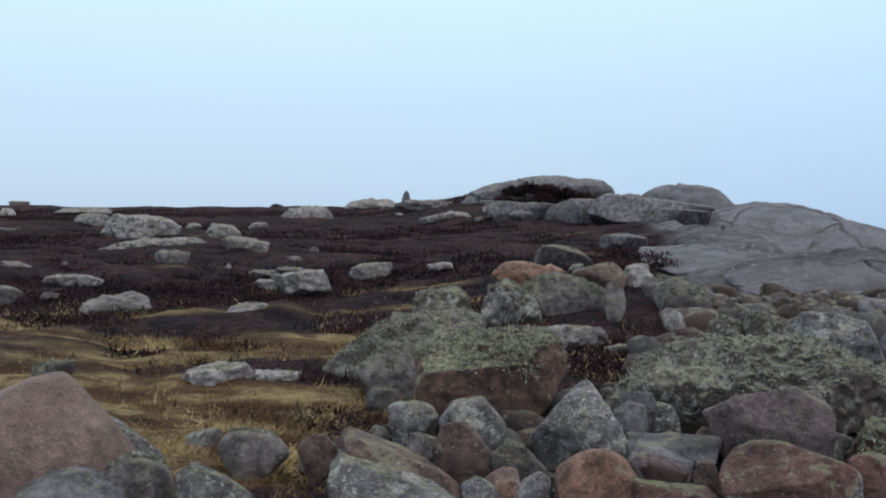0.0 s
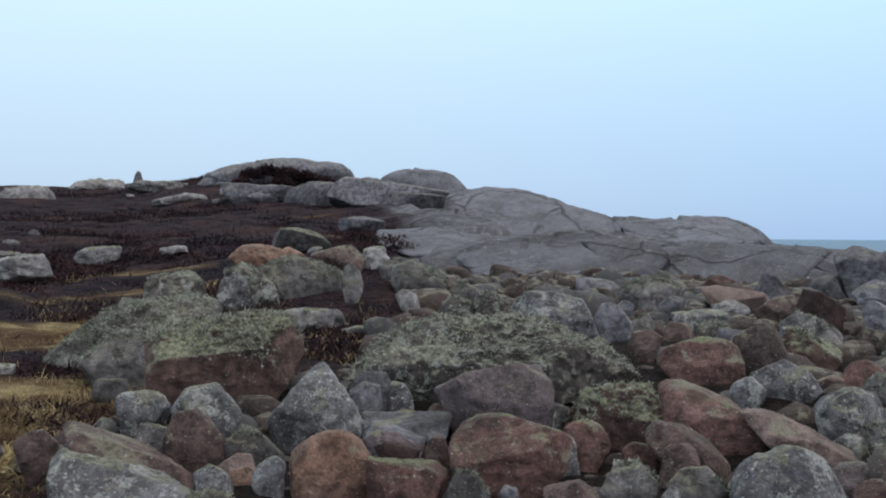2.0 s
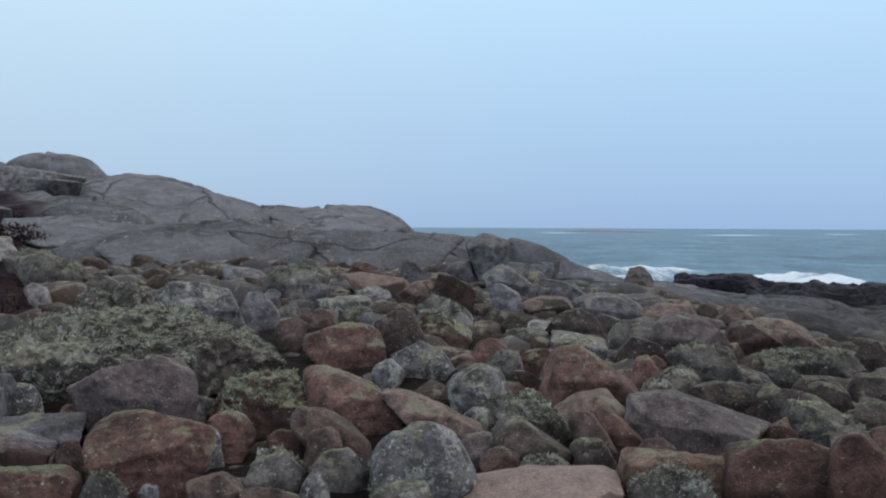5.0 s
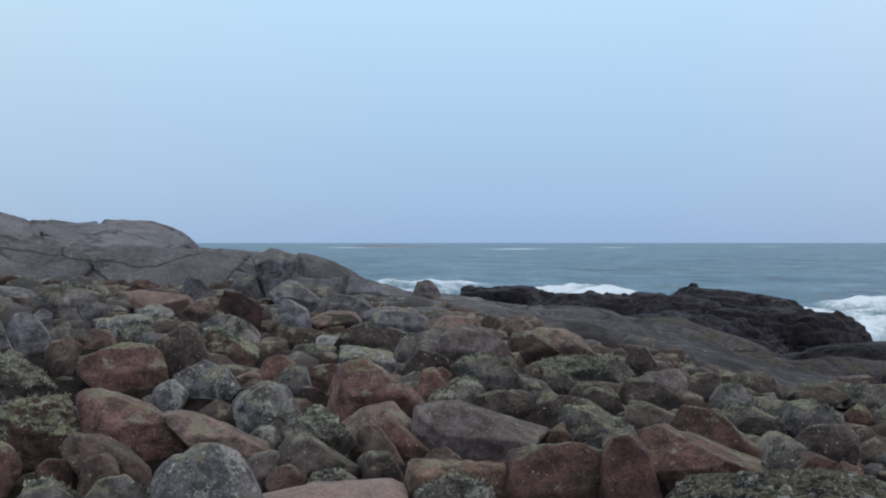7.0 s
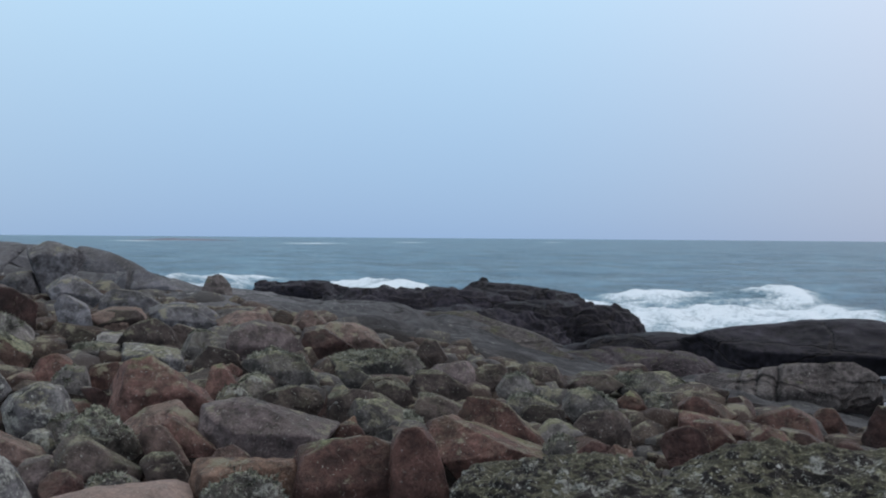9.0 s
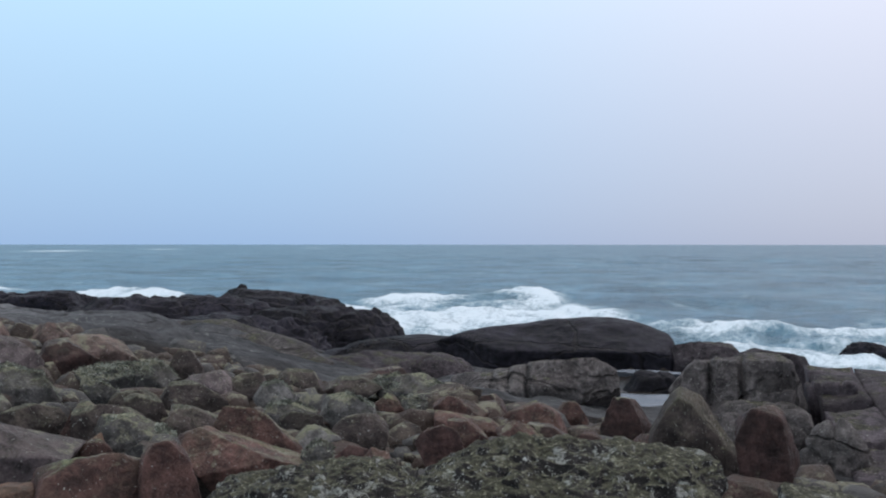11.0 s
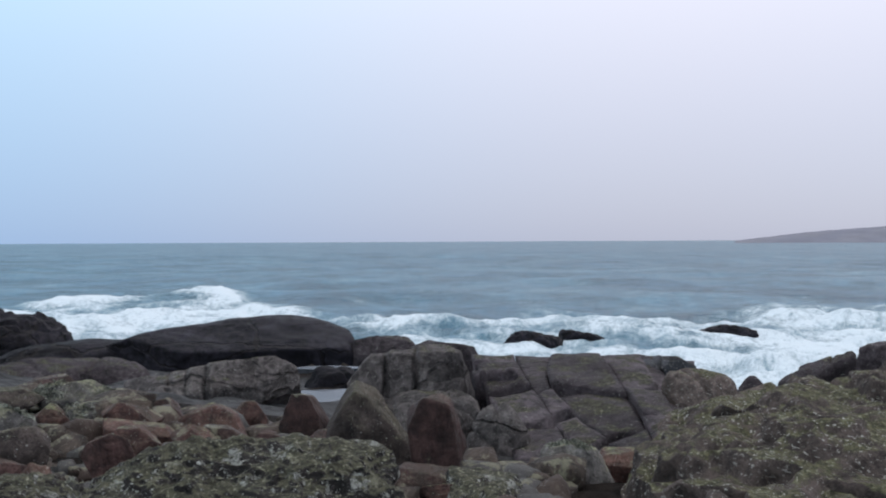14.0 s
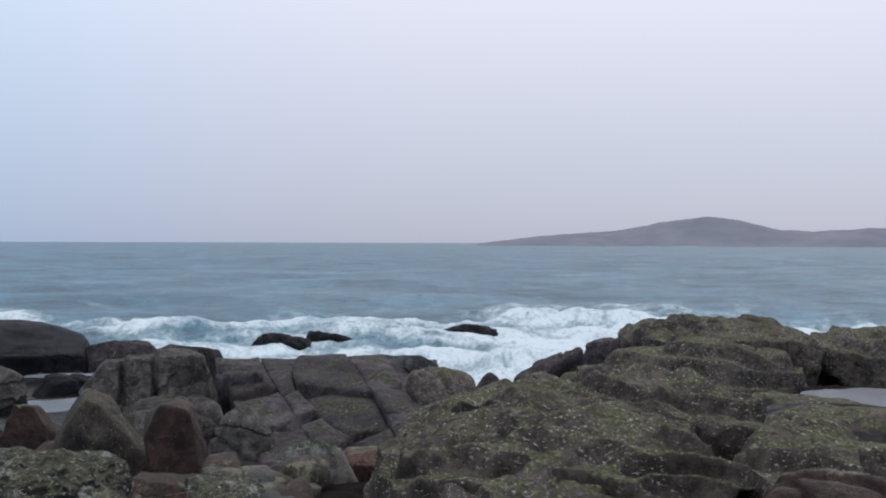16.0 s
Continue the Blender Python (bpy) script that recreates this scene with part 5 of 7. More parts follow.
hewn_boulder(1.62, 5.44, 0.16, 0.26, 0.19, 0.36, 'm', 'F', 35, ((-179, 0.91), (-37, 0.86), (46, 0.77), (84, 0.78), (142, 0.84), (0, 1.09), (-90, 1.17)))
hewn_boulder(2.20, 5.31, 0.13, 0.32, 0.23, 0.32, 'm', 'B', 35, ((-151, 0.79), (-46, 0.6), (52, 0.78), (107, 0.7), (140, 0.8), (0, 1.04), (-90, 1.2)))
hewn_boulder(1.87, 5.44, 0.12, 0.11, 0.12, 0.26, 'o', 'G', 35, ((1, 0.91), (81, 0.65), (118, 0.73), (180, 1.09), (-90, 1.3)))
hewn_boulder(3.74, 11.45, 0.74, 0.48, 0.35, 0.52, 'm', 'M', 35, ((-156, 0.83), (-15, 1.0), (48, 0.7), (77, 0.81), (145, 0.86), (-90, 1.08)))
hewn_boulder(3.35, 11.71, 0.72, 0.42, 0.30, 0.43, 'o', 'M', 35, ((-153, 0.76), (23, 0.85), (72, 0.73), (135, 0.82), (-90, 1.14)))
hewn_boulder(4.18, 10.44, 0.75, 0.99, 0.71, 0.65, 'm', 'L', 35, ((13, 0.73), (19, 0.69), (67, 0.76), (91, 0.88), (147, 1.11), (180, 1.08), (-90, 1.12)))
hewn_boulder(6.23, 12.21, 0.87, 0.83, 0.62, 0.55, 'a', 'F', 35, ((-10, 0.8), (54, 0.8), (112, 0.76), (136, 0.83), (180, 1.13), (-90, 1.12)))
hewn_boulder(4.72, 10.19, 0.66, 0.44, 0.32, 0.52, 'o', 'G', 35, ((-154, 0.8), (-40, 0.83), (41, 0.75), (81, 0.82), (143, 0.85), (0, 1.04), (-90, 1.11)))
hewn_boulder(4.55, 9.08, 0.52, 0.33, 0.25, 0.46, 'm', 'B', 35, ((-151, 0.79), (-29, 0.73), (60, 0.85), (100, 0.81), (152, 0.89), (-90, 1.14)))
hewn_boulder(5.56, 11.61, 0.71, 0.23, 0.17, 0.32, 'o', 'G', 35, ((-144, 0.74), (-10, 0.85), (72, 0.72), (123, 0.74), (180, 1.06), (-90, 1.2)))
hewn_boulder(5.12, 10.22, 0.61, 0.26, 0.20, 0.42, 'm', 'F', 35, ((-170, 0.94), (-45, 0.64), (33, 0.88), (108, 0.65), (0, 0.99), (-90, 1.16)))
hewn_boulder(3.32, 13.70, 1.01, 0.81, 0.58, 0.60, 'm', 'F', 35, ((-153, 0.89), (0, 1.04), (50, 0.62), (114, 0.94), (160, 0.87), (-90, 1.05)))
hewn_boulder(3.73, 12.70, 0.84, 0.46, 0.33, 0.49, 'm', 'F', 35, ((-151, 0.86), (0, 0.95), (62, 0.71), (134, 0.82), (-90, 1.08)))
hewn_boulder(2.86, 12.36, 0.80, 0.29, 0.21, 0.40, 'o', 'W', 35, ((-145, 0.62), (21, 0.87), (70, 0.69), (123, 0.83), (180, 0.99), (-90, 1.18)))
hewn_boulder(4.67, 8.19, 0.48, 0.75, 0.54, 0.53, 'a', 'R', 35, ((-139, 0.84), (5, 0.89), (28, 0.97), (90, 0.87), (118, 0.9), (161, 1.0), (-90, 1.12)))
hewn_boulder(5.33, 8.28, 0.54, 0.50, 0.36, 0.62, 'm', 'E', 35, ((-148, 0.84), (32, 0.97), (84, 0.84), (113, 0.84), (172, 0.86), (0, 1.11), (-90, 1.14)))
hewn_boulder(6.07, 8.54, 0.52, 0.59, 0.43, 0.52, 'a', 'T', 35, ((-23, 1.03), (52, 0.59), (75, 0.69), (166, 0.92), (-90, 1.09)))
hewn_boulder(6.68, 9.28, 0.62, 0.61, 0.44, 0.52, 'a', 'F', 35, ((-39, 0.95), (30, 0.61), (65, 0.53), (126, 1.01), (180, 1.08), (-90, 1.16)))
hewn_boulder(7.52, 10.33, 0.76, 0.57, 0.42, 0.62, 'a', 'N', 10, ((-8, 0.94), (59, 0.67), (85, 0.86), (157, 0.96), (-90, 1.08)))
hewn_boulder(7.30, 10.84, 0.73, 0.56, 0.40, 0.48, 'm', 'B', 35, ((-150, 0.96), (11, 0.8), (100, 0.78), (134, 0.73), (-90, 1.09)))
hewn_boulder(7.43, 12.07, 0.81, 0.93, 0.66, 0.45, 'a', 'P', 35, ((-162, 0.78), (9, 0.92), (69, 0.6), (109, 0.96), (-90, 1.16)))
hewn_boulder(8.39, 14.02, 0.91, 0.47, 0.34, 0.37, 'a', 'R', 35, ((-33, 0.65), (59, 0.67), (131, 0.69), (0, 0.91), (180, 1.09), (-90, 1.16)))
hewn_boulder(6.70, 11.02, 0.70, 0.48, 0.34, 0.40, 'm', 'L', 35, ((-168, 0.81), (-40, 0.74), (56, 0.7), (112, 0.79), (0, 1.07), (-90, 1.16)))
hewn_boulder(6.19, 11.59, 0.73, 0.30, 0.22, 0.35, 'm', 'G', 35, ((-159, 0.89), (0, 0.92), (73, 0.77), (117, 0.77), (-90, 1.17)))
hewn_boulder(5.07, 7.42, 0.39, 0.61, 0.44, 0.50, 'm', 'L', 35, ((-140, 0.67), (-38, 0.84), (29, 0.76), (56, 0.72), (124, 0.77), (180, 1.05), (-90, 1.1)))
hewn_boulder(4.61, 7.30, 0.33, 0.29, 0.21, 0.40, 'o', 'L', 35, ((-146, 0.76), (-28, 0.78), (54, 0.79), (107, 0.76), (146, 0.88), (180, 0.99), (-90, 1.15)))
hewn_boulder(3.78, 6.46, 0.33, 0.79, 0.56, 0.58, 'a', 'R', 48, ((-170, 0.88), (0, 0.98), (37, 0.58), (60, 0.55), (90, 0.89), (136, 1.19), (-90, 1.11)))
hewn_boulder(4.19, 6.03, 0.24, 0.81, 0.58, 0.46, 'a', 'B', 55, ((-147, 0.41), (-28, 1.04), (47, 0.42), (53, 0.42), (102, 0.96), (180, 1.0), (-90, 1.12)))
hewn_boulder(3.29, 5.97, 0.23, 0.55, 0.39, 0.46, 'm', 'B', 35, ((-146, 0.58), (40, 0.62), (53, 0.5), (84, 0.76), (153, 1.0), (0, 1.06), (-90, 1.16)))
hewn_boulder(3.11, 6.20, 0.14, 0.28, 0.20, 0.29, 'o', 'R', 35, ((23, 0.84), (83, 0.67), (125, 0.88), (180, 1.05), (-90, 1.26)))
hewn_boulder(3.15, 5.77, 0.18, 0.22, 0.16, 0.37, 'o', 'B', 35, ((54, 0.79), (97, 0.75), (155, 0.81), (0, 1.09), (-90, 1.21)))
hewn_boulder(3.16, 4.66, 0.26, 0.60, 0.43, 0.60, 'o', 'L', 35, ((-180, 0.98), (-135, 0.88), (-38, 0.96), (17, 0.9), (34, 0.86), (64, 0.9), (105, 0.87), (123, 0.85), (149, 0.9), (-90, 1.06)))
hewn_boulder(2.98, 4.57, 0.14, 0.34, 0.24, 0.32, 'o', 'M', 35, ((-154, 0.86), (15, 0.95), (76, 0.78), (106, 0.72), (143, 0.85), (-90, 1.22)))
hewn_boulder(2.90, 5.09, 0.18, 0.35, 0.25, 0.41, 'm', 'F', 35, ((-134, 0.55), (0, 0.94), (46, 0.73), (96, 0.81), (136, 0.94), (180, 1.05), (-90, 1.16)))
hewn_boulder(2.58, 5.31, 0.17, 0.35, 0.25, 0.38, 'm', 'F', 35, ((-22, 0.78), (51, 0.83), (100, 0.76), (152, 0.89), (-90, 1.17)))
hewn_boulder(2.62, 4.90, 0.15, 0.17, 0.13, 0.34, 'o', 'L', 35, ((36, 0.83), (73, 0.67), (128, 0.76), (0, 1.03), (180, 0.97), (-90, 1.22)))
hewn_boulder(2.37, 4.98, 0.12, 0.37, 0.27, 0.28, 'm', 'B', 35, ((-164, 0.68), (56, 0.75), (79, 0.64), (140, 0.85), (0, 1.18), (-90, 1.25)))
hewn_boulder(4.82, 6.37, 0.32, 0.44, 0.33, 0.50, 'm', 'L', 35, ((-162, 0.88), (24, 1.07), (77, 0.85), (115, 0.68), (147, 0.77), (-90, 1.17)))
hewn_boulder(5.19, 6.43, 0.23, 0.52, 0.39, 0.30, 'a', 'R', 35, ((-170, 0.91), (-41, 0.59), (11, 1.08), (93, 0.71), (160, 0.96), (-90, 1.24)))
hewn_boulder(4.84, 6.04, 0.20, 0.28, 0.21, 0.33, 'm', 'F', 35, ((17, 0.82), (99, 0.71), (132, 0.79), (180, 1.08), (-90, 1.19)))
hewn_boulder(4.60, 6.01, 0.17, 0.23, 0.17, 0.28, 'o', 'L', 35, ((26, 0.82), (88, 0.71), (127, 0.78), (180, 1.05), (-90, 1.27)))
hewn_boulder(4.74, 5.50, 0.23, 0.51, 0.38, 0.48, 'm', 'M', 35, ((39, 0.62), (51, 0.58), (116, 0.85), (143, 0.84), (0, 1.0), (180, 1.0), (-90, 1.13)))
hewn_boulder(4.30, 5.03, 0.19, 0.54, 0.40, 0.44, 'a', 'E', 35, ((-151, 0.71), (-27, 1.06), (47, 0.55), (52, 0.55), (112, 0.86), (148, 0.91), (-90, 1.15)))
hewn_boulder(4.07, 5.28, 0.14, 0.37, 0.27, 0.32, 'm', 'K', 35, ((-149, 0.73), (55, 0.79), (101, 0.72), (141, 0.81), (0, 1.07), (-90, 1.22)))
hewn_boulder(3.96, 4.94, 0.11, 0.26, 0.19, 0.28, 'm', 'N', 35, ((-144, 0.73), (-37, 0.52), (62, 0.82), (113, 0.59), (0, 0.96), (180, 1.04), (-90, 1.23)))
hewn_boulder(4.08, 4.68, 0.11, 0.34, 0.25, 0.29, 'm', 'F', 35, ((-138, 0.73), (54, 0.88), (100, 0.68), (147, 0.79), (0, 1.04), (180, 0.96), (-90, 1.23)))
hewn_boulder(3.79, 4.40, 0.10, 1.01, 0.73, 0.31, 'a', 'P', 60, ((-180, 1.0), (-16, 0.88), (27, 1.03), (93, 0.85), (127, 0.74), (149, 0.8), (-90, 1.11)))
hewn_boulder(5.99, 7.65, 0.39, 0.38, 0.28, 0.40, 'm', 'R', 35, ((-152, 0.9), (-45, 0.53), (53, 0.88), (100, 0.76), (153, 0.77), (0, 1.06), (-90, 1.16)))
hewn_boulder(5.86, 7.22, 0.34, 0.31, 0.23, 0.37, 'm', 'F', 35, ((14, 0.91), (82, 0.73), (134, 0.83), (180, 1.04), (-90, 1.21)))
hewn_boulder(6.27, 7.29, 0.34, 0.37, 0.28, 0.34, 'a', 'R', 35, ((43, 0.99), (105, 0.58), (160, 0.76), (0, 1.06), (-90, 1.22)))
hewn_boulder(5.40, 6.29, 0.29, 0.29, 0.22, 0.42, 'a', 'N', 35, ((-134, 0.28), (-11, 0.78), (72, 0.57), (95, 0.82), (180, 1.14), (-90, 1.23)))
hewn_boulder(5.56, 5.88, 0.38, 0.83, 0.59, 0.69, 'a', 'R', 50, ((-135, 0.94), (26, 0.91), (49, 0.71), (53, 0.72), (98, 0.93), (164, 0.71), (-90, 1.06)))
hewn_boulder(5.24, 5.40, 0.22, 0.60, 0.43, 0.43, 'm', 'B', 35, ((-44, 0.62), (30, 0.81), (54, 0.81), (108, 0.76), (138, 0.73), (180, 1.09), (-90, 1.14)))
hewn_boulder(5.09, 5.04, 0.21, 0.37, 0.26, 0.44, 'a', 'R', 35, ((-42, 0.8), (56, 0.43), (67, 0.51), (122, 1.0), (0, 0.96), (180, 1.04), (-90, 1.19)))
hewn_boulder(4.88, 5.08, 0.18, 0.32, 0.23, 0.41, 'm', 'B', 35, ((-153, 0.65), (23, 0.78), (47, 0.63), (89, 0.82), (147, 1.04), (-90, 1.17)))
hewn_boulder(4.51, 4.67, 0.15, 0.29, 0.21, 0.35, 'o', 'E', 35, ((-149, 0.69), (31, 0.8), (89, 0.76), (129, 0.92), (-90, 1.23)))
hewn_boulder(5.55, 4.79, 0.22, 0.96, 0.67, 0.52, 'a', 'K', 45, ((-175, 0.88), (-23, 1.03), (48, 0.72), (57, 0.69), (80, 0.82), (115, 1.02), (171, 0.91), (-90, 1.08)))
hewn_boulder(4.89, 4.48, 0.15, 0.28, 0.20, 0.36, 'm', 'B', 35, ((0, 0.95), (58, 0.82), (104, 0.7), (139, 0.78), (180, 1.05), (-90, 1.2)))
hewn_boulder(4.50, 3.96, 0.15, 0.64, 0.46, 0.41, 'a', 'O', 15, ((-9, 0.95), (9, 1.0), (88, 0.86), (93, 0.84), (128, 1.01), (172, 0.97), (180, 1.01), (-90, 1.15)))
hewn_boulder(4.41, 3.92, 0.13, 0.50, 0.36, 0.37, 'o', 'M', 35, ((-162, 0.94), (-18, 0.94), (35, 0.84), (68, 0.78), (117, 0.8), (145, 0.83), (-90, 1.13)))
hewn_boulder(4.87, 3.51, 0.20, 0.69, 0.49, 0.54, 'm', 'U', 40, ((-174, 1.02), (-15, 1.02), (8, 0.95), (72, 0.98), (97, 0.88), (118, 0.92), (169, 0.95), (-90, 1.07)))
hewn_boulder(8.53, 7.35, 0.43, 0.87, 0.62, 0.55, 'm', 'K', 35, ((-162, 0.95), (-9, 1.05), (37, 0.82), (70, 0.8), (118, 0.92), (165, 0.87), (-90, 1.07)))
hewn_boulder(9.33, 7.11, 0.37, 0.60, 0.43, 0.48, 'm', 'N', 35, ((-30, 0.88), (50, 0.69), (101, 0.84), (162, 0.92), (-90, 1.13)))
hewn_boulder(9.89, 7.08, 0.38, 0.86, 0.62, 0.51, 'm', 'B', 35, ((-160, 0.69), (25, 0.74), (47, 0.6), (86, 0.83), (150, 1.01), (-90, 1.13)))
hewn_boulder(7.53, 6.27, 0.33, 0.67, 0.48, 0.48, 'm', 'F', 35, ((-136, 0.59), (22, 0.76), (60, 0.72), (106, 0.84), (138, 0.92), (180, 1.04), (-90, 1.14)))
hewn_boulder(6.79, 5.94, 0.25, 0.41, 0.30, 0.38, 'm', 'M', 35, ((25, 0.92), (70, 0.8), (126, 0.69), (160, 0.81), (-90, 1.15)))
hewn_boulder(6.36, 5.77, 0.24, 0.29, 0.21, 0.35, 'o', 'M', 35, ((44, 0.79), (90, 0.75), (149, 0.93), (0, 1.04), (-90, 1.25)))
hewn_boulder(6.70, 5.41, 0.21, 0.54, 0.39, 0.38, 'm', 'E', 35, ((23, 0.88), (71, 0.77), (110, 0.78), (157, 0.9), (-90, 1.18)))
hewn_boulder(6.50, 6.05, 0.32, 0.28, 0.20, 0.46, 'm', 'R', 35, ((50, 0.72), (97, 0.79), (165, 0.92), (0, 1.06), (-90, 1.19)))
hewn_boulder(7.21, 6.60, 0.29, 0.25, 0.18, 0.32, 'o', 'R', 35, ((-41, 0.52), (60, 0.66), (115, 0.69), (0, 0.89), (180, 1.11), (-90, 1.24)))
hewn_boulder(6.75, 4.72, 0.20, 0.60, 0.44, 0.43, 'm', 'E', 35, ((-180, 0.97), (0, 1.03), (46, 0.74), (84, 0.79), (116, 0.99), (-90, 1.15)))
hewn_boulder(6.25, 4.52, 0.12, 0.19, 0.14, 0.28, 'a', 'O', 35, ((-136, 0.53), (20, 0.91), (85, 0.7), (115, 0.72), (180, 1.04), (-90, 1.28)))
hewn_boulder(7.87, 7.59, 0.44, 0.44, 0.31, 0.43, 'm', 'F', 35, ((38, 0.84), (90, 0.8), (154, 0.85), (0, 1.02), (-90, 1.2)))
hewn_boulder(7.40, 6.99, 0.37, 0.44, 0.31, 0.41, 'm', 'E', 35, ((21, 0.87), (75, 0.72), (142, 0.79), (180, 1.01), (-90, 1.16)))
hewn_boulder(8.24, 8.31, 0.48, 0.33, 0.24, 0.39, 'o', 'E', 35, ((-150, 0.72), (-16, 0.82), (74, 0.72), (123, 0.8), (-90, 1.18)))
hewn_boulder(7.88, 8.41, 0.52, 0.59, 0.42, 0.46, 'm', 'E', 35, ((21, 0.83), (49, 0.74), (113, 0.79), (152, 0.79), (-90, 1.11)))
hewn_boulder(9.30, 9.40, 0.57, 0.91, 0.65, 0.41, 'a', 'G', 35, ((-163, 0.73), (40, 0.63), (96, 0.84), (138, 0.94), (0, 1.11), (-90, 1.14)))
hewn_boulder(10.27, 8.94, 0.49, 0.39, 0.28, 0.43, 'm', 'B', 35, ((-151, 0.72), (29, 0.87), (77, 0.77), (125, 0.77), (-90, 1.18)))
hewn_boulder(9.60, 8.62, 0.46, 0.52, 0.37, 0.36, 'a', 'F', 35, ((0, 0.92), (80, 0.75), (134, 0.73), (180, 1.08), (-90, 1.2)))
hewn_boulder(10.82, 8.49, 0.43, 0.51, 0.37, 0.47, 'm', 'B', 35, ((43, 0.7), (82, 0.82), (140, 0.74), (0, 0.98), (180, 1.02), (-90, 1.14)))
hewn_boulder(8.60, 9.77, 0.57, 0.70, 0.51, 0.35, 'a', 'P', 35, ((-154, 0.7), (-46, 0.6), (40, 0.88), (82, 0.74), (128, 0.92), (0, 1.02), (-90, 1.19)))
hewn_boulder(8.05, 9.93, 0.67, 0.43, 0.32, 0.54, 'm', 'G', 35, ((-161, 0.79), (12, 0.92), (65, 0.7), (128, 0.9), (-90, 1.09)))
hewn_boulder(7.67, 8.74, 0.45, 0.43, 0.31, 0.28, 'a', 'W', 35, ((-136, 0.54), (0, 0.97), (80, 0.64), (135, 0.93), (180, 1.03), (-90, 1.25)))
hewn_boulder(7.13, 8.64, 0.49, 0.31, 0.23, 0.41, 'm', 'E', 35, ((-157, 0.87), (-27, 0.73), (68, 0.73), (134, 0.75), (-90, 1.14)))
hewn_boulder(4.98, 3.09, 0.25, 0.36, 0.26, 0.63, 'm', 'U', 20, ((-159, 0.97), (26, 0.84), (61, 0.85), (95, 0.91), (134, 1.0), (175, 0.87), (-90, 1.08)))
hewn_boulder(5.94, 3.98, 0.13, 0.16, 0.12, 0.35, 'm', 'F', 35, ((1, 0.83), (97, 0.66), (115, 0.66), (180, 1.17), (-90, 1.24)))
hewn_boulder(6.07, 3.23, 0.18, 0.93, 0.66, 0.49, 'a', 'U', 40, ((-157, 0.59), (48, 0.53), (54, 0.46), (117, 1.09), (164, 0.98), (0, 1.13), (-90, 1.05)))
hewn_boulder(6.64, 3.36, 0.22, 0.63, 0.45, 0.53, 'a', 'U', 30, ((37, 0.57), (55, 0.43), (81, 0.73), (165, 0.99), (0, 1.08), (-90, 1.13)))
hewn_boulder(7.10, 4.18, 0.18, 0.47, 0.34, 0.40, 'm', 'E', 35, ((19, 0.91), (60, 0.65), (91, 0.83), (174, 0.92), (-90, 1.17)))
hewn_boulder(6.62, 4.46, 0.17, 0.59, 0.42, 0.39, 'm', 'F', 35, ((-142, 0.53), (45, 0.74), (53, 0.65), (91, 0.82), (159, 0.87), (0, 1.15), (-90, 1.18)))
hewn_boulder(6.70, 4.91, 0.21, 0.35, 0.26, 0.43, 'm', 'U', 35, ((-11, 0.84), (57, 0.85), (105, 0.75), (149, 0.79), (-90, 1.15)))
hewn_boulder(6.19, 4.43, 0.12, 0.22, 0.16, 0.29, 'o', 'U', 35, ((45, 0.76), (90, 0.7), (139, 0.94), (0, 0.97), (180, 1.03), (-90, 1.3)))
hewn_boulder(7.67, 5.01, 0.18, 0.37, 0.26, 0.33, 'm', 'E', 35, ((-143, 0.53), (20, 0.83), (75, 0.66), (119, 0.91), (180, 1.01), (-90, 1.2)))
hewn_boulder(7.96, 5.34, 0.18, 0.44, 0.31, 0.30, 'm', 'E', 35, ((-45, 0.62), (44, 0.82), (97, 0.73), (146, 0.88), (0, 1.02), (180, 0.98), (-90, 1.22)))
hewn_boulder(8.25, 4.93, 0.20, 0.55, 0.39, 0.36, 'm', 'E', 35, ((42, 0.75), (91, 0.79), (159, 0.85), (0, 1.09), (-90, 1.2)))
hewn_boulder(8.80, 5.03, 0.21, 0.46, 0.33, 0.41, 'm', 'K', 35, ((-156, 0.85), (-41, 0.66), (36, 0.91), (99, 0.76), (139, 0.82), (0, 1.01), (-90, 1.15)))
hewn_boulder(9.06, 4.74, 0.18, 0.40, 0.29, 0.41, 'o', 'E', 35, ((-145, 0.87), (19, 0.91), (98, 0.74), (142, 0.79), (180, 1.04), (-90, 1.15)))
hewn_boulder(9.94, 4.58, 0.10, 0.46, 0.34, 0.41, 'o', 'E', 35, ((-156, 0.79), (28, 0.9), (85, 0.77), (148, 0.91), (-90, 1.17)))
hewn_boulder(8.56, 4.19, 0.16, 0.43, 0.31, 0.42, 'm', 'F', 35, ((-143, 0.73), (-35, 0.79), (50, 0.76), (101, 0.81), (151, 0.86), (0, 1.04), (-90, 1.14)))
hewn_boulder(8.00, 3.79, 0.12, 0.49, 0.36, 0.34, 'm', 'F', 35, ((-136, 0.65), (-24, 0.91), (56, 0.72), (103, 0.8), (162, 0.91), (-90, 1.17)))
hewn_boulder(7.79, 3.56, 0.10, 0.38, 0.28, 0.29, 'm', 'E', 35, ((0, 0.96), (74, 0.6), (136, 0.93), (180, 1.04), (-90, 1.23)))
hewn_boulder(6.93, 3.04, 0.13, 0.38, 0.28, 0.35, 'o', 'F', 35, ((14, 0.95), (60, 0.71), (100, 0.8), (145, 0.86), (180, 0.99), (-90, 1.19)))
hewn_boulder(8.29, 3.35, 0.13, 0.46, 0.35, 0.40, 'm', 'F', 35, ((-147, 0.8), (-18, 0.89), (55, 0.8), (101, 0.8), (154, 0.9), (-90, 1.15)))
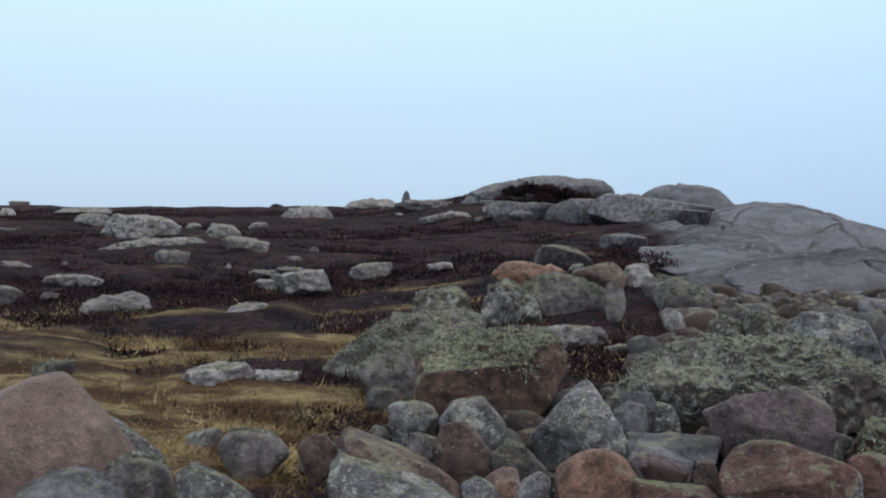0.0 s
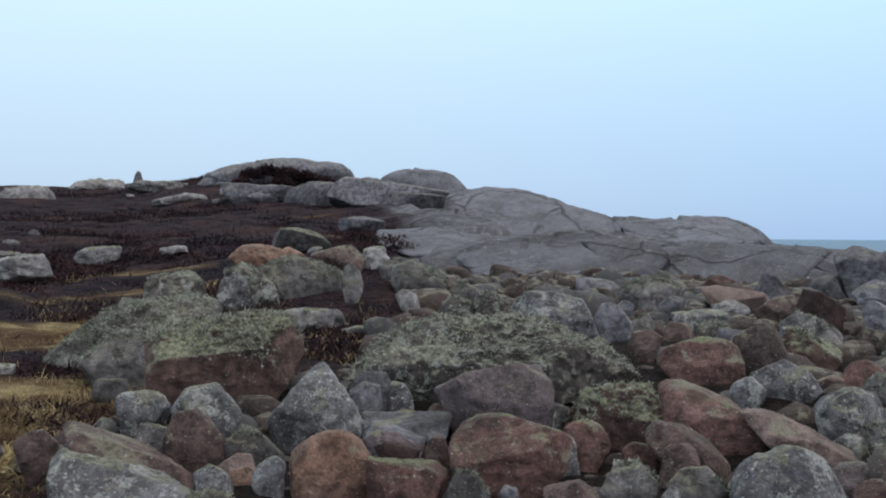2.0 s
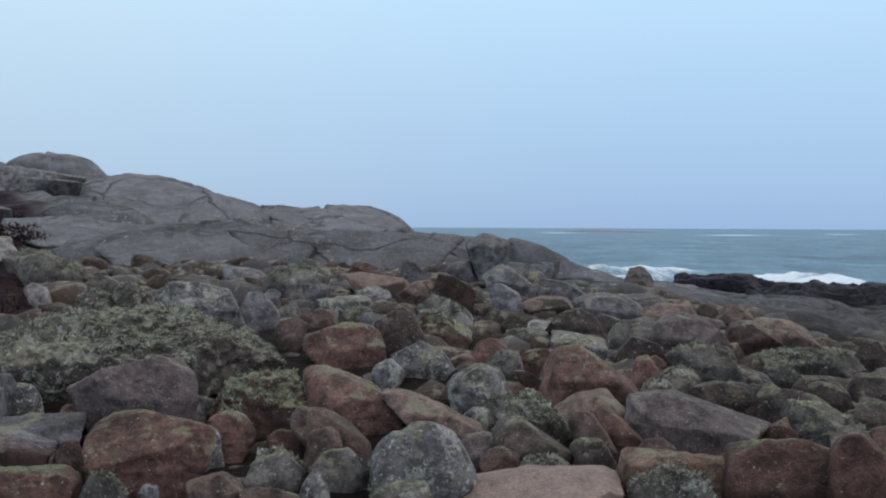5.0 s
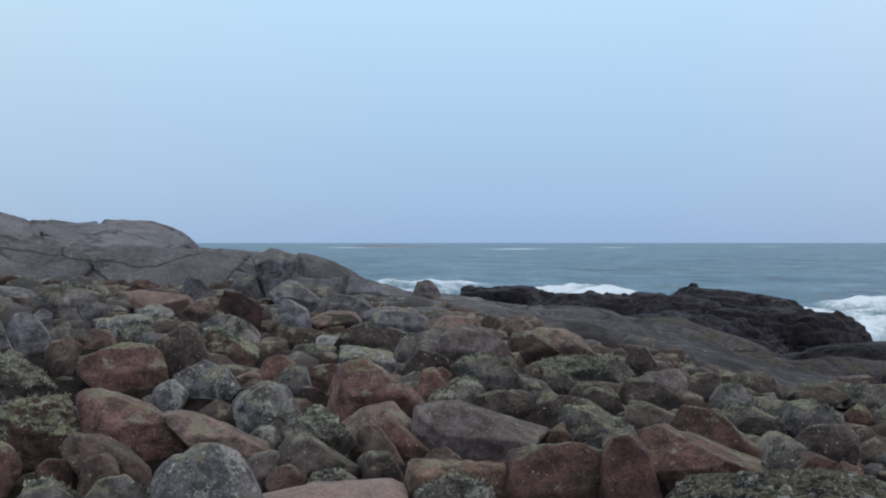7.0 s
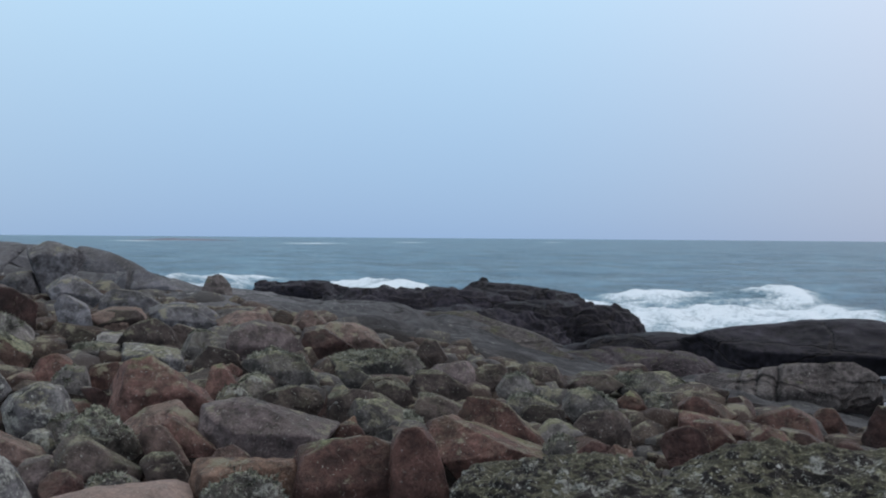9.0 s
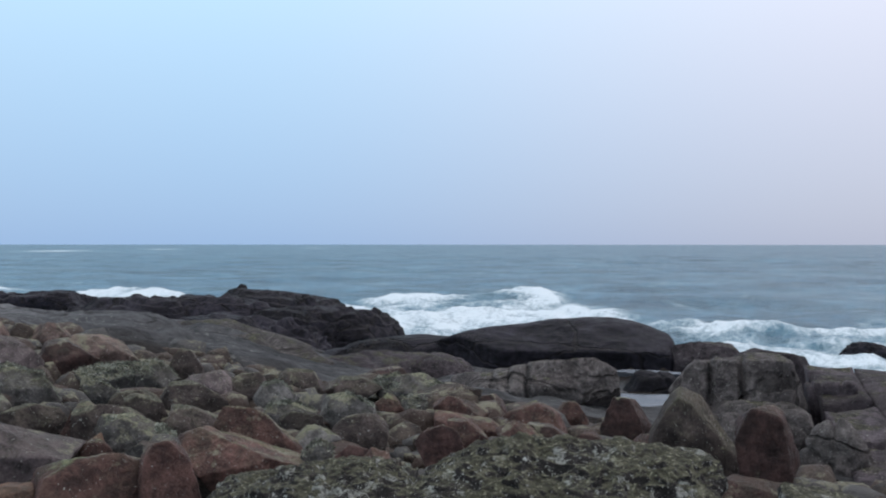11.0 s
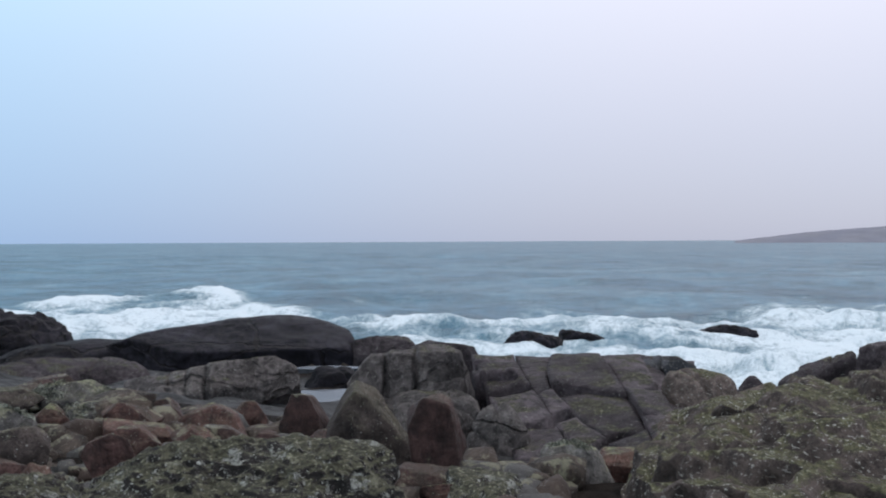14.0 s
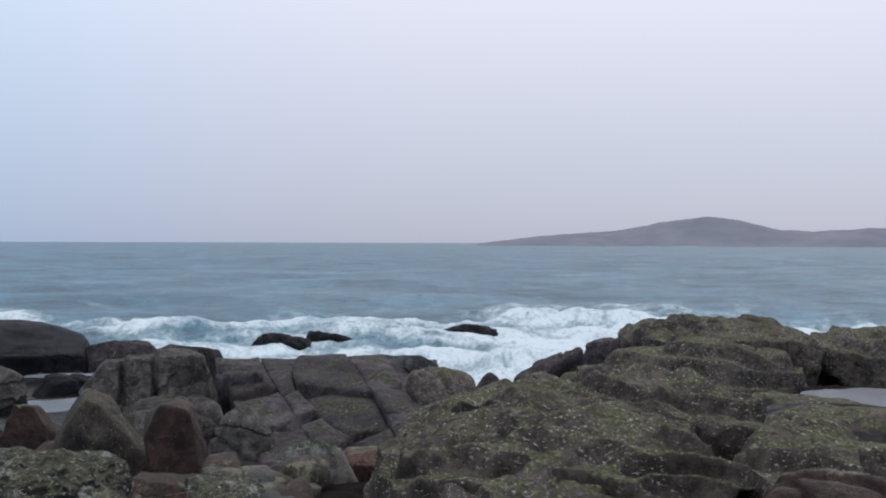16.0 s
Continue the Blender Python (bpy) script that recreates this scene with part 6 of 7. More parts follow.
hewn_boulder(7.17, 2.76, 0.17, 0.42, 0.31, 0.43, 'o', 'E', 35, ((-17, 0.85), (42, 0.8), (98, 0.76), (143, 0.93), (180, 1.06), (-90, 1.18)))
hewn_boulder(10.33, 4.10, 0.01, 0.67, 0.50, 0.36, 'm', 'E', 35, ((-151, 0.83), (-44, 0.61), (49, 0.82), (94, 0.79), (143, 0.8), (0, 1.03), (-90, 1.19)))
hewn_boulder(6.39, 2.80, 0.13, 0.23, 0.17, 0.33, 'o', 'F', 35, ((-135, 0.67), (50, 0.83), (102, 0.72), (133, 0.71), (0, 1.01), (180, 0.99), (-90, 1.2)))
hewn_boulder(6.35, 2.51, 0.14, 0.26, 0.20, 0.34, 'm', 'N', 35, ((19, 0.8), (78, 0.72), (119, 0.79), (180, 1.06), (-90, 1.21)))
hewn_boulder(9.09, 6.19, 0.25, 1.01, 0.71, 0.34, 'a', 'F', 35, ((-153, 0.79), (22, 0.88), (102, 0.72), (121, 0.77), (-90, 1.14)))
hewn_boulder(7.96, 5.72, 0.24, 0.34, 0.24, 0.38, 'o', 'F', 35, ((-138, 0.42), (49, 0.67), (74, 0.62), (144, 0.93), (0, 1.11), (180, 0.89), (-90, 1.19)))
hewn_boulder(9.87, 5.95, 0.28, 0.39, 0.28, 0.44, 'm', 'E', 35, ((37, 0.72), (78, 0.78), (148, 0.73), (0, 1.02), (180, 0.98), (-90, 1.13)))
hewn_boulder(10.60, 3.52, -0.01, 0.89, 0.63, 0.44, 'm', 'F', 35, ((-147, 0.76), (26, 0.84), (54, 0.73), (108, 0.82), (154, 0.88), (-90, 1.12)))
hewn_boulder(14.83, 5.32, -0.47, 0.77, 0.55, 0.39, 'm', 'N', 35, ((27, 0.88), (100, 0.66), (146, 0.8), (180, 1.05), (-90, 1.22)))
hewn_boulder(8.76, 3.11, 0.09, 0.32, 0.23, 0.36, 'm', 'U', 35, ((42, 0.69), (77, 0.71), (131, 0.82), (0, 1.01), (180, 0.99), (-90, 1.2)))
hewn_boulder(8.87, 2.93, 0.07, 0.29, 0.21, 0.34, 'o', 'F', 35, ((-30, 0.67), (49, 0.84), (98, 0.71), (150, 0.91), (-90, 1.23)))
hewn_boulder(8.67, 2.42, 0.10, 0.49, 0.35, 0.40, 'm', 'U', 35, ((-140, 0.54), (-29, 0.92), (51, 0.61), (77, 0.72), (134, 0.92), (180, 0.97), (-90, 1.15)))
hewn_boulder(9.90, 2.43, -0.03, 0.32, 0.23, 0.34, 'm', 'N', 35, ((50, 0.68), (101, 0.76), (141, 0.76), (0, 1.03), (180, 0.97), (-90, 1.2)))
hewn_boulder(6.90, 2.07, 0.17, 0.35, 0.25, 0.41, 'm', 'N', 10, ((-149, 0.77), (19, 0.91), (67, 0.81), (110, 0.78), (149, 0.93), (-90, 1.15)))
hewn_boulder(7.35, 1.96, 0.15, 0.35, 0.25, 0.38, 'a', 'U', 35, ((-151, 0.54), (20, 0.74), (53, 0.59), (90, 0.77), (-90, 1.23)))
hewn_boulder(8.41, 2.27, 0.05, 0.55, 0.39, 0.28, 'a', 'U', 35, ((27, 0.84), (71, 0.55), (118, 0.89), (180, 1.03), (-90, 1.25)))
hewn_boulder(7.93, 1.70, 0.05, 0.37, 0.27, 0.33, 'm', 'U', 35, ((-137, 0.52), (36, 0.7), (62, 0.64), (127, 0.78), (0, 1.05), (180, 0.95), (-90, 1.17)))
hewn_boulder(8.95, 1.77, 0.02, 0.57, 0.41, 0.42, 'm', 'U', 35, ((20, 0.8), (56, 0.74), (111, 0.78), (133, 0.81), (180, 1.04), (-90, 1.14)))
hewn_boulder(8.18, 1.55, 0.02, 0.42, 0.31, 0.33, 'm', 'N', 35, ((51, 0.76), (83, 0.7), (155, 0.87), (0, 1.06), (-90, 1.23)))
hewn_boulder(9.93, 1.59, -0.10, 0.34, 0.25, 0.40, 'm', 'U', 35, ((40, 0.76), (91, 0.79), (135, 0.79), (0, 0.99), (180, 1.01), (-90, 1.21)))
hewn_boulder(8.16, 1.16, -0.03, 0.30, 0.22, 0.34, 'm', 'N', 35, ((30, 0.8), (83, 0.73), (133, 0.83), (180, 1.0), (-90, 1.22)))
hewn_boulder(8.79, 0.94, 0.02, 0.44, 0.33, 0.62, 'm', 'N', 15, ((-136, 0.75), (13, 0.88), (40, 0.79), (86, 0.88), (133, 0.83), (146, 0.85), (180, 1.03), (-90, 1.1)))
hewn_boulder(9.32, 0.67, -0.18, 0.30, 0.23, 0.36, 'm', 'N', 35, ((44, 0.75), (82, 0.72), (140, 0.84), (0, 1.07), (180, 0.93), (-90, 1.21)))
hewn_boulder(8.80, 0.61, -0.18, 0.38, 0.29, 0.27, 'a', 'U', 35, ((-135, 0.57), (16, 0.83), (105, 0.59), (180, 1.11), (-90, 1.22)))
hewn_boulder(6.16, 2.27, 0.14, 0.22, 0.16, 0.35, 'm', 'U', 35, ((-142, 0.68), (27, 0.88), (77, 0.7), (134, 0.78), (180, 0.97), (-90, 1.21)))
hewn_boulder(6.21, 2.07, 0.10, 0.15, 0.12, 0.25, 'o', 'F', 35, ((-30, 0.55), (73, 0.6), (106, 0.69), (180, 1.15), (-90, 1.33)))
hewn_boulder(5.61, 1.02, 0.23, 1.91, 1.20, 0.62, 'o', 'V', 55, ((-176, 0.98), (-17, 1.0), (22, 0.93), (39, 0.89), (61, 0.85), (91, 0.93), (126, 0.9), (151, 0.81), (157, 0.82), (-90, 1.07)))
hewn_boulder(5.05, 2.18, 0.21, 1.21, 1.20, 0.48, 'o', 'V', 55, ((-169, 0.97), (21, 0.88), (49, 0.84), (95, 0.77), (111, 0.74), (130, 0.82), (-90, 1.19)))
hewn_boulder(8.31, 0.31, 0.09, 0.71, 0.51, 0.76, 'm', 'E', 20, ((28, 0.63), (42, 0.5), (69, 0.72), (135, 0.95), (151, 0.92), (-90, 1.08)))
hewn_boulder(7.58, -0.20, 0.14, 0.43, 0.31, 0.73, 'm', 'N', 8, ((-170, 0.93), (-46, 0.98), (16, 0.85), (32, 0.83), (77, 0.86), (103, 0.9), (144, 1.01), (-90, 1.1)))
hewn_boulder(8.26, 0.65, -0.09, 0.45, 0.32, 0.35, 'a', 'N', 35, ((21, 0.82), (80, 0.68), (139, 0.98), (180, 1.02), (-90, 1.2)))
hewn_boulder(8.46, 0.56, -0.13, 0.27, 0.19, 0.32, 'a', 'U', 35, ((-149, 0.77), (9, 0.83), (104, 0.62), (-90, 1.19)))
hewn_boulder(6.97, -0.11, -0.04, 0.55, 0.40, 0.30, 'a', 'N', 35, ((-160, 0.8), (15, 1.0), (74, 0.66), (81, 0.67), (152, 0.94), (-90, 1.22)))
hewn_boulder(6.48, -0.20, -0.02, 0.25, 0.19, 0.25, 'a', 'U', 35, ((-154, 0.63), (38, 0.81), (97, 0.65), (0, 1.04), (-90, 1.29)))
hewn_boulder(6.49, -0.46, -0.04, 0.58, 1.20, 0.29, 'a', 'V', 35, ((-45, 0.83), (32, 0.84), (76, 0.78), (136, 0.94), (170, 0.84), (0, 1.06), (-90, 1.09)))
hewn_boulder(8.05, -1.31, -0.17, 0.51, 0.38, 0.36, 'm', 'F', 35, ((-173, 0.92), (19, 0.9), (64, 0.9), (113, 0.88), (158, 0.87), (-90, 1.02)))
hewn_boulder(8.46, -1.78, -0.27, 0.46, 0.35, 0.29, 'a', 'U', 35, ((0, 0.91), (101, 0.73), (153, 0.72), (-90, 1.07)))
hewn_boulder(10.35, 13.18, 1.15, 0.86, 0.62, 0.88, 'm', 'G', 65, ((-161, 0.77), (-35, 0.67), (57, 0.85), (87, 0.74), (118, 0.82), (0, 1.05), (-90, 1.24)))
hewn_boulder(9.86, 10.93, 0.70, 0.86, 0.63, 0.44, 'm', 'G', 35, ((39, 0.64), (77, 0.72), (141, 0.92), (0, 1.03), (180, 0.97), (-90, 1.15)))
hewn_boulder(9.75, 12.03, 0.79, 0.79, 0.57, 0.49, 'm', 'G', 35, ((-157, 0.79), (37, 0.76), (78, 0.78), (143, 0.83), (0, 1.07), (-90, 1.12)))
hewn_boulder(9.74, 9.60, 0.57, 0.71, 0.53, 0.38, 'o', 'G', 35, ((34, 0.74), (77, 0.74), (131, 0.81), (0, 0.98), (180, 1.02), (-90, 1.17)))
hewn_boulder(9.64, 8.57, 0.49, 0.61, 0.48, 0.45, 'm', 'B', 35, ((16, 0.85), (79, 0.84), (127, 0.67), (180, 1.1), (-90, 1.15)))
hewn_boulder(8.59, 9.76, 0.58, 0.65, 0.48, 0.35, 'm', 'E', 35, ((36, 0.88), (87, 0.76), (139, 0.84), (0, 1.01), (180, 0.99), (-90, 1.22)))
hewn_boulder(5.58, 8.83, 0.52, 0.66, 0.47, 0.49, 'm', 'G', 35, ((-36, 0.93), (44, 0.72), (83, 0.79), (168, 0.9), (0, 1.09), (-90, 1.12)))
hewn_outcrop(8.39, -3.82, 0.01, 3.26, 2.20, 1.20, 'm', 'Q', 60, ((-169, 1.1), (-8, 0.89), (23, 0.97), (66, 1.0), (108, 0.75), (125, 0.68), (138, 0.71), (154, 0.82), (-90, 1.08)))
hewn_outcrop(7.51, -3.11, -0.01, 2.52, 2.20, 0.92, 'm', 'Q', 58, ((-175, 1.03), (3, 0.97), (55, 0.98), (87, 0.88), (117, 0.79), (137, 0.77), (158, 0.88), (-90, 1.12)))
hewn_outcrop(6.61, -2.65, -0.05, 2.42, 2.20, 1.09, 'm', 'Q', 55, ((-174, 0.98), (-43, 0.7), (18, 1.0), (32, 1.01), (82, 0.91), (103, 0.83), (124, 0.76), (127, 0.76), (162, 0.88), (-90, 1.11)))
hewn_outcrop(5.46, -2.29, -0.00, 1.36, 2.20, 0.66, 'm', 'Q', 55, ((-175, 0.89), (-42, 0.66), (47, 0.91), (66, 0.83), (88, 0.81), (123, 0.83), (144, 0.84), (0, 1.09), (-90, 1.18)))
hewn_outcrop(6.08, -4.44, 0.06, 0.87, 2.20, 0.62, 'm', 'Q', 50, ((-164, 0.94), (-37, 0.56), (44, 1.06), (91, 0.79), (120, 0.72), (157, 0.87), (0, 1.04), (-90, 1.2)))
hewn_outcrop(12.12, -0.02, -0.09, 1.42, 1.00, 0.99, 'a', 'A', 25, ((-161, 0.96), (-2, 0.93), (19, 1.0), (87, 0.8), (112, 0.9), (151, 0.99), (-90, 1.18)), (-0.43, 0.06,))
hewn_outcrop(13.94, 13.21, 0.51, 0.66, 0.50, 0.75, 'a', 'A', 30, ((51, 0.66), (97, 0.85), (156, 0.79), (0, 1.05), (-90, 1.15)))
hewn_outcrop(11.80, 12.66, 0.73, 1.20, 0.74, 0.75, 'm', 'S', 50, ((37, 0.65), (52, 0.6), (91, 0.83), (151, 0.95), (0, 1.04), (-90, 1.17)))
hewn_outcrop(9.14, 25.57, 2.17, 4.76, 2.75, 1.71, 'm', 'S', 55, ((10, 1.0), (41, 0.74), (48, 0.73), (71, 0.8), (126, 1.0), (156, 0.87), (173, 0.85), (-90, 1.02)))
hewn_outcrop(13.52, 24.52, 1.83, 3.99, 2.39, 0.98, 'm', 'S', 55, ((-151, 0.68), (20, 0.74), (44, 0.66), (66, 0.69), (97, 0.87), (156, 1.09), (-90, 1.15)))
hewn_outcrop(5.83, 22.00, 1.49, 3.08, 1.81, 1.04, 'm', 'S', 55, ((-137, 0.71), (8, 0.98), (63, 0.67), (105, 0.97), (171, 0.93), (-90, 1.09)))
hewn_outcrop(6.75, 17.95, 1.14, 2.75, 1.60, 1.11, 'm', 'S', 55, ((-148, 0.93), (0, 0.85), (30, 0.91), (103, 0.77), (130, 0.8), (180, 1.15), (-90, 1.09)))
hewn_outcrop(8.47, 17.51, 1.22, 1.79, 1.07, 1.22, 'm', 'S', 55, ((-150, 0.66), (-15, 0.85), (15, 0.87), (80, 0.83), (109, 0.93), (-90, 1.11)))
hewn_outcrop(10.32, 16.86, 1.19, 2.95, 1.82, 1.18, 'm', 'S', 55, ((-31, 0.86), (75, 0.67), (171, 0.81), (179, 0.76), (-90, 1.12)))
hewn_outcrop(4.59, 17.11, 1.05, 0.81, 0.50, 0.66, 'm', 'S', 55, ((-155, 0.68), (14, 0.81), (96, 0.76), (-90, 1.18)))
hewn_outcrop(6.02, 28.09, 2.01, 2.90, 1.73, 0.90, 'm', 'S', 55, ((-150, 0.9), (8, 0.93), (72, 0.79), (119, 0.85), (152, 0.9), (-90, 1.12)))
hewn_outcrop(31.21, 5.42, -1.81, 7.75, 4.00, 2.23, 'm', 'D', 50, ((-172, 1.02), (-11, 0.89), (5, 0.95), (41, 1.05), (71, 1.03), (104, 0.86), (120, 0.82), (136, 0.89), (-90, 1.03)))
hewn_outcrop(30.53, 0.85, -1.90, 2.29, 1.30, 1.61, 'm', 'J', 45, ((32, 0.99), (74, 0.76), (113, 0.7), (180, 0.87), (0, 1.12), (-90, 1.22)))
hewn_outcrop(29.53, -0.92, -1.86, 1.85, 1.30, 1.50, 'm', 'J', 45, ((-158, 0.82), (16, 1.0), (79, 0.63), (115, 0.69), (-90, 1.32)))
hewn_outcrop(44.87, -5.53, -3.42, 2.76, 1.70, 2.64, 'o', 'D', 35, ((21, 1.05), (75, 0.64), (86, 0.63), (137, 0.81), (180, 0.94), (-90, 1.33)))
hewn_outcrop(45.90, -7.86, -3.24, 2.15, 1.36, 2.10, 'o', 'D', 35, ((-136, 0.43), (74, 0.63), (86, 0.61), (167, 0.76), (0, 1.25), (-90, 1.35)))
hewn_outcrop(49.47, -13.20, -3.42, 2.51, 1.66, 2.04, 'o', 'D', 35, ((57, 0.76), (93, 0.58), (121, 0.72), (0, 0.98), (180, 1.02), (-90, 1.39)))
hewn_outcrop(49.32, -16.13, -3.43, 3.08, 2.12, 2.39, 'o', 'D', 35, ((73, 0.65), (88, 0.57), (116, 0.65), (0, 1.03), (180, 0.97), (-90, 1.42)))
hewn_outcrop(15.77, 2.96, -0.70, 2.64, 1.30, 1.02, 'm', 'A', 45, ((-160, 1.05), (-36, 0.86), (3, 0.9), (32, 0.98), (100, 0.77), (112, 0.82), (154, 0.95), (-90, 1.11)), (-0.62, -0.42, -0.2,))
hewn_outcrop(20.11, 11.80, -0.74, 5.48, 3.13, 1.53, 'm', 'A', 60, ((-6, 1.0), (30, 0.69), (39, 0.71), (88, 0.89), (105, 0.94), (165, 0.99), (-90, 1.11)))
hewn_outcrop(18.42, 9.57, -0.69, 3.07, 1.80, 1.13, 'm', 'A', 60, ((-159, 0.8), (-32, 0.99), (25, 0.78), (64, 0.74), (104, 0.92), (140, 1.03), (-90, 1.09)))
hewn_outcrop(13.88, -8.77, -0.13, 3.01, 2.20, 1.44, 'm', 'Q', 55, ((-153, 0.84), (-3, 0.95), (35, 1.01), (44, 1.0), (91, 0.86), (113, 0.95), (160, 1.03), (-90, 1.13)))
hewn_outcrop(13.01, -10.83, -0.11, 1.56, 2.20, 1.18, 'm', 'Q', 50, ((-137, 0.66), (0, 0.92), (79, 0.79), (103, 0.74), (134, 0.89), (180, 1.08), (-90, 1.22)))

# ---- smaller stones that fill the beach between the boulders ----


def beach_reach(b):
    return np.interp(b, (-12, -6, 0, 8, 14, 25, 40, 55, 62, 72, 85, 97), (6, 8, 9.5, 12, 16.5, 18, 18, 15, 13.5, 12, 11, 8))


def fill_beach():
    rng = np.random.default_rng(5)
    kinds = "RRFBNLNGRBLKN"
    forms = "bsbwbsrb"
    stock = []
    for n in range(36):
        look_of, style = kinds[n % len(kinds)], forms[n % len(forms)]
        mesh, p, u = stone_mesh("beach_stone", 1.0, rng.uniform(0.7, 1.0), rng.uniform(0.5, 0.85), style, 900 + n, 3, rng.uniform(-25, 25))
        mesh.materials.append(ROCK[look_of])
        plain, q, u = stone_mesh("beach_stone", 1.0, rng.uniform(0.7, 1.0), rng.uniform(0.5, 0.85), style, 900 + n, 2, rng.uniform(-25, 25))
        bpy.data.meshes.remove(plain)
        stock.append((mesh, look_of, style, q))
    taken = [(x, y, w * 0.33) for x, y, w, top in PLACED]
    done = []
    tries = 0
    while tries < 56000 and len(done) < 3300:
        tries += 1
        b = rng.uniform(-14, 99) if tries < 52000 else rng.uniform(-10, 150)
        d = math.sqrt(rng.uniform(4.2 ** 2, 21 ** 2)) if tries < 52000 else rng.uniform(0.9, 4.4)
        if d > beach_reach(b) or heath_share(np.array([b]), np.array([d]))[0] > 0.5:
            continue
        x, y = d * math.sin(radians(b)), d * math.cos(radians(b))
        w = rng.choice((0.13, 0.18, 0.25, 0.32, 0.42, 0.52)) * rng.uniform(0.8, 1.2) * (1.0 if d < 9 else 1.35)
        if any((x - u) ** 2 + (y - v) ** 2 < (r + w * 0.18) ** 2 for u, v, r in taken):
            continue
        taken.append((x, y, w * 0.3))
        done.append((d, x, y, w))
    done.sort(key=lambda stone: (stone[0] < 4.2, stone[0]))
    rest_v, rest_f, base = [], [], 0
    for n, (d, x, y, w) in enumerate(done):
        mesh, look_of, style, p = stock[rng.integers(len(stock))]
        turn, sink = rng.uniform(0, 360), 0.44 * w
        z = float(ground(x, y)) - sink
        if n < 300:
            ob = new("beach_stone", mesh)
            ob.matrix_world = pose(x, y, z, rng.uniform(-12, 12), rng.uniform(-12, 12), turn) @ Matrix.Diagonal((w, w, w, 1))
            tagged(ob, f"small {FORMS[style]} {LOOKS[look_of]} stone between boulders", "stone", "stones between the boulders")
        else:
            u, faces = sphere(2)
            a = radians(turn)
            q = np.stack([p[:, 0] * math.cos(a) - p[:, 1] * math.sin(a), p[:, 0] * math.sin(a) + p[:, 1] * math.cos(a), p[:, 2]], -1) * w + (x, y, z)
            rest_v.append(q)
            rest_f.append(np.array(faces) + base)
            base += len(q)
    ob = soup("shingle", np.vstack(rest_v), np.vstack(rest_f), ROCK["Z"])
    ob.data.polygons.foreach_set("use_smooth", [True] * len(ob.data.polygons))
    tagged(ob, "brown and grey stones packed between the larger boulders", "stones", kind="stuff")


fill_beach()

# ---- rock pools ----


def pool(x, y, z, w, d, seed):
    rng = np.random.default_rng(seed)
    n = 40
    a = np.arange(n) / n * 2 * math.pi
    r = 1 + 0.25 * layers(np.stack([np.cos(a) * 1.4, np.sin(a) * 1.4, np.full(n, seed)], -1), seed, 3)
    top = np.stack([np.cos(a) * r * w / 2, np.sin(a) * r * d / 2, np.zeros(n)], -1)
    verts = np.vstack([top, top * (0.85, 0.85, 1) - (0, 0, 0.25)])
    mesh = bpy.data.meshes.new("rock_pool")
    sides = [(i, (i + 1) % n, n + (i + 1) % n, n + i) for i in range(n)]
    mesh.from_pydata(verts.tolist(), [], [tuple(range(n)), tuple(range(2 * n - 1, n - 1, -1))] + [q[::-1] for q in sides])
    mesh.materials.append(POOLWATER)
    ob = new("rock_pool", mesh)
    ob.matrix_world = pose(x, y, z, 0, 0, -math.degrees(math.atan2(x, y)))
    return tagged(ob, "still pool of sea water lying among dark rocks", "rock pool", "rock pools")


for n, (px, py, pz, pw, pd) in enumerate(POOLS):
    pool(px, py, pz, pw, pd, n + 1)

# ---- moor plants ----


def scatter(many, bearings, distances, rng):
    b = rng.uniform(*bearings, many)
    d = np.exp(rng.uniform(math.log(distances[0]), math.log(distances[1]), many))
    return b, d, d * np.sin(np.radians(b)), d * np.cos(np.radians(b))


def build_grass():
    rng = np.random.default_rng(11)
    b, d, x, y = scatter(760000, (-32, 14), (4.8, 20), rng)
    p = np.stack([x * 2.2, y * 2.2, np.zeros_like(x)], -1)
    keep = rng.uniform(0, 1, len(b)) < np.maximum(sward_share(x, y, b, d), 0.22 * heath_share(b, d) * np.clip((17 - d) / 3, 0, 1)) * np.clip(0.6 + layers(p, 41, 3), 0.1, 1)
    x, y, d = x[keep], y[keep], d[keep]
    base = np.stack([x, y, ground(x, y) - 0.03], -1)
    lean = np.stack([0.25 + 0.6 * rng.normal(size=len(x)), 0.6 * rng.normal(size=len(x)), np.full(len(x), 0.3)], -1)
    lean /= np.linalg.norm(lean, axis=1)[:, None]
    verts, faces = tufts(base, lean, rng.uniform(0.025, 0.07, len(x)) * np.interp(d, (4, 8, 20), (0.7, 1.0, 1.4)), rng, 0.6, 0.1)
    tagged(soup("grass", verts, faces, GRASS), "wind-flattened yellow dead moor grass", "grass", kind="stuff")


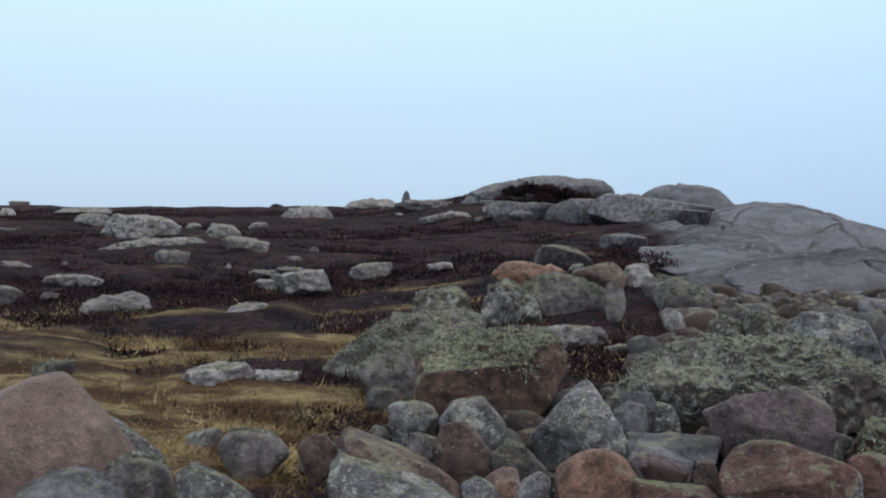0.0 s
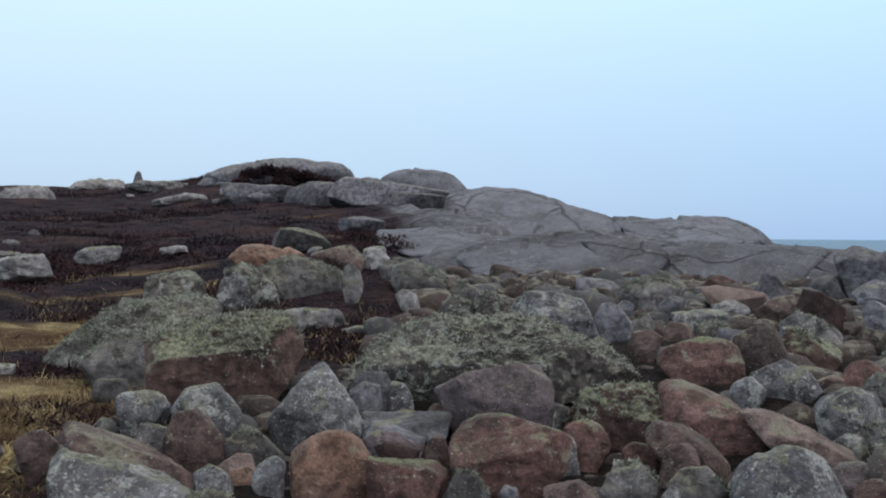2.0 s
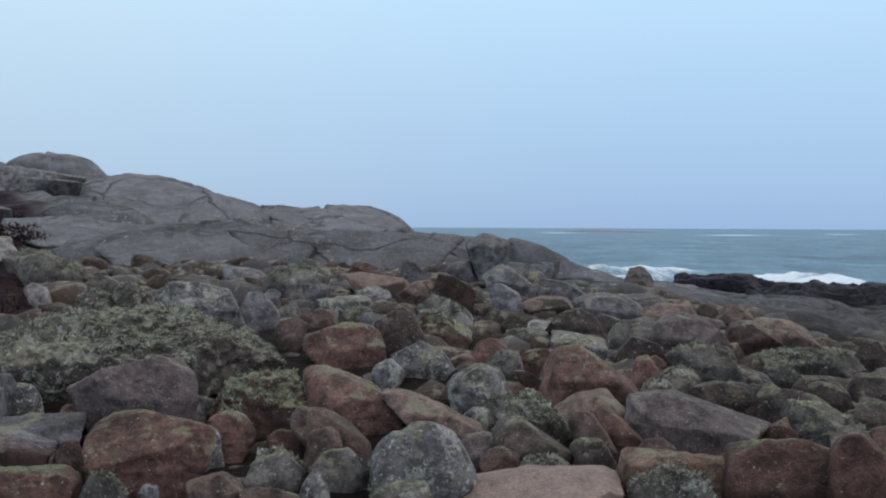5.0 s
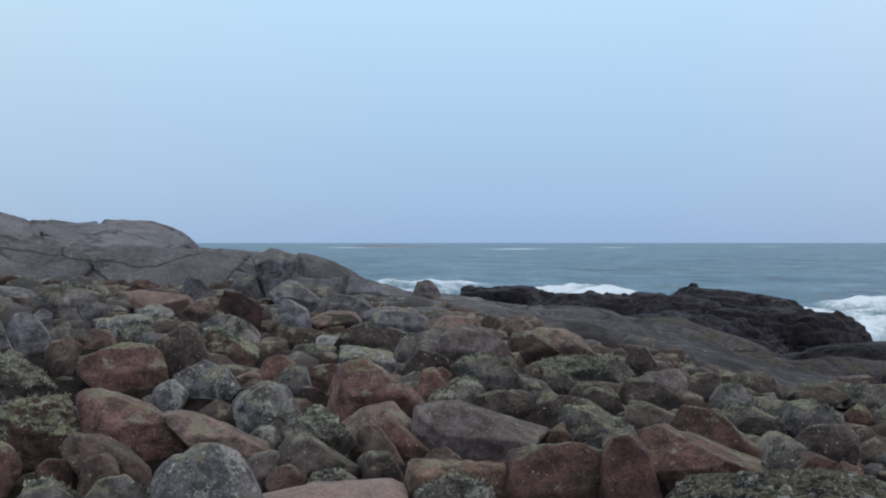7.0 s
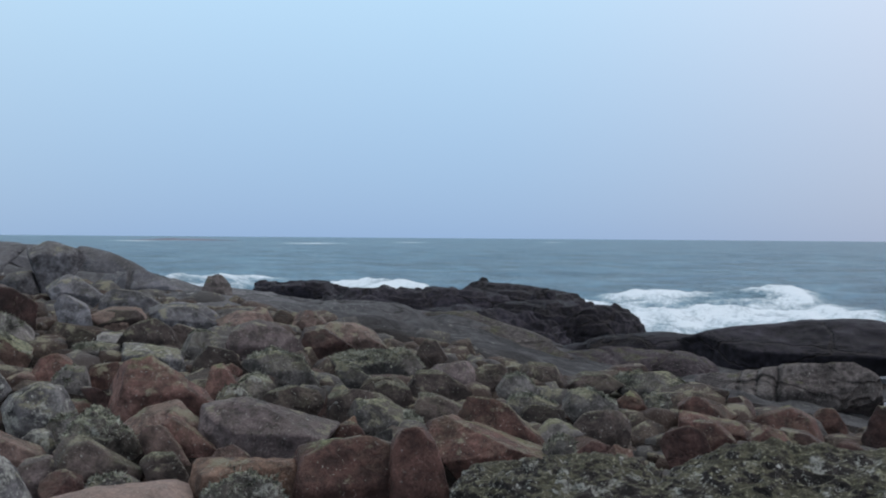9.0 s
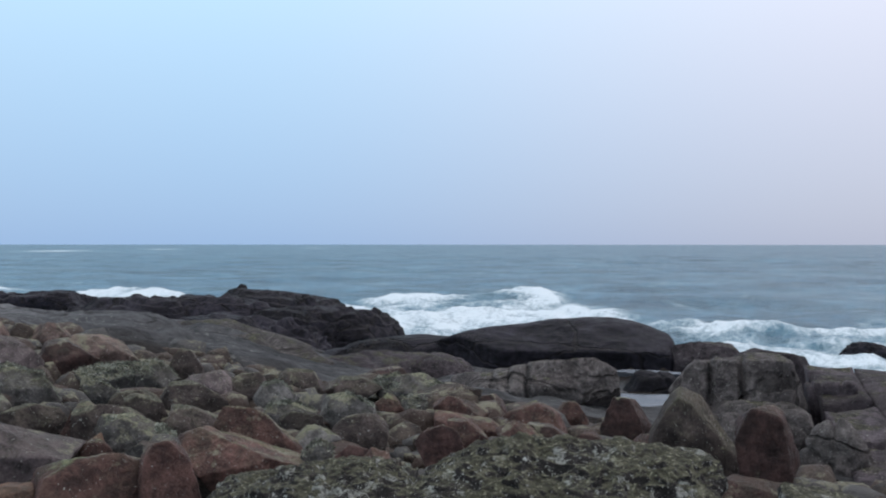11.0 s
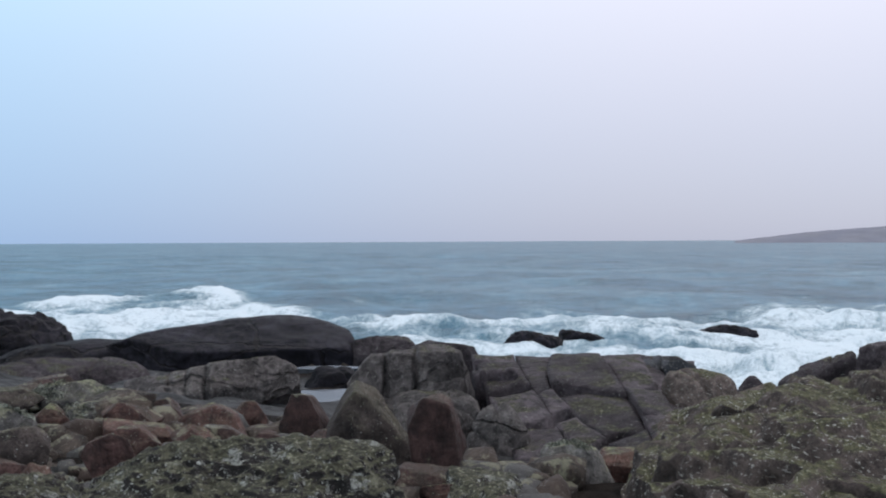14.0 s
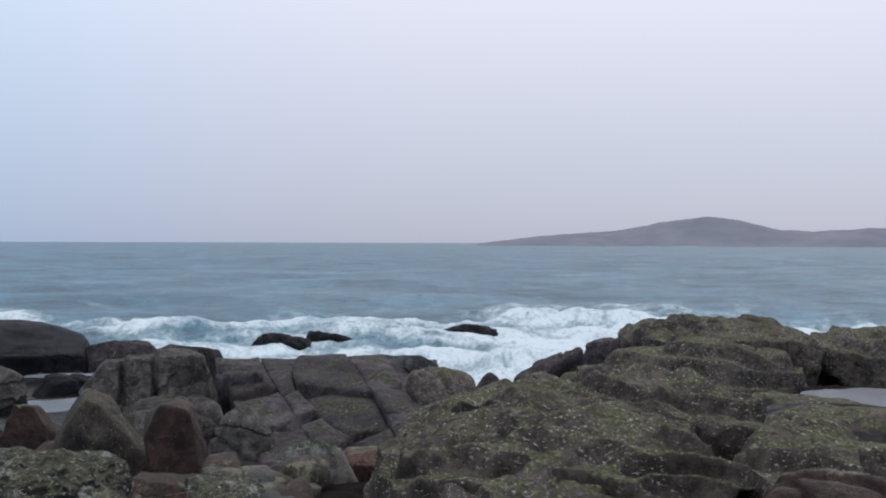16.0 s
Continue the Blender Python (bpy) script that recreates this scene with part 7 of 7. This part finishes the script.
def build_heather():
    rng = np.random.default_rng(12)
    b, d, x, y = scatter(620000, (-42, 18), (7, 60), rng)
    p = np.stack([x * 0.9, y * 0.9, np.zeros_like(x)], -1)
    share = heath_share(b, d) * np.clip((d - 7) / 4, 0, 1) * (1 - 0.96 * sward_share(x, y, b, d)) * np.clip(0.62 + 0.6 * layers(p, 43, 3), 0.3, 1)
    keep = rng.uniform(0, 1, len(b)) < share
    x, y, d = x[keep], y[keep], d[keep]
    # it grows up round the stones of the moor
    for fx, fy, fw, fd in FRINGES:
        n = int(60 + 40 * fw)
        a = rng.uniform(0, 6.28, n)
        r = rng.uniform(0.42, 0.62, n)
        t = math.atan2(fx, fy)
        u, v = np.cos(a) * r * fw, np.sin(a) * r * fd
        x = np.concatenate([x, fx + u * math.cos(t) + v * math.sin(t)])
        y = np.concatenate([y, fy - u * math.sin(t) + v * math.cos(t)])
    d = np.hypot(x, y)
    size = rng.uniform(0.025, 0.085, len(x)) * np.interp(d, (5, 8, 14, 30, 90), (0.5, 0.6, 0.8, 1.0, 1.2))
    base = np.stack([x, y, ground(x, y) - 0.02], -1)
    lean = rng.normal(0, 0.8, (len(x), 3)) + (0, 0, 0.8)
    lean /= np.linalg.norm(lean, axis=1)[:, None]
    verts, faces = tufts(base, lean, size, rng, 0.7, 0.32)
    tagged(soup("heather", verts, faces, HEATHER), "dark brown winter heather covering the moor", "heather", kind="stuff")


build_grass()
build_heather()

# ---- far land ----


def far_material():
    k = Nodes("far_hazed_heath")
    # heath faded to pale blue-grey: sea haze is put into the base colour
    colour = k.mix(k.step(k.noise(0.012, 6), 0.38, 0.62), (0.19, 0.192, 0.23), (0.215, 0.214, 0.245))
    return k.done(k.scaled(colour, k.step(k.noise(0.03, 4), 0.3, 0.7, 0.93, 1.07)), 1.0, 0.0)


FAR = far_material()


def far_ridge(name, bearings, heights, dist, deep, label, seed):
    """A long low island: crest heights above the sea along the bearings."""
    b = np.arange(bearings[0], bearings[-1] + 0.01, 0.12)
    crest = np.interp(b, bearings, heights)
    flat = np.stack([b * 1.1, np.zeros_like(b), np.zeros_like(b)], -1)
    crest = np.maximum(crest * (1 + 0.03 * layers(flat, seed, 4)) + 0.006 * crest.max() * layers(flat * 6, seed + 2, 3), -1)
    across = np.linspace(-1, 1, 25)
    rows = []
    for a in across:
        d = dist + a * deep
        fold = 1 - abs(a) ** 1.6 + 0.05 * (1 - abs(a)) * abs(a) * layers(np.stack([b * 2.0, np.full_like(b, a * 2.5), np.zeros_like(b)], -1), seed + 5, 3)
        z = SEA - 1 + (crest + 1) * fold
        rows.append(np.stack([d * np.sin(np.radians(b)), d * np.cos(np.radians(b)), z], -1))
    verts = np.vstack(rows)
    i = np.arange(len(verts)).reshape(len(across), len(b))
    quads = np.stack([i[:-1, :-1], i[:-1, 1:], i[1:, 1:], i[1:, :-1]], -1).reshape(-1, 4)[:, ::-1]
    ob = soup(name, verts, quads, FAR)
    ob.data.polygons.foreach_set("use_smooth", [True] * len(ob.data.polygons))
    return tagged(ob, label, "island")


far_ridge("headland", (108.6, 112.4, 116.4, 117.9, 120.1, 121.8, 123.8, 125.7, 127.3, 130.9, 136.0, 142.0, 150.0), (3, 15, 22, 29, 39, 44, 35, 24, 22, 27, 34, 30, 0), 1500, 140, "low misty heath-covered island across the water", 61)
far_ridge("skerry", (41.7, 43.8, 45.9, 48.0), (0, 2, 1.5, 0), 1000, 25, "low dark skerry in the haze on the horizon", 62)


def hut(x, y, z, w, d, h):
    base = new("hut")
    base.matrix_world = pose(x, y, z, 0, 0, -math.degrees(math.atan2(x, y)))
    # both parts take the palest rock: the mist before the hut is in the colour
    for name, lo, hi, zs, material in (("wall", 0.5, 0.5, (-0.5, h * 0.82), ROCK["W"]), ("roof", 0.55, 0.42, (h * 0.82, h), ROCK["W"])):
        bm = bmesh.new()
        ring = []
        for zz, f in ((zs[0], lo), (zs[1], hi)):
            ring.append([bm.verts.new((sx * w * f, sy * d * f, zz)) for sx, sy in ((-1, -1), (1, -1), (1, 1), (-1, 1))])
        for i in range(4):
            bm.faces.new((ring[0][i], ring[0][(i + 1) % 4], ring[1][(i + 1) % 4], ring[1][i]))
        bm.faces.new(ring[0][::-1])
        bm.faces.new(ring[1])
        mesh = bpy.data.meshes.new(name)
        bm.to_mesh(mesh)
        bm.free()
        mesh.materials.append(material)
        new(name, mesh).parent = base
    return tagged(base, "small grey stone hut on the far skyline, colour paled for mist", "hut")


def bush(x, y, z, size, seed):
    rng = np.random.default_rng(seed)
    n = 1500
    v = rng.normal(size=(n, 3))
    v /= np.linalg.norm(v, axis=1)[:, None]
    v[:, 2] = np.abs(v[:, 2])
    spots = v * size * rng.uniform(0.3, 1.0, n)[:, None] * (1, 1, 0.7)
    verts, faces = tufts(spots, v, np.full(n, size * 0.14), rng, 0.6, 0.4)
    ob = soup("heather_bush", verts, faces, HEATHER)
    ob.location = (x, y, z)
    return tagged(ob, "dark tussock of heather on the moor", "heather bush", "heather bushes")


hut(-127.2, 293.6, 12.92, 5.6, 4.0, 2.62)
bush(-18.47, 65.44, 4.07, 0.35, 296)
bush(-11.41, 67.04, 4.39, 0.5, 490)
bush(-17.27, 65.77, 3.79, 0.5, 330)
for bx, by, bz, size in ((3.0, 42.3, 4.05, 0.55), (3.7, 42.6, 4.2, 0.6), (4.5, 42.5, 4.15, 0.62), (5.3, 42.7, 4.0, 0.6), (6.1, 42.9, 3.85, 0.55), (6.8, 43.2, 3.65, 0.5), (4.2, 41.8, 3.75, 0.5), (5.6, 41.9, 3.6, 0.5), (2.5, 41.0, 3.6, 0.5)):
    bush(bx, by, bz, size, int(bx * 100))
